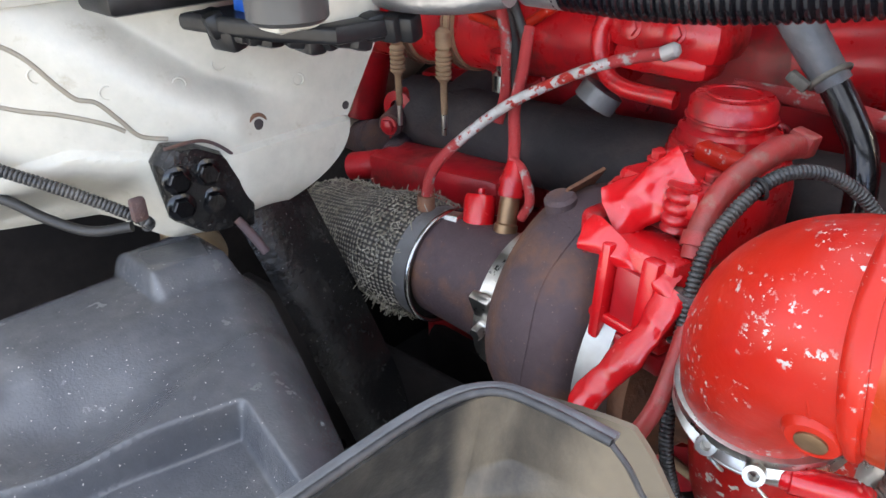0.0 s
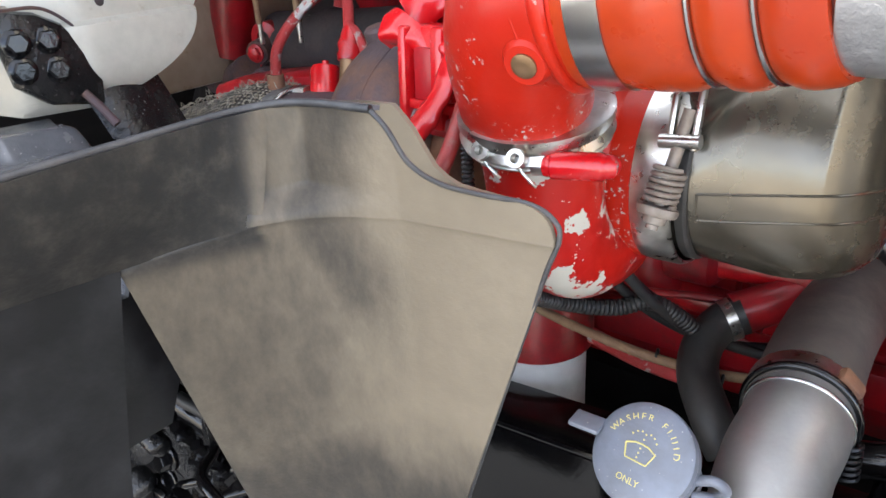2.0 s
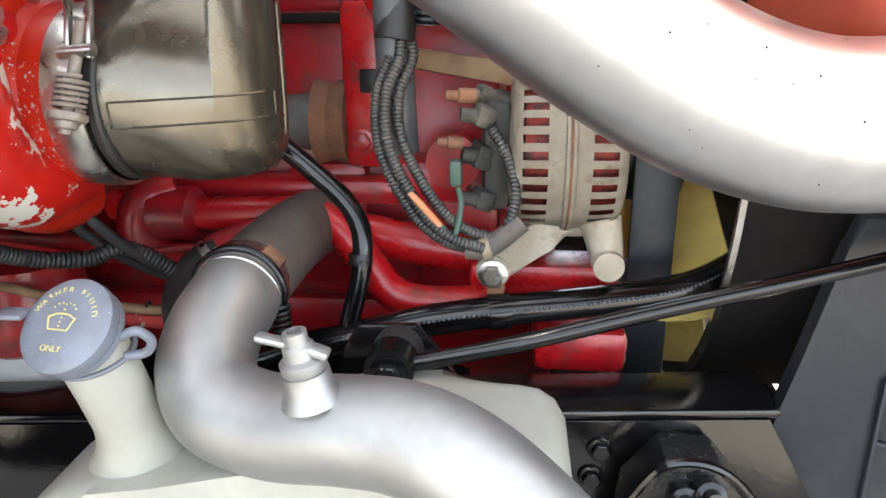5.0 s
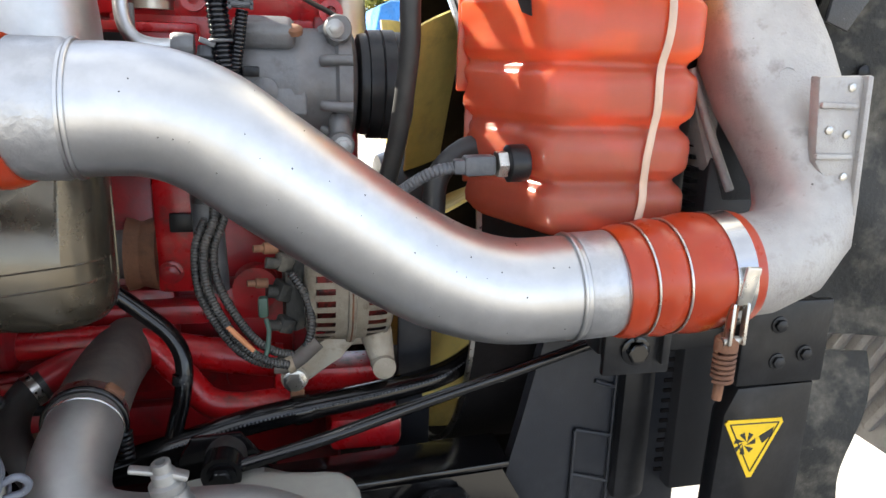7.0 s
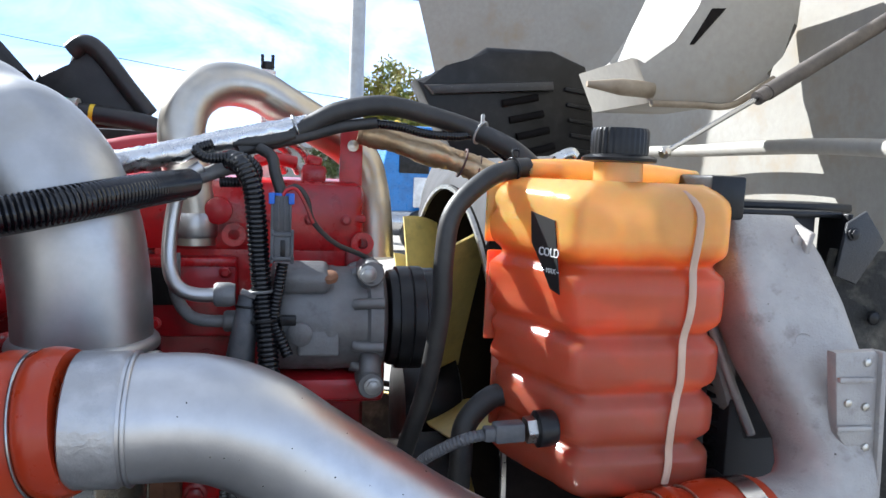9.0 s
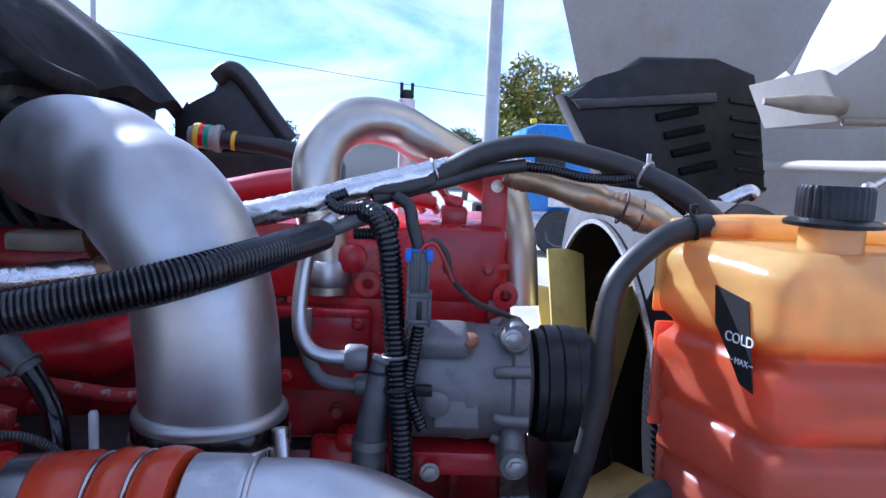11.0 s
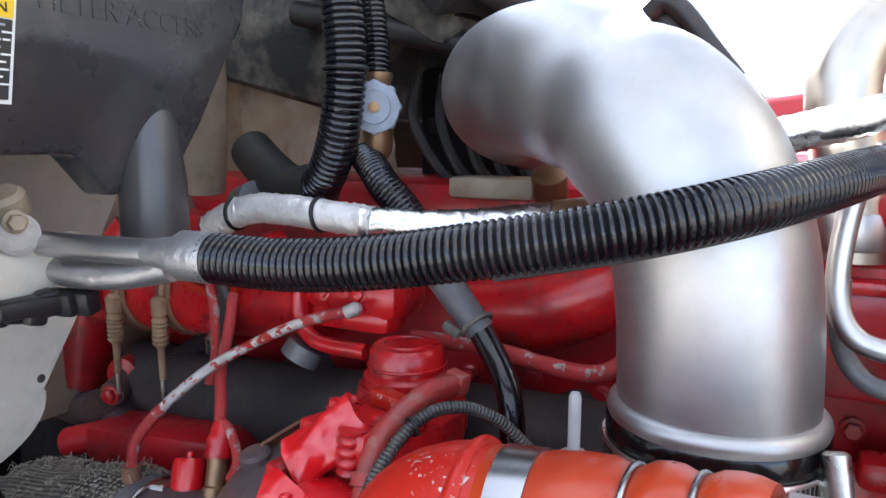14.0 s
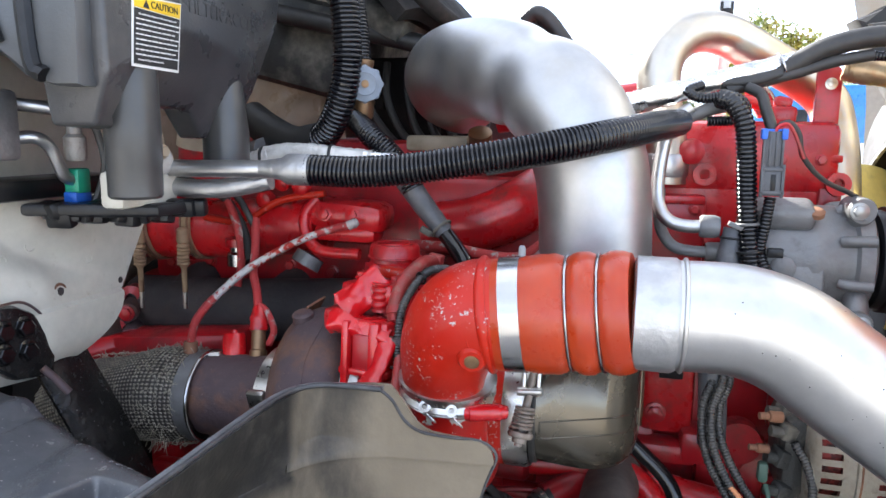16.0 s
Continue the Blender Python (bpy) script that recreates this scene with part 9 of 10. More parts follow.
def make_mount():
    t = thing("cab_mount", "tar-black cab mount bracket with four bolts and leg", "bracket", (-0.56, 0.0, 1.2))
    o = [(-0.053, 1.292), (-0.040, 1.306), (-0.015, 1.301), (0.008, 1.288), (0.026, 1.262), (0.034, 1.228), (0.030, 1.205), (-0.020, 1.215), (-0.046, 1.236)]
    part("plate", slab(o, 0.030, at_x(-0.548), 0.009), BLACK_TAR, t)
    for y, z in ((-0.012, 1.276), (-0.040, 1.277), (-0.010, 1.248), (-0.041, 1.252)):
        part("bolt", bolt((-0.520, y, z), (-0.45, y - 0.015, z + 0.006), 0.0095, 0.013), BLACK_GLOSS, t)

    def leg(u, v):
        a = Vector((-0.538, 0.012, 1.228)).lerp(Vector((-0.440, 0.078, 0.90)), v)
        b = Vector((-0.545, 0.105, 1.222)).lerp(Vector((-0.435, 0.165, 0.90)), v)
        p = a.lerp(b, u) + Vector((0.03, -0.02, 0)) * math.sin(math.pi * u) * 0.45
        return p + Vector((0.03, 0.0, 0)) * math.sin(math.pi * v) * 0.3

    part("leg", sheet(leg, 14, 24, 0.012), BLACK_TAR, t)
    part("rust_lip", tube([(-0.521, -0.045, 1.306), (-0.521, -0.010, 1.304), (-0.521, 0.014, 1.287), (-0.521, 0.028, 1.265)], 0.0016, 8), IRON, t)
    part("rust_strut", tube([(-0.516, 0.008, 1.222), (-0.505, 0.014, 1.208), (-0.492, 0.020, 1.190)], 0.0045, 10), IRON, t)
    c = thing("cable_conduit", "ribbed grey conduit clipped beneath the cab panel", "conduit", (-0.53, -0.1, 1.25))
    part("conduit", ribbed([(-0.62, -0.187, 1.323), (-0.585, -0.154, 1.303), (-0.556, -0.118, 1.281), (-0.536, -0.092, 1.263), (-0.52, -0.074, 1.249), (-0.53, -0.07, 1.24)], 0.0056, 0.0036, 0.0011, 16), CABLE_GREY, c)
    part("tube", tube([(-0.63, -0.195, 1.29), (-0.6, -0.158, 1.275), (-0.58, -0.134, 1.254), (-0.555, -0.11, 1.241), (-0.53, -0.083, 1.244)], 0.0046, 12), RUBBER, c)
    part("clip", box((-0.520, -0.078, 1.262), (0.010, 0.014, 0.022), 0.004), IRON, c)
    k = thing("ribbed_boot", "tan dusty ribbed rubber boot beneath the cab", "boot", (-0.72, 0.05, 1.11))
    part("boot", ribbed([(-0.78, 0.07, 1.09), (-0.72, 0.05, 1.112), (-0.66, 0.03, 1.12)], 0.032, 0.012, 0.004, 22), FOIL_TAN, k)


make_mount()


def make_liner():
    t = thing("wheel_arch_liner", "dusty black moulded plastic wheel arch liner", "liner", (-0.45, -0.1, 1.1))

    def soft(a):
        a = max(0.0, min(1.0, a))
        return a * a * (3 - 2 * a)

    def top(u, v):
        # u: from the far end towards the camera, v: from the yard side to the engine side
        x = -0.632 + 0.380 * u
        y0 = -0.235 - 0.125 * u
        y1 = 0.020 - 0.090 * max(0.0, (u - 0.30) / 0.70) + 0.010 * math.sin(math.pi * u)
        y = y0 + (y1 - y0) * v
        z = 1.156 + 0.010 * u
        # far hump with its raised pad, a shallow saddle, then the near deck
        z += 0.016 * soft((-0.43 - x) / 0.07) * soft((y + 0.245) / 0.05)
        z += 0.021 * soft((x + 0.625) / 0.02) * soft((-0.500 - x) / 0.03) * soft((y + 0.088) / 0.012) * soft((0.005 - y) / 0.012)
        z += 0.003 * math.sin(9 * y + 5 * x)
        z -= 0.022 * math.exp(-(((x + 0.43) / 0.05) ** 2 + ((y + 0.20) / 0.06) ** 2))
        z += 0.005 * math.exp(-((x + 0.40 + 0.3 * (y + 0.1)) / 0.02) ** 2)
        # L-shaped recess
        z -= 0.032 * soft((x + 0.362 - 0.25 * (y + 0.107)) / 0.011) * soft((-0.098 - y - 0.20 * (x + 0.34)) / 0.011)
        # rounded shoulders
        e = max(0, 0.10 - v) / 0.10
        z -= 0.055 * e ** 2
        e = max(0, v - 0.82) / 0.18
        z -= 0.045 * e ** 2.2
        e = max(0, 0.16 - u) / 0.16
        z -= 0.045 * e ** 2.2
        return Vector((x, y, z))

    bm = sheet(top, 220, 170, 0.006)
    part("top_moulding", bm, LINER, t, sharp=60)

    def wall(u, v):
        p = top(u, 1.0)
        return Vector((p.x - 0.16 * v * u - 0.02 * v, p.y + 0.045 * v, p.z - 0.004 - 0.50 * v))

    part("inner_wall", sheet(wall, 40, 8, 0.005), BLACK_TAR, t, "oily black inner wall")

    def outer(u, v):
        p = top(0.0, u)
        return Vector((p.x - 0.02 * v, p.y, p.z - 0.012 - 0.30 * v))

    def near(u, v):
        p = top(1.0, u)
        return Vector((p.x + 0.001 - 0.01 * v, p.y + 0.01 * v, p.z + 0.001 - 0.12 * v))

    # Far blacker than the top moulding: the wall's shade is in its colour.
    part("near_wall", sheet(near, 20, 6, 0.005), BLACK, t, "near wall, its shade put in as black")
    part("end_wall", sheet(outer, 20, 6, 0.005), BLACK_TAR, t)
    part("pad_inset", box((-0.548, -0.046, 1.1945), (0.036, 0.056, 0.004), 0.0018, (0, 3, -14)), PLASTIC_EDGE, t, "paler raised pad")
    part("bolt", bolt((-0.50, -0.235, 1.165), (-0.50, -0.235, 1.3), 0.009, 0.010), STEEL, t)
    part("bolt_tip", lathe([(0.004, 0.01), (0.004, 0.028)], axis((-0.50, -0.235, 1.165), (-0.50, -0.235, 1.3)), 10), BRASS, t)


make_liner()


def make_splash_panel():
    t = thing("wheel_splash_shield", "dust-caked black plastic splash shield with a folded top edge", "splash shield", (-0.1, -0.03, 0.9))
    # flat of the shield: its rear edge rolls towards the yard, a soft fold carries the wing
    tops = [(-0.196, 1.177), (-0.188, 1.179), (-0.180, 1.181), (-0.171, 1.184), (-0.163, 1.188), (-0.161, 1.205), (-0.160, 1.222), (-0.159, 1.240), (-0.157, 1.257)]
    tops += [(-0.150, 1.2575), (-0.142, 1.258), (-0.135, 1.259), (-0.122, 1.2595), (-0.110, 1.260), (-0.094, 1.260), (-0.078, 1.259), (-0.072, 1.253), (-0.066, 1.246), (-0.059, 1.235), (-0.052, 1.224), (-0.044, 1.218), (-0.036, 1.2145), (-0.022, 1.2125), (-0.008, 1.211), (0.002, 1.2095), (0.010, 1.208), (0.016, 1.2045), (0.020, 1.200), (0.0225, 1.194), (0.0235, 1.188)]

    def depth(x, z):
        zz = min(z, 1.178)
        k = (1.178 - zz) / 0.478
        xl, yl = -0.196 - 0.085 * k, -0.152 + 0.134 * k
        flat = -0.020 + 0.010 * max(0.0, (x + 0.08) / 0.10) * (1 - k) if x > -0.08 else -0.020 - 0.022 * (1 - k) * max(0.0, min(1.0, (-0.08 - x) / 0.08))
        return flat + (yl - flat) * math.exp(-(max(0.0, x - xl) / (0.034 + 0.03 * k)) ** 1.35)

    rims = [q for q in tops if q[0] >= -0.1575]

    def height(x):
        for (xa, za), (xb, zb) in zip(rims, rims[1:]):
            if xa <= x <= xb:
                return za + (zb - za) * (x - xa) / (xb - xa)
        return rims[0][1] if x < rims[0][0] else rims[-1][1]

    def lower(u, v):
        z = 0.70 + 0.486 * v
        k = max(0.0, (1.178 - z) / 0.478)
        xl, xr = -0.196 - 0.085 * k + (0.033 * (z - 1.178) / 0.008 if z > 1.178 else 0), -0.133 + 0.1565 * v
        x = xl + (xr - xl) * u
        return Vector((x, depth(x, z), z))

    def pocket(x):
        """Above the ledge the shield is set back and turns into the wing with a tight fold."""
        flat = -0.020 + 0.010 * max(0.0, (x + 0.08) / 0.10) if x > -0.08 else -0.020 - 0.022 * min(1.0, (-0.08 - x) / 0.08)
        return flat - 0.026 * max(0.0, min(1.0, (-0.140 - x) / 0.021)) ** 2.2

    def upper(u, v):
        x = -0.161 + 0.184 * u
        z = 1.186 + (height(x) - 1.186) * v
        k = max(0.0, min(1.0, (z - 1.187) / 0.020))
        k = k * k * (3 - 2 * k)
        return Vector((x, depth(x, z) * (1 - k) + pocket(x) * k, z))

    part("plate", sheet(lower, 70, 60, 0.004), SPLASH, t, sharp=80)
    part("upper_plate", sheet(upper, 110, 30, 0.004), SPLASH, t, sharp=80)

    def wing(u, v):
        ridge = curve([(-0.156, pocket(-0.156) + 0.001, 1.2565), (-0.1635, -0.085, 1.2568), (-0.168, -0.15, 1.2565), (-0.167, -0.25, 1.257), (-0.165, -0.36, 1.262)], 8)
        seam = curve([(-0.156, depth(-0.156, 1.186) + 0.001, 1.186), (-0.171, -0.094, 1.184), (-0.195, -0.152, 1.180), (-0.197, -0.25, 1.187), (-0.199, -0.36, 1.188)], 8)
        q = u * (len(ridge) - 1)
        i = min(int(q), len(ridge) - 2)
        a, b = seam[i].lerp(seam[i + 1], q - i), ridge[i].lerp(ridge[i + 1], q - i)
        p = a.lerp(b, v)
        p.x += 0.006 * math.sin(math.pi * v) * min(1, u * 2)
        return p

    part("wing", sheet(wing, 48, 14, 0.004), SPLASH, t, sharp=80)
    def back(u, v):
        a = Vector((-0.196, -0.150, 1.181)).lerp(Vector((-0.201, -0.36, 1.188)), u)
        return a + Vector((-0.002 - 0.030 * v - 0.008 * math.sin(3.1 * v), 0.010 * v - 0.060 * v * (1 - u), -0.34 * v))

    # The return's black also carries the shade below the wing.
    part("inner_return", sheet(back, 16, 16, 0.004), BLACK, t, "inner return, black to stand for its shade")
    edge = [(-0.165, -0.34, 1.262), (-0.167, -0.25, 1.2575), (-0.168, -0.15, 1.257), (-0.164, -0.08, 1.258), (-0.150, -0.050, 1.2590), (-0.120, -0.043, 1.2605), (-0.080, -0.040, 1.260)]
    part("rolled_edge", tube(edge, 0.0026, 12), SCUFFED, t, "scuffed grey rolled edge")
    way = curve(edge, 8)

    def lip(u, v):
        i = min(int(u * (len(way) - 1)), len(way) - 2)
        p = way[i].lerp(way[i + 1], u * (len(way) - 1) - i)
        d = way[i + 1] - way[i]
        n = Vector((-d.y, d.x, 0)).normalized()
        return p + n * 0.009 * v + Vector((0, 0, 0.0012 * math.sin(3.14 * v)))

    part("lip", sheet(lip, 48, 5, 0.003), LIP, t, "flat lip, its highlight put in as grey")
    e2 = [(-0.080, -0.040, 1.259), (-0.069, -0.040, 1.250), (-0.058, -0.036, 1.230), (-0.044, -0.027, 1.217), (-0.02, -0.02, 1.212), (0.006, -0.013, 1.209), (0.020, -0.010, 1.202), (0.025, -0.010, 1.190), (0.014, -0.010, 1.16), (-0.021, -0.0125, 1.05), (-0.059, -0.015, 0.93), (-0.133, -0.020, 0.70)]
    part("trimmed_edge", tube(e2, 0.0016, 8), SCUFFED, t)
    fw = thing("inner_fender", "near-black inner fender wall behind the steering linkage", "fender", (-0.4, 0.12, 0.75))
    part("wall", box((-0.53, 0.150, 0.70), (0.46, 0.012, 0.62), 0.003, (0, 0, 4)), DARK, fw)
    g = thing("steering_linkage", "greasy black linkage and bolts below the liner", "linkage", (-0.42, 0.0, 0.8))
    rng = random.Random(6)
    for k in range(44):
        c = Vector((-0.40 + rng.uniform(-0.13, 0.11), -0.01 + rng.uniform(-0.07, 0.10), 0.85 + rng.uniform(-0.14, 0.09)))
        d = Vector((rng.uniform(-1, 1), rng.uniform(-0.6, 0.3), rng.uniform(-0.7, 0.7))).normalized()
        if k % 4 == 0:
            part("casting", box(c, (rng.uniform(0.03, 0.06), rng.uniform(0.02, 0.04), rng.uniform(0.02, 0.04)), 0.010, (rng.uniform(0, 40), rng.uniform(0, 40), 0), seg=3), BLACK_TAR, g)
        elif k % 4 == 1:
            part("nut", bolt(c, c + Vector((0.0, -0.1, 0.02)), rng.uniform(0.008, 0.014), rng.uniform(0.012, 0.022)), BLACK_GLOSS, g)
        elif k % 4 == 2:
            part("joint", lathe([(0.009, -0.014), (0.015, -0.010), (0.017, 0.0), (0.015, 0.010), (0.008, 0.014), (0.007, 0.03)], axis(c, c + d), 16), BLACK_GLOSS, g)
        else:
            part("line", tube([c - d * 0.07, c - d * 0.02 + Vector((0, -0.015, 0.01)), c + d * 0.03, c + d * 0.07 + Vector((0, 0.01, -0.02))], 0.0055, 10), BLACK_GLOSS, g)
    for k in range(7):
        x = -0.46 + 0.03 * k
        part("stud", lathe([(0.010, 0), (0.010, 0.012), (0.006, 0.013), (0.006, 0.03)], axis((x, -0.04, 0.90 - 0.012 * k), (x + 0.02, -0.09, 0.98)), 6), BLACK_GLOSS, g)
    part("arm", tube([(-0.50, -0.02, 0.90), (-0.42, 0.0, 0.86), (-0.34, 0.02, 0.80), (-0.22, 0.05, 0.74)], 0.016, 14), BLACK_GLOSS, g)
    part("line", tube([(-0.34, -0.03, 0.90), (-0.30, 0.0, 0.86), (-0.26, 0.02, 0.80)], 0.006, 10), RUBBER, g)
    part("line", tube([(-0.40, -0.04, 0.93), (-0.36, -0.02, 0.90), (-0.34, 0.0, 0.86), (-0.30, 0.03, 0.85)], 0.007, 10), RUBBER, g)


make_splash_panel()


# ---- cab front, cowl ----
def make_cowl():
    t = thing("cab_cowl", "dark weathered cab cowl above the engine with worn edge", "cowl", (-0.5, 0.8, 1.6))

    def lid(u, v):
        y = 0.42 + 0.62 * u
        edge = curve([(-1.0, 2.12), (-0.62, 2.02), (-0.43, 1.915), (-0.33, 1.845), (-0.24, 1.775), (-0.165, 1.69)], 6)
        q = v * (len(edge) - 1)
        i = min(int(q), len(edge) - 2)
        a = Vector((edge[i][0], edge[i][1], 0)).lerp(Vector((edge[i + 1][0], edge[i + 1][1], 0)), q - i)
        return Vector((a.x - 0.10 * (u - 0.55) ** 2 - 0.05 * max(0, 0.25 - u), y, a.y - 0.04 * (u - 0.5) ** 2 + 0.008 * math.sin(17 * u) * v))

    part("lid", sheet(lid, 30, 30, 0.025), COWL, t, "plastic lid, near black to stand for its unlit side")
    part("underside", box((-0.64, 0.80, 1.70), (0.58, 0.52, 0.16), 0.03, (0, 14, 0)), MUD_RUBBER, t)
    part("lip", box((-0.30, 0.74, 1.695), (0.16, 0.52, 0.05), 0.02, (0, 30, 0)), MUD_RUBBER, t)
    part("edge_pipe", tube([(-0.48, 0.52, 1.70), (-0.32, 0.50, 1.665), (-0.20, 0.52, 1.64), (-0.14, 0.56, 1.625)], 0.016, 12), RUBBER, t)
    part("edge_trim", tube([(-0.46, 0.40, 1.925), (-0.34, 0.40, 1.845), (-0.25, 0.41, 1.775), (-0.185, 0.45, 1.70), (-0.160, 0.56, 1.675)], 0.014, 12), COWL, t, "worn rounded edge")
    w = thing("cab_bulkhead", "pale dusty cab bulkhead behind the heater hoses", "bulkhead", (-0.7, 0.45, 1.4))
    part("panel", box((-0.80, 0.78, 1.45), (0.03, 1.21, 0.62), 0.008), BROWN_PANEL, w)
    part("insulation", tube([(-0.60, 0.40, 1.76), (-0.555, 0.40, 1.68), (-0.545, 0.40, 1.58), (-0.565, 0.41, 1.47)], 0.036, 16), BEIGE, w)

    def cover(u, v):
        p = Vector((-0.74 + 0.34 * u, 0.70 - 0.05 * u, 1.44 + 0.38 * v))
        q = p * 11
        return p + Vector((0, -1, 0)) * (0.030 * abs(noise.noise(q)) + 0.010 * abs(noise.noise(q * 3.1)))

    part("cover", film(cover, 40, 40, 0.003), BROWN_PANEL, w, "crinkled glossy brown cover", sharp=60)
    b = thing("firewall_box", "dark control box with small plugs against the bulkhead", "box", (-0.42, 0.62, 1.5))
    k = box((-0.25, 0.70, 1.54), (0.22, 0.12, 0.19), 0.01)
    rng = random.Random(9)
    for i in range(12):
        box((-0.24 + rng.uniform(-0.1, 0.11), 0.62 + rng.uniform(-0.02, 0.02), 1.52 + rng.uniform(-0.09, 0.09)), (0.02, 0.02, 0.025), 0.003, bm=k)
    part("case", k, DARK, b)
    for i in range(5):
        part("cable", tube([(-0.34 + 0.04 * i, 0.60, 1.62), (-0.33 + 0.04 * i, 0.57, 1.56), (-0.29 + 0.03 * i, 0.56, 1.50), (-0.25 + 0.03 * i, 0.57, 1.46)], 0.007, 8), RUBBER, b)
    p = thing("pale_valve_block", "dusty tan block and brass fitting beside the intake pipe", "fitting", (-0.15, 0.46, 1.48))
    part("block", box((-0.160, 0.455, 1.482), (0.10, 0.05, 0.024), 0.006), BEIGE, p)
    part("fitting", lathe([(0.016, 0), (0.018, 0.004), (0.018, 0.03), (0.012, 0.032)], axis((-0.09, 0.43, 1.475), (-0.085, 0.40, 1.52)), 16), BRASS, p)
    h = thing("rubber_hose", "black rubber hose elbow beside the bulkhead", "hose", (-0.40, 0.36, 1.48))
    part("hose", tube([(-0.46, 0.40, 1.52), (-0.42, 0.38, 1.50), (-0.36, 0.35, 1.48), (-0.31, 0.335, 1.485)], 0.026, 18), RUBBER, h)
    part("fitting", lathe([(0.02, 0), (0.02, 0.04)], axis((-0.44, 0.36, 1.46), (-0.40, 0.34, 1.47)), 16), CAST_GREY, h)
    s = thing("fender_mirror_arm", "dark folded sheet-metal arm on the far fender", "arm", (-0.08, 1.0, 1.65))
    part("arm", slab([(-0.20, 1.66), (-0.175, 1.70), (-0.11, 1.715), (-0.115, 1.745), (-0.095, 1.762), (-0.065, 1.748), (0.03, 1.64), (0.03, 1.60), (-0.20, 1.60)], 0.03, at_y(1.03), 0.008), RUBBER, s)
    part("lip", tube([(-0.115, 1.0, 1.745), (-0.09, 0.995, 1.762), (-0.06, 0.995, 1.745), (-0.01, 0.995, 1.68), (0.03, 0.995, 1.63)], 0.018, 12), RUBBER, s)
    c = thing("far_reservoir", "small printed fluid canister on a dark pipe", "canister", (-0.13, 1.1, 1.6))
    part("can", lathe([(0.016, -0.006), (0.016, 0), (0.022, 0.002), (0.024, 0.006), (0.024, 0.045), (0.027, 0.047), (0.027, 0.056), (0.018, 0.058)], axis((-0.150, 0.96, 1.632), (0.04, 0.96, 1.612)), 28), MILKY, c)
    for k, mt in enumerate((LABEL_YELLOW, RED_PLASTIC, GREEN)):
        part("wrapper", band((-0.138 + 0.010 * k, 0.96, 1.6305 - 0.001 * k), (0.04, 0.96, 1.612), 0.0242, 0.009, 0.0006), mt, c, "printed wrapper")
    part("pipe", tube([(-0.098, 0.96, 1.6265), (-0.06, 0.96, 1.623), (0.0, 0.96, 1.616), (0.045, 0.97, 1.605), (0.07, 0.99, 1.58)], 0.0185, 18), RUBBER, c)
    part("ring_mark", band((-0.068, 0.96, 1.6235), (0.0, 0.96, 1.616), 0.0187, 0.008, 0.0006), LABEL_YELLOW, c, "yellow ring")
    f = thing("far_fender", "dark far fender and hoses across the engine", "fender", (-0.1, 1.1, 1.4))
    part("panel", box((-0.34, 1.15, 1.51), (0.93, 0.10, 0.20), 0.03), RUBBER, f)


make_cowl()


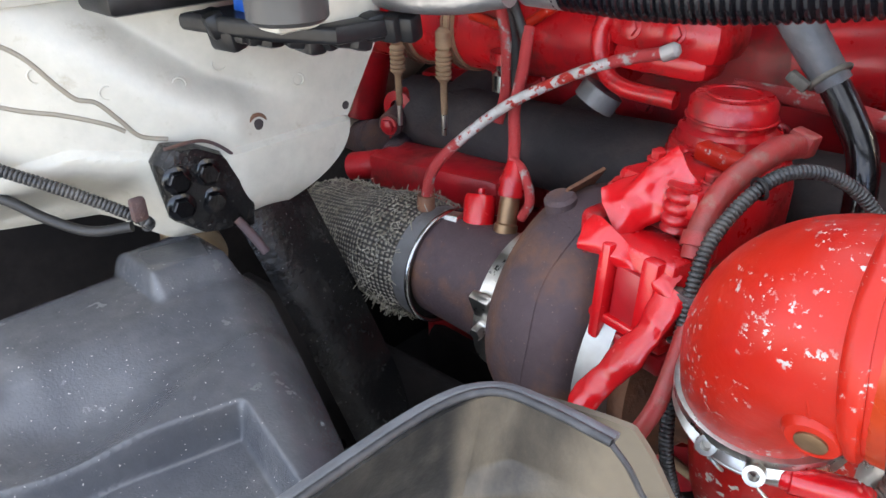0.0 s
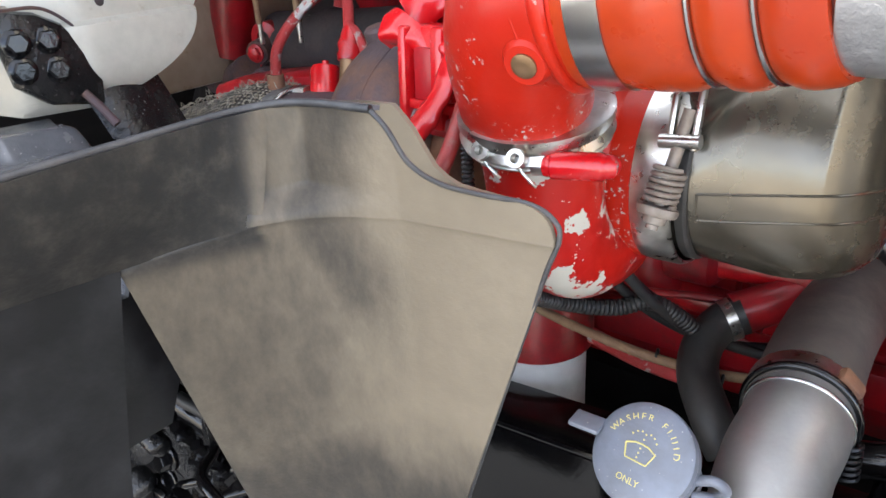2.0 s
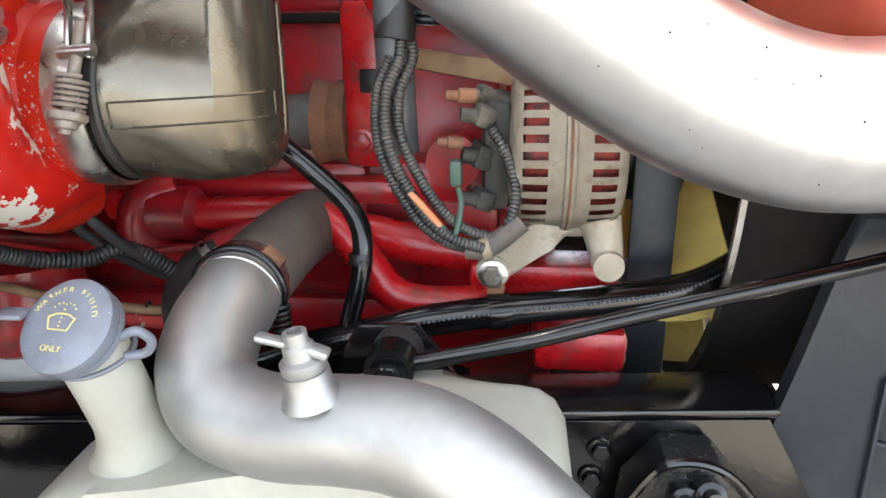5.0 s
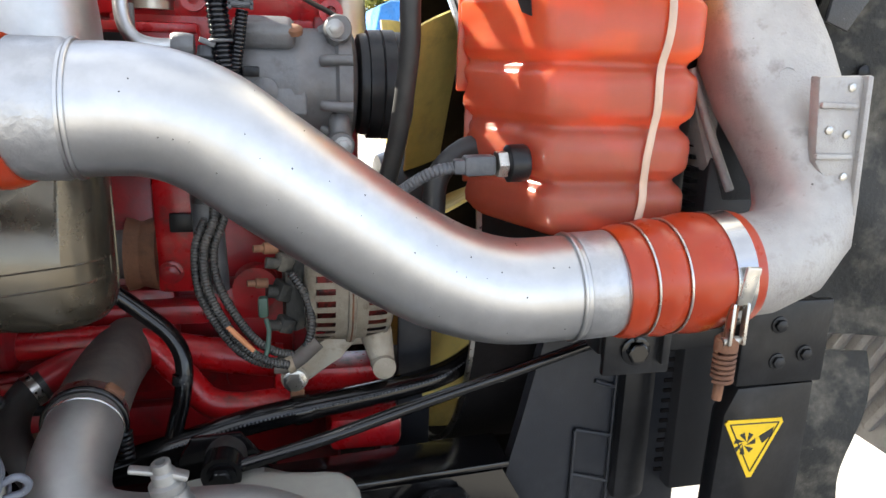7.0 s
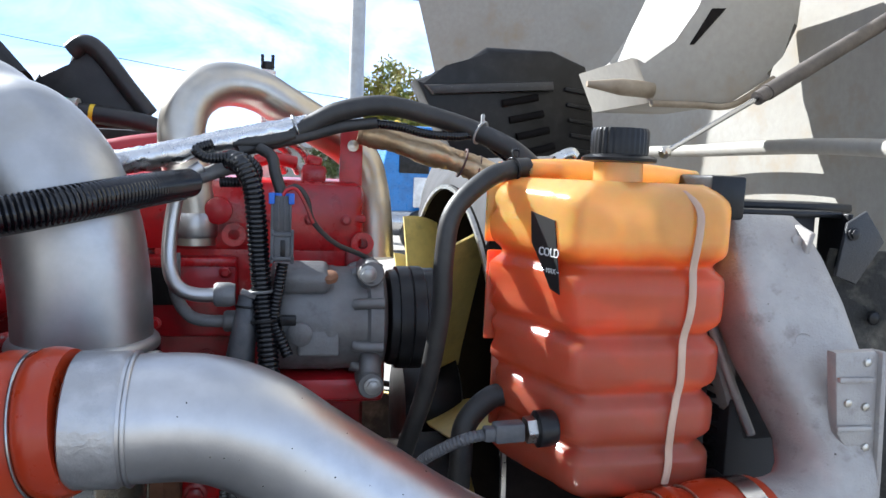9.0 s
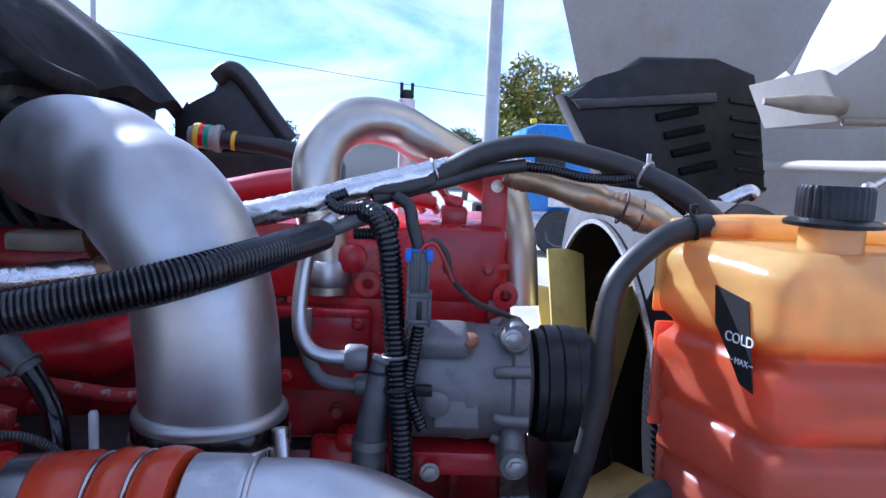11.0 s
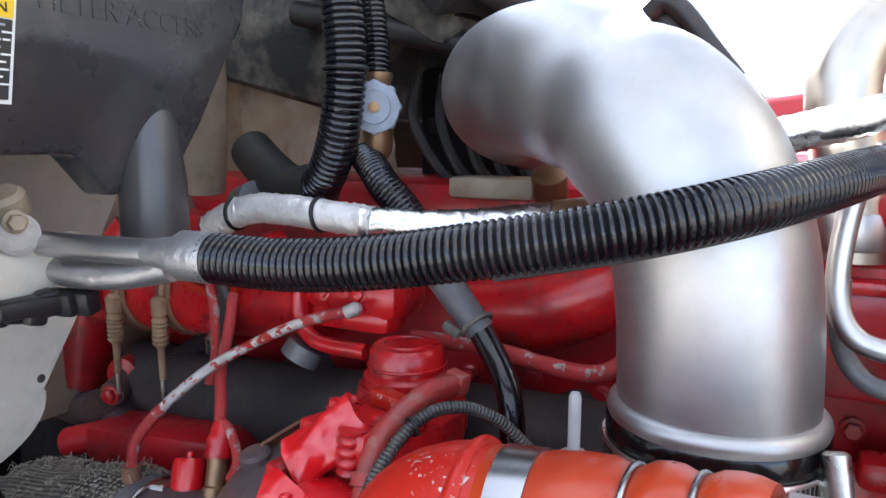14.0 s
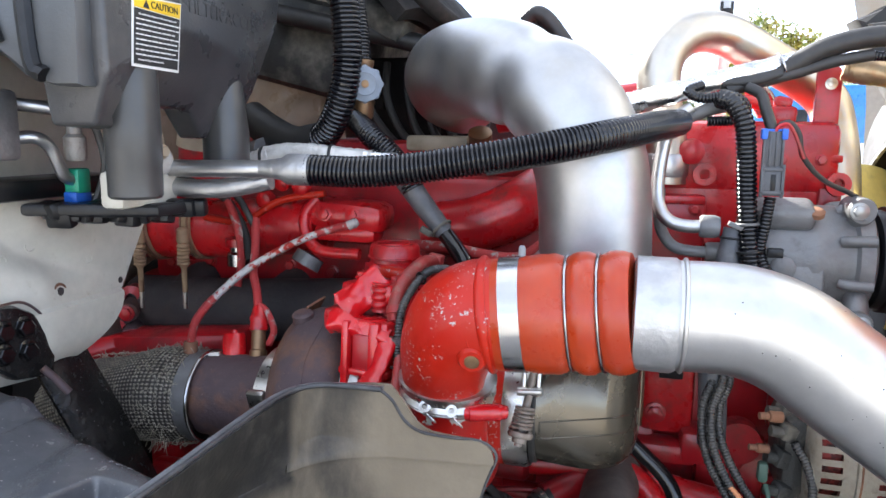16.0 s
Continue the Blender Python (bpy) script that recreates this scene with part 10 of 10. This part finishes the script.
# ---- hood, opened forward ----
def make_hood():
    t = thing("hood", "aged white fibreglass hood tipped open, seen from inside", "hood", (1.6, 0.8, 1.2))

    def shell(u, v):
        # u: across the truck, v: from the hinge end up to the tip; the flanks wrap back towards the cab
        y = 0.10 + 2.10 * u
        flank = max(0, u - 0.72) / 0.28
        near = max(0, 0.16 - u) / 0.16
        x = 1.50 + 0.05 * math.sin(math.pi * u) - 0.62 * flank ** 1.6 * (1.0 - 0.25 * v) - 0.22 * near ** 1.5 - 0.25 * (v - 0.3)
        z = 0.80 + 2.2 * v
        x -= 0.30 * flank ** 1.2 * max(0, v - 0.38) ** 1.3 * 2.2
        return Vector((x, y, z))

    part("skin", sheet(shell, 40, 30, 0.012), HOOD, t)
    # moulded duct inside the hood with its slanting mouth
    part("inner_duct", slab([(0.986, 1.789), (1.029, 1.7), (1.212, 1.706), (1.308, 1.768), (1.311, 1.821), (1.363, 1.879), (1.37, 2.02), (1.168, 2.02), (1.118, 1.895), (1.083, 1.811)], 0.30, at_y(1.10), 0.016), HOOD, t)
    # The mouth is a thin plate; its dark inside is only colour.
    part("duct_mouth", slab([(1.106, 1.822), (1.116, 1.823), (1.183, 1.901), (1.151, 1.898)], 0.004, at_y(0.801), 0.001), DARK, t, "duct mouth, its dark inside put in as black")
    part("duct_lip", tube([(1.028, 0.797, 1.698), (1.124, 0.797, 1.701), (1.214, 0.797, 1.706), (1.308, 0.797, 1.767)], 0.007, 12), BEIGE, t, "yellowed lower lip")
    part("drain_spout", tube([(0.886, 0.8, 1.728), (0.95, 0.8, 1.727), (1.033, 0.81, 1.726)], lambda s: 0.006 + 0.011 * min(1, s * 2.0), 16), BEIGE, t, "tan tapered drain spout")
    part("stiffener", tube([(1.30, 0.30, 1.60), (1.42, 0.8, 1.63), (1.42, 1.4, 1.63), (1.22, 2.0, 1.63)], 0.018, 10), HOOD, t)
    d = thing("air_duct_baffle", "black moulded air duct baffle with pressed slots", "baffle", (0.9, 1.3, 1.6))
    o = [(0.618, 1.772), (0.70, 1.798), (0.755, 1.832), (0.805, 1.868), (0.985, 1.872), (1.082, 1.838), (1.100, 1.740), (1.135, 1.560), (1.00, 1.50), (0.78, 1.50), (0.72, 1.60), (0.66, 1.70)]
    part("face", slab(o, 0.10, at_y(1.36), 0.015), BLACK, d)
    part("ledge", slab([(0.64, 1.758), (0.98, 1.79), (0.985, 1.765), (0.66, 1.735)], 0.03, at_y(1.262), 0.008), PLASTIC, d)
    for k in range(4):
        z = 1.745 - 0.042 * k
        part("slot", tube([(0.85 + 0.022 * k, 1.256, z - 0.02), (0.885 + 0.022 * k, 1.254, z - 0.012), (0.945 + 0.018 * k, 1.254, z + 0.002)], 0.010, 10), DARK, d)
    for k in range(6):
        part("flute", box((1.055 + 0.008 * k, 1.262, 1.77 - 0.04 * k), (0.07, 0.02, 0.012), 0.004, (0, 6, 0)), BLACK, d)
    s = thing("hood_strut", "gas strut with bright rod holding the hood", "gas strut", (1.2, 0.75, 1.7))
    a, b2, c = Vector((0.899, 0.5, 1.587)), Vector((1.102, 0.56, 1.691)), Vector((1.476, 0.66, 1.891))
    part("rod", sweep([a, b2], 0.0045, 14), CHROME, s)
    part("cylinder", sweep([b2, b2.lerp(c, 0.06), b2.lerp(c, 0.061), c], lambda q: 0.0125 if q < 0.061 else 0.0145, 20), RUBBER_DUSTY, s, "dusty strut cylinder")
    part("ball_end", lathe([(0.006, -0.008), (0.010, -0.004), (0.010, 0.004), (0.006, 0.008)], axis(a, b2), 14), STEEL, s)
    g = thing("hood_latch", "small steel latch with a black grip behind the tank", "latch", (0.76, 0.50, 1.56))
    part("grip", tube([(0.70, 0.50, 1.560), (0.735, 0.50, 1.577), (0.745, 0.50, 1.572)], 0.010, 12), STEEL, g)


make_hood()


def make_cab():
    t = thing("truck_cab", "white truck cab rising behind the engine", "cab", (-1.9, 0.65, 1.0))
    part("shell", slab([(-3.2, 1.15), (-1.02, 1.15), (-1.02, 1.90), (-1.34, 3.00), (-3.2, 3.15)], 2.0, at_y(1.65), 0.05), WHITE, t)
    part("windscreen", slab([(-1.028, 1.95), (-1.262, 2.75), (-1.272, 2.75), (-1.040, 1.95)], 1.7, at_y(1.50), 0.0), BLACK, t, "dark windscreen")


make_cab()


# ---- yard ----
def make_pole(name, x, y, r, h, label):
    t = thing(name, label, "pole", (x, y, 0))
    part("shaft", lathe([(r * 1.1, 0), (r, 0.3), (r * 0.8, h)], pose(x, y, 0), 20), GALV, t)
    part("foot", lathe([(r * 1.8, 0), (r * 1.8, 0.05), (r * 1.2, 0.08)], pose(x, y, 0), 20), GALV, t)


make_pole("light_pole", 1.72, 15.0, 0.17, 11.0, "galvanised steel light pole in the yard")
make_pole("utility_pole", -11.2, 25.0, 0.10, 10.0, "slim grey utility pole beyond the yard")


def make_lines():
    t = thing("power_line", "sagging power line across the sky", "cable", (-10, 25, 4))
    for k, (z0, z1) in enumerate(((6.0, 2.0), (9.2, 6.4))):
        pts = []
        for i in range(17):
            u = i / 16
            pts.append((-24 + 48 * u, 26.0, z0 + 2.0 + (z1 - z0 - 1.0) * u - 1.2 * math.sin(math.pi * u)))
        part("wire", tube(pts, 0.012, 6, 2), BLACK, t)


make_lines()


def make_tree(x, y, h, r, seed, leaf, label):
    t = thing("tree", label, "tree", (x, y, 0), group="trees beyond the yard")
    rng = random.Random(seed)
    tr = tube([(x, y, 0), (x + 0.1, y, h * 0.3), (x - 0.05, y, h * 0.6), (x, y, h * 0.9)], lambda s: 0.05 * h * (1 - 0.85 * s), 10)
    for k in range(9):
        a, z = rng.uniform(0, 6.28), h * rng.uniform(0.35, 0.75)
        e = Vector((x + math.cos(a) * r * 0.7, y + math.sin(a) * r * 0.7, z + h * 0.18))
        tube([(x, y, z), ((x + e.x) / 2, (y + e.y) / 2, z + h * 0.06), tuple(e)], lambda s: 0.014 * h * (1 - 0.8 * s), 6, 4, bm=tr)
    part("trunk", tr, BARK, t)
    blobs = []
    for k in range(26):
        a, b = rng.uniform(0, 6.28), rng.uniform(-0.6, 1.0)
        q = math.sqrt(max(0, 1 - b * b)) * rng.uniform(0.35, 0.95)
        blobs.append((Vector((x + r * q * math.cos(a), y + r * q * math.sin(a), h * 0.63 + h * 0.33 * b)), r * rng.uniform(0.22, 0.40)))
    verts, faces = [], []
    for c, br in blobs:
        for k in range(300):
            d = Vector((rng.gauss(0, 1), rng.gauss(0, 1), rng.gauss(0, 0.8)))
            p = c + d.normalized() * br * rng.uniform(0.45, 1.05)
            s = rng.uniform(0.08, 0.15) * (h / 7)
            u = Vector((rng.gauss(0, 1), rng.gauss(0, 1), rng.gauss(0, 1))).normalized()
            w = u.orthogonal().normalized()
            i = len(verts)
            verts += [p - u * s, p + w * s * 0.6, p + u * s, p - w * s * 0.6]
            faces.append((i, i + 1, i + 2, i + 3))
    me = bpy.data.meshes.new("crown")
    me.from_pydata([tuple(v) for v in verts], [], faces)
    me.materials.append(leaf)
    ob = new("crown", me)
    ob.parent = t
    ob.matrix_parent_inverse = Matrix.Translation(t.location).inverted()
    tagged(ob, kind="stuff")


make_tree(3.60, 21.5, 4.75, 1.55, 1, LEAF, "broad tree turning yellow-green in autumn")
make_tree(2.1, 30.0, 2.9, 1.3, 2, LEAF_GREEN, "low green tree far beyond the yard")
make_tree(-5.0, 27.0, 2.7, 1.2, 3, LEAF_GREEN, "low green tree behind the engine")
make_tree(6.6, 30.0, 4.0, 2.0, 4, LEAF, "autumn tree behind the parked trucks")
make_tree(-9.5, 32.0, 3.0, 2.0, 5, LEAF_GREEN, "green hedge tree on the horizon")


def make_wheel(t, x, y, z, r):
    w = part("wheel", lathe([(r * 0.55, -0.13), (r * 0.94, -0.14), (r, -0.10), (r, 0.10), (r * 0.94, 0.14), (r * 0.55, 0.13)], pose(x, y, z, 90, 0, 0), 36), RUBBER, t)
    part("rim", lathe([(0.02, 0.04), (r * 0.25, 0.03), (r * 0.30, 0.09), (r * 0.46, 0.10), (r * 0.56, 0.135), (r * 0.56, 0.10)], pose(x, y, z, 90, 0, 0), 32), CHROME, w)


def make_trucks():
    t = thing("parked_truck", "parked blue semi tractor with bright wheels", "truck", (2.9, 12.8, 0))
    part("cab", slab([(1.96, 0.75), (1.98, 1.55), (2.10, 2.25), (2.30, 2.34), (4.4, 2.36), (4.4, 0.75)], 2.0, at_y(14.2), 0.06), BLUE_TRUCK, t)
    part("side_window", box((2.55, 12.18, 1.72), (0.55, 0.03, 0.45), 0.03), BLACK, t)
    part("fairing", box((3.2, 12.18, 1.15), (1.3, 0.05, 0.55), 0.03), LABEL_WHITE, t, "pale side panel")
    part("chassis", box((3.6, 13.2, 0.72), (4.6, 0.9, 0.22), 0.03), DARK, t)
    part("fuel_tank", lathe([(0.05, 0), (0.26, 0.02), (0.26, 1.0), (0.05, 1.02)], axis((2.1, 12.35, 0.60), (3.1, 12.35, 0.60)), 28), CHROME, t)
    part("beacon", box((2.28, 12.6, 2.40), (0.12, 0.10, 0.10), 0.03), LABEL_YELLOW, t, "amber beacon")
    for x in (2.75, 3.35):
        make_wheel(t, x, 12.2, 0.42, 0.42)
    b = thing("trailer", "white box trailer parked behind the blue truck", "trailer", (5.5, 15.5, 0))
    part("box_body", box((5.6, 15.6, 1.55), (5.5, 2.2, 1.7), 0.04), LABEL_WHITE, b)
    part("rail", box((5.6, 14.45, 0.66), (5.5, 0.10, 0.14), 0.02), DARK, b)
    for x in (4.6, 5.4):
        make_wheel(b, x, 14.7, 0.45, 0.45)
    h = thing("far_building", "long pale low building beyond the yard", "building", (6, 40, 0))
    part("wall", box((8, 45, 1.3), (30, 6, 2.6), 0.05), MILKY, h)
    part("roof", box((8, 45, 2.75), (31, 7, 0.3), 0.05), GALV, h)


make_trucks()
